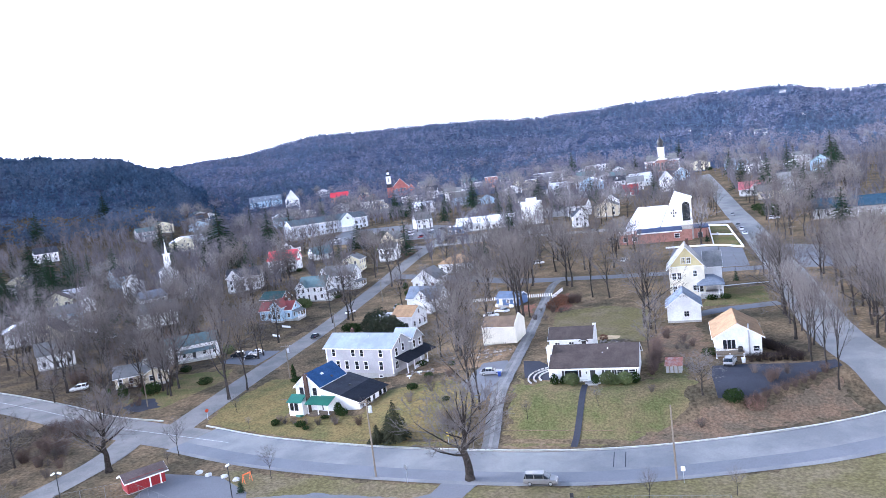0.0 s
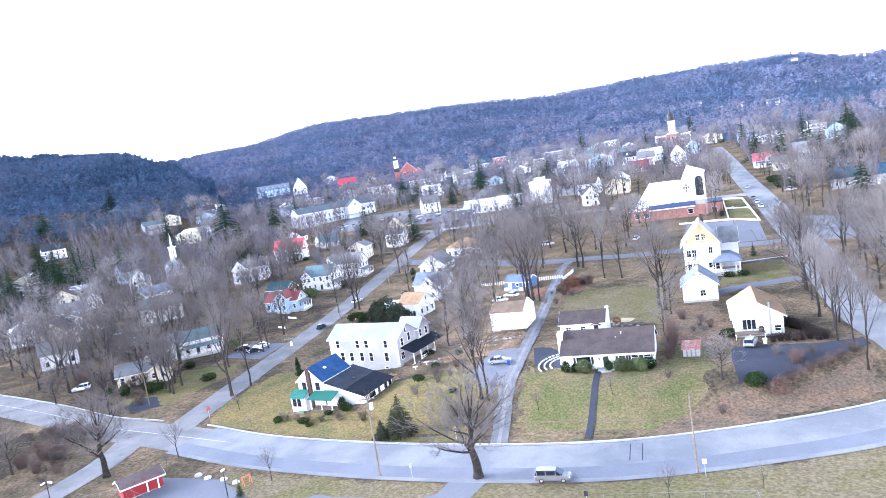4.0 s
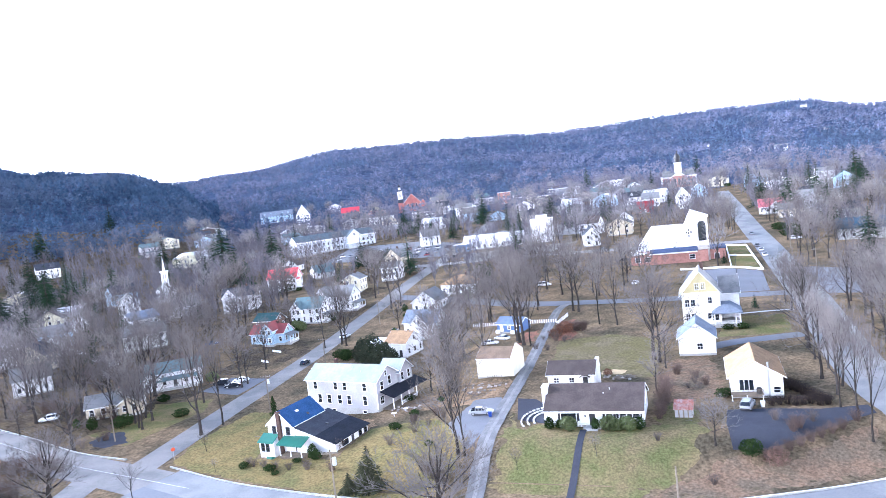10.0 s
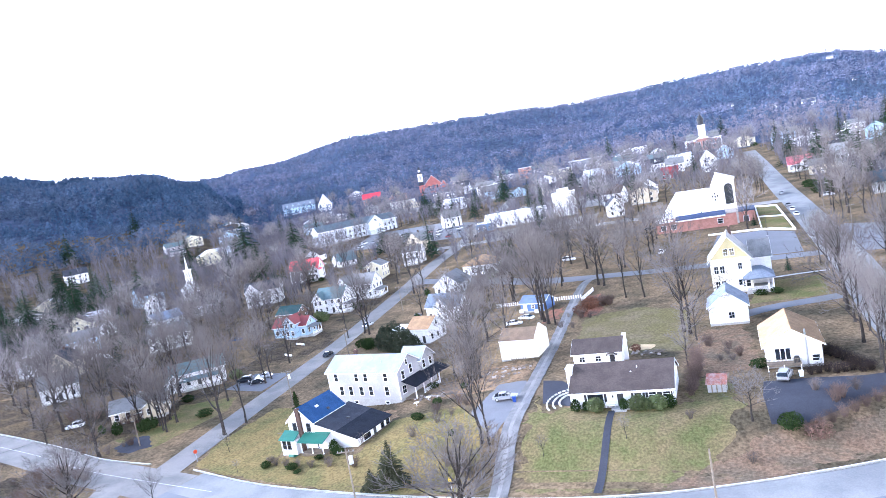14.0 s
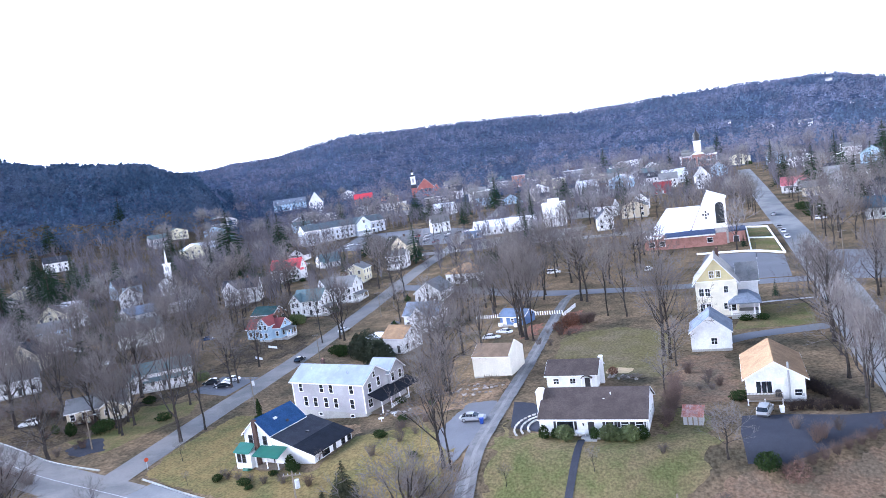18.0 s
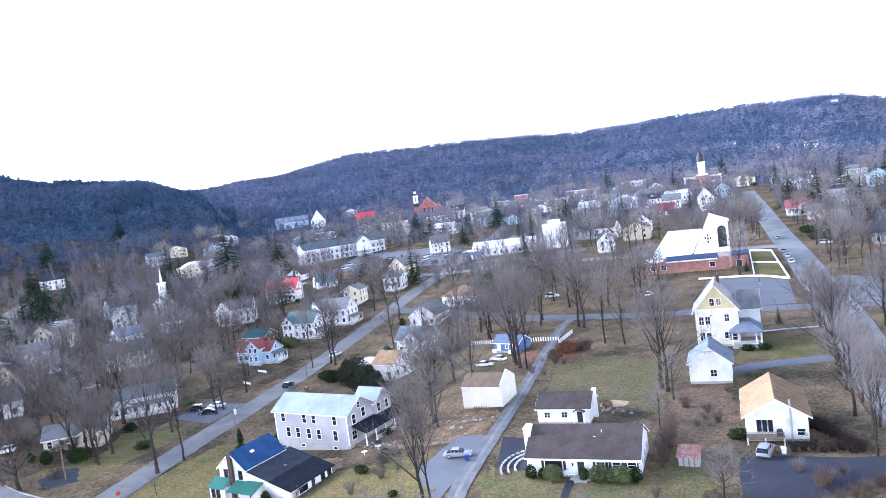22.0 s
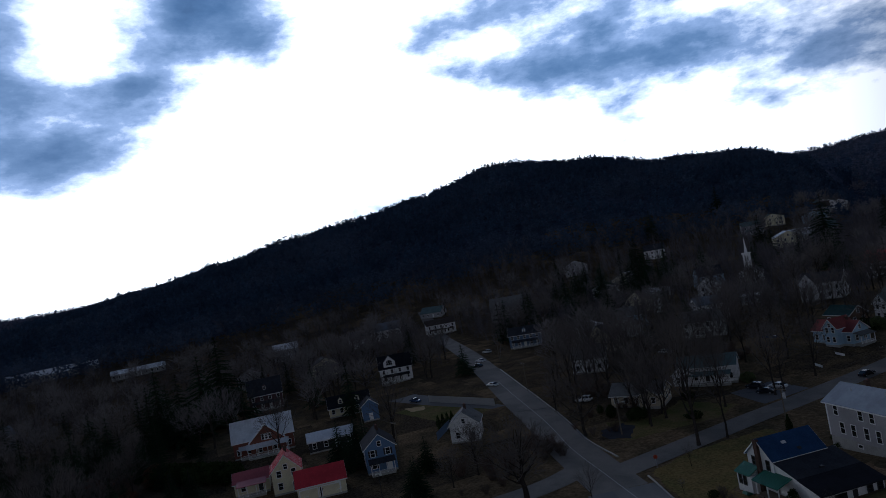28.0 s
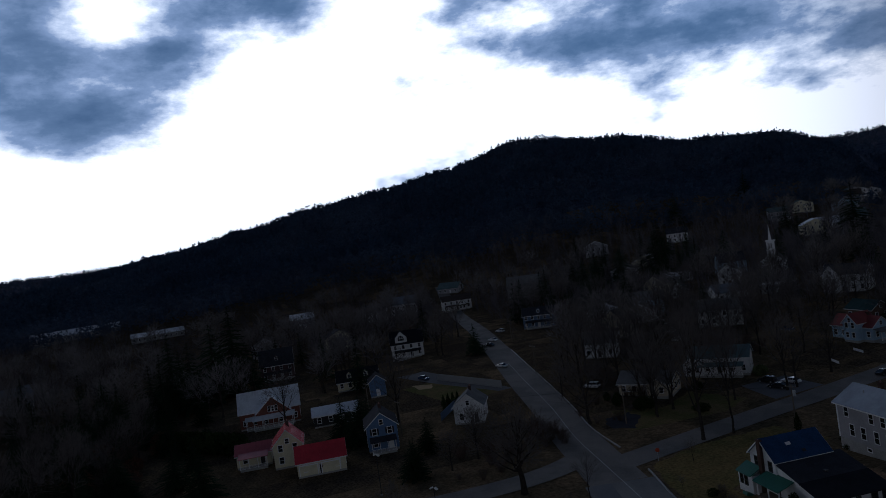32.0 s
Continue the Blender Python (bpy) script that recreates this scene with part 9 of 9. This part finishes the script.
for s in (-0.7, 0.7):
    for k in (-1, 1):
        part("leg", CACHE.setdefault("shleg", rod("leg", ORANGE, (0, 0, 0), (0, 0.45, 1.5), 0.05, 0.05, 4)), t, pose(s, -0.45 * k, 0, 0, 0, 0 if k == 1 else 180))
part("beam", boxes("beam", ORANGE, (-0.8, -0.05, 1.35, 0.8, 0.05, 1.55)), t)


def dugout(x, y, yaw, w, colour, label):
    t = thing("dugout", pose(x, y, land(x, y), 0, 0, yaw), label, "dugout")
    part("back_wall", boxes("back_wall", colour, (-w / 2, 1.2, 0, w / 2, 1.35, 2.3)), t)
    for s in (-1, 1):
        part("side_wall", boxes("side_wall", colour, (-0.07, -1.2, 0, 0.07, 1.2, 2.3)), t, pose(s * (w / 2 - 0.07), 0, 0))
    shed_roof(t, -w / 2 - 0.4, w / 2 + 0.4, -1.8, 1.7, 2.35, 2.7, "b", DARKROOF, name="roof")
    part("fascia", boxes("fascia", TRIM, (-w / 2 - 0.42, -1.86, 2.6, w / 2 + 0.42, -1.8, 2.86)), t)
    posts(t, [(-w / 2 + 0.2 + i * (w - 0.4) / 3, -1.2) for i in range(4)], 0, 2.4, 0.12)
    part("bench", boxes("bench", WOODPOLE, (-w / 2 + 0.4, 0.5, 0.42, w / 2 - 0.4, 0.9, 0.5)), t)


dugout(-19.5, -50.5, -4, 8.5, REDWOOD, "red dugout with flat grey roof beside the infield")
dugout(-34.0, -51.5, 14, 7.0, BLACKMETAL, "black-screened dugout beside the infield")


def bleachers(x, y, yaw):
    t = thing("bleachers", pose(x, y, land(x, y), 0, 0, yaw), "white metal bleachers in five rows", "bleachers")
    for k in range(5):
        for s in (-1, 1):
            part("seat_plank", CACHE.setdefault("plank", boxes("seat_plank", TRIM, (-1.9, -0.13, 0, 1.9, 0.13, 0.06))), t, pose(s * 1.95, -0.75 * k, 1.7 - 0.3 * k))
    for k in range(5):
        part("foot_plank", CACHE.setdefault("foot_plank", boxes("foot_plank", TRIM, (-3.85, -0.12, 0, 3.85, 0.12, 0.05))), t, pose(0, -0.75 * k - 0.4, 1.4 - 0.3 * k))
    for s in (-3.4, -1.2, 1.2, 3.4):
        part("strut", CACHE.setdefault("bstrut", boxes("strut", STEEL, (-0.04, -0.1, 0, 0.04, 0.0, 1.7), (-0.04, -3.1, 0, 0.04, -3.0, 0.5), (-0.04, -3.1, 0.1, 0.04, 0, 0.18))), t, pose(s, 0, 0))


bleachers(-0.8, -43.2, -2)


def mesh_fence(pts, h, label, gap=2.6, wire=0.7, material=None, name="chain_link_fence"):
    t = thing(name, Matrix(), label, "fence")
    material = material or STEEL
    for a, b in zip(pts, pts[1:]):
        a, b = Vector((*a, 0)), Vector((*b, 0))
        n = max(1, int((b - a).length / gap))
        for i in range(n + 1):
            p = a.lerp(b, i / n)
            part("post", CACHE.setdefault(("fpost", h, material.name), rod("post", material, (0, 0, -0.3), (0, 0, h), 0.035, 0.035, 6)), t, at_ground(p.x, p.y))
        za, zb = land(a.x, a.y), land(b.x, b.y)
        for z in (h, h * 0.06):
            part("rail", rod("rail", material, (a.x, a.y, za + z), (b.x, b.y, zb + z), 0.022, 0.022, 5), t)
        v, f = [], []
        L = (b - a).length
        k = int(L / wire)
        for i in range(k):
            for s in (0, 1):
                x0 = i * wire + (0 if s == 0 else wire)
                p, q = a.lerp(b, x0 / L), a.lerp(b, min(1, ((i + 1) * wire if s == 0 else i * wire) / L))
                tube(v, f, (p.x, p.y, za + 0.1), (q.x, q.y, za + h), 0.006, 0.006, 3)
        part("wire_mesh", mesh_of("wire_mesh", v, f, mat("dull_wire", (0.16, 0.16, 0.16), rough=0.8)), t)


DULLSTEEL = mat("weathered_steel", (0.20, 0.20, 0.20), rough=0.8)
mesh_fence([(12, -42.5), (30, -41.0), (30.4, -45.5), (12.4, -47.5), (12, -42.5)], 2.5, "weathered chain-link batting cage fence", gap=4.6, material=DULLSTEEL)
mesh_fence([(-66, -42), (-50, -48.5), (-45.5, -54)], 2.4, "weathered chain-link fence around the court", gap=3.4, material=DULLSTEEL)
mesh_fence([(-76, -48), (-66, -42)], 2.4, "weathered chain-link fence around the court", gap=3.4, material=DULLSTEEL)
YELLOWPIPE = mat("yellow_pipe", (0.80, 0.72, 0.25), rough=0.5)
for a, b in (((-12.5, -47.5), (9, -49.0)), ((30.6, -45.8), (42.5, -41.2)), ((42.9, -41.1), (43.8, -48.0))):
    t = thing("fence_topper", Matrix(), "yellow capped low field fence", "fence")
    pa, pb = Vector((*a, land(*a) + 1.3)), Vector((*b, land(*b) + 1.3))
    part("cap_rail", rod("cap_rail", YELLOWPIPE, pa, pb, 0.1, 0.1, 8), t)
    for i in range(7):
        p = pa.lerp(pb, i / 6)
        part("post", rod("post", STEEL, p - Vector((0, 0, 1.7)), p, 0.04, 0.04, 6), t)
t = thing("equipment_box", at_ground(27.8, -44.3, 8), "green and white equipment box in the cage", "box")
part("body", boxes("body", mat("box_green", (0.02, 0.28, 0.10), rough=0.5), (-0.95, -0.45, 0, 0.95, 0.45, 0.8), bevel=0.05), t)
part("panel", boxes("panel", TRIM, (-0.4, -0.49, 0.25, 0.15, -0.45, 0.6)), t)

# red and grey garden shed, white court walls, basketball backboards
t = thing("garden_shed", at_ground(23.2, 6.2, -4) @ Matrix.Diagonal((0.85, 0.85, 0.85, 1)), "small grey lean-to shed with rusty red roof", "shed")
bm = bmesh.new()
prism(bm, [(-1.3, 0), (1.3, 0), (1.3, 2.7), (-1.3, 1.75)], -1.7, 1.7, "x")
part("wall", bm_mesh("wall", bm, GREYWALL), t)
shed_roof(t, -1.95, 1.95, -1.6, 1.55, 1.68, 2.82, "f", mat("rusty_sheet", (0.34, 0.12, 0.08), rough=0.7, vary=0.4, scale=0.8, second=(0.42, 0.30, 0.26)), ribs=0.55, name="roof")
for x in (-0.9, 0.0, 0.9):
    part("plank", CACHE.setdefault("gsplank", boxes("plank", WOODPOLE, (-0.12, -0.04, 0, 0.12, 0, 1.6))), t, pose(x, -1.32, 0.05))
# tiered bed of pale edging stones beside the driveway
t = thing("stone_edging", Matrix(), "curved tiers of pale edging stones beside the driveway", "stone edging")
edge_stone = boxes("stone", mat("edging_stone", (0.42, 0.40, 0.37), rough=0.9, vary=0.2, scale=1.5, rand=0.2), (-0.32, -0.15, -0.1, 0.32, 0.15, 0.22), bevel=0.05)
for k, rad in enumerate((3.2, 4.3, 5.4)):
    for i in range(12):
        a = radians(112 + 9.5 * i)
        part("stone", edge_stone, t, at_ground(0.2 + rad * math.cos(a), 4.6 + rad * 1.25 * math.sin(a), 202 + 9.5 * i, 0.1))


def board_fence(pts, h, material, label, board=0.3, fill=0.46):
    t = thing("board_fence", Matrix(), label, "fence")
    for a, b in zip(pts, pts[1:]):
        a, b = Vector((*a, 0)), Vector((*b, 0))
        L = (b - a).length
        ang = math.degrees(math.atan2(b.y - a.y, b.x - a.x))
        n = max(1, int(L / board))
        me = CACHE.setdefault(("fboard", h, board, material.name), boxes("board", material, (-board * fill, -0.02, -0.3, board * fill, 0.02, h)))
        for i in range(n):
            p = a.lerp(b, (i + 0.5) / n)
            part("board", me, t, at_ground(p.x, p.y, ang))


board_fence([(-150, -20), (-137, -30)], 2.1, SLATEBLUE, "weathered blue-grey board fence round the garden", 0.5)
board_fence([(-152, -6), (-186, -15)], 2.2, GREYWALL, "weathered grey board fence behind the lawn", 0.5)
board_fence([(-12, 96), (-13.5, 84)], 1.1, TRIM, "white board fence along the lane", 0.6, 0.3)
board_fence([(-14, 88), (-44, 98)], 1.1, TRIM, "white picket fence behind the shed", 0.8, 0.2)
board_fence([(-106, 80), (-110, 81)], 0.7, TRIM, "white picket fence beside the sidewalk", 0.4)
board_fence([(-103.5, 68.6), (-107, 69.8)], 0.7, TRIM, "white picket fence beside the driveway", 0.4)
board_fence([(-237, 99), (-190, 79)], 1.5, TRIM, "long white fence among the trees", 1.2)
# picnic tables and garden furniture
for x, y in ((-33.5, 15.5), (-35.2, 13.0)):
    t = thing("garden_table", at_ground(x, y, 20), "round white garden table beside the farmhouse", "table")
    part("tabletop", rod("tabletop", TRIM, (0, 0, 0.7), (0, 0, 0.75), 0.6, 0.6, 14), t)
    part("leg", rod("leg", TRIM, (0, 0, 0), (0, 0, 0.7), 0.06, 0.06, 8), t)
t = thing("wood_pile", at_ground(11, 30, 10), "pile of pale cut branches on the grass", "wood pile")
for i in range(26):
    r = random.Random(i)
    part("log", CACHE.setdefault("log", rod("log", WOODPOLE, (-1.0, 0, 0), (1.0, 0, 0), 0.08, 0.06, 6)), t, pose(r.uniform(-1.5, 1.5), r.uniform(-0.8, 0.8), 0.1 + 0.012 * i, 0, r.uniform(-8, 8), r.uniform(-30, 30)))
patch("sand_patch", [(6, 33), (10, 32.5), (11, 35.5), (8, 37), (5.5, 35.5)], mat("sand", (0.50, 0.37, 0.22), rough=1, vary=0.15, scale=0.6), 0.075, "pale sandy patch on the lawn", "sand", step=1.0, rag=0.5, kind="")
patch("sand_patch", [(-186, -24), (-178, -24), (-176, -20), (-182, -18)], mat("sand", (0.5, 0.37, 0.22)), 0.075, "pale sandy patch in the garden", "sand", step=1.5, rag=0.5, kind="")


def rubble(x, y, n, spread, seed, label):
    """Broken stones and timber offcuts lying about on bare soil."""
    t = thing("rubble_heap", Matrix(), label, "rubble")
    r = random.Random(seed)
    stones = []
    for k in range(4):
        bm = bmesh.new()
        bmesh.ops.create_icosphere(bm, subdivisions=1, radius=0.32)
        for v in bm.verts:
            v.co *= 1 + 0.4 * noise.noise(v.co * 3 + Vector((k * 5, seed, 0)))
            v.co.z *= 0.6
        stones.append(bm_mesh("stone", bm, mat("rubble_stone", (0.36, 0.31, 0.27), rough=0.95, vary=0.3, scale=1.5, rand=0.35)))
    plank = boxes("plank", WOODPOLE, (-1.0, -0.08, 0, 1.0, 0.08, 0.06))
    for i in range(n):
        px, py = x + r.gauss(0, spread), y + r.gauss(0, spread * 0.6)
        s = r.uniform(0.5, 1.6)
        if i % 4 == 0:
            part("plank", plank, t, at_ground(px, py, r.uniform(0, 180), 0.08))
        else:
            part("stone", stones[i % 4], t, at_ground(px, py, r.uniform(0, 360), 0.12) @ Matrix.Diagonal((s, s, s, 1)))


rubble(-20.5, 26.5, 44, 3.2, 1, "tan stones and offcuts scattered on the soil")
rubble(-33.5, 17.5, 26, 2.2, 2, "grey stones and boards beside the porch")
rubble(-60.5, 8.0, 18, 2.4, 3, "field stones along the garden edge")
rubble(8.5, 30.5, 20, 1.8, 4, "cut stones and boards behind the cottage")

t = thing("barbecue_grill", pose(35.9, 14.6, land(35.6, 15.4) + 1.2), "covered dark barbecue grill on the deck", "grill")
part("cover", lofted("cover", [[(sx * 0.5, sy * 0.3, 0.0) for sx, sy in ((-1, -1), (1, -1), (1, 1), (-1, 1))], [(sx * 0.45, sy * 0.28, 0.8) for sx, sy in ((-1, -1), (1, -1), (1, 1), (-1, 1))], [(sx * 0.3, sy * 0.16, 1.1) for sx, sy in ((-1, -1), (1, -1), (1, 1), (-1, 1))]], BLACKMETAL), t)
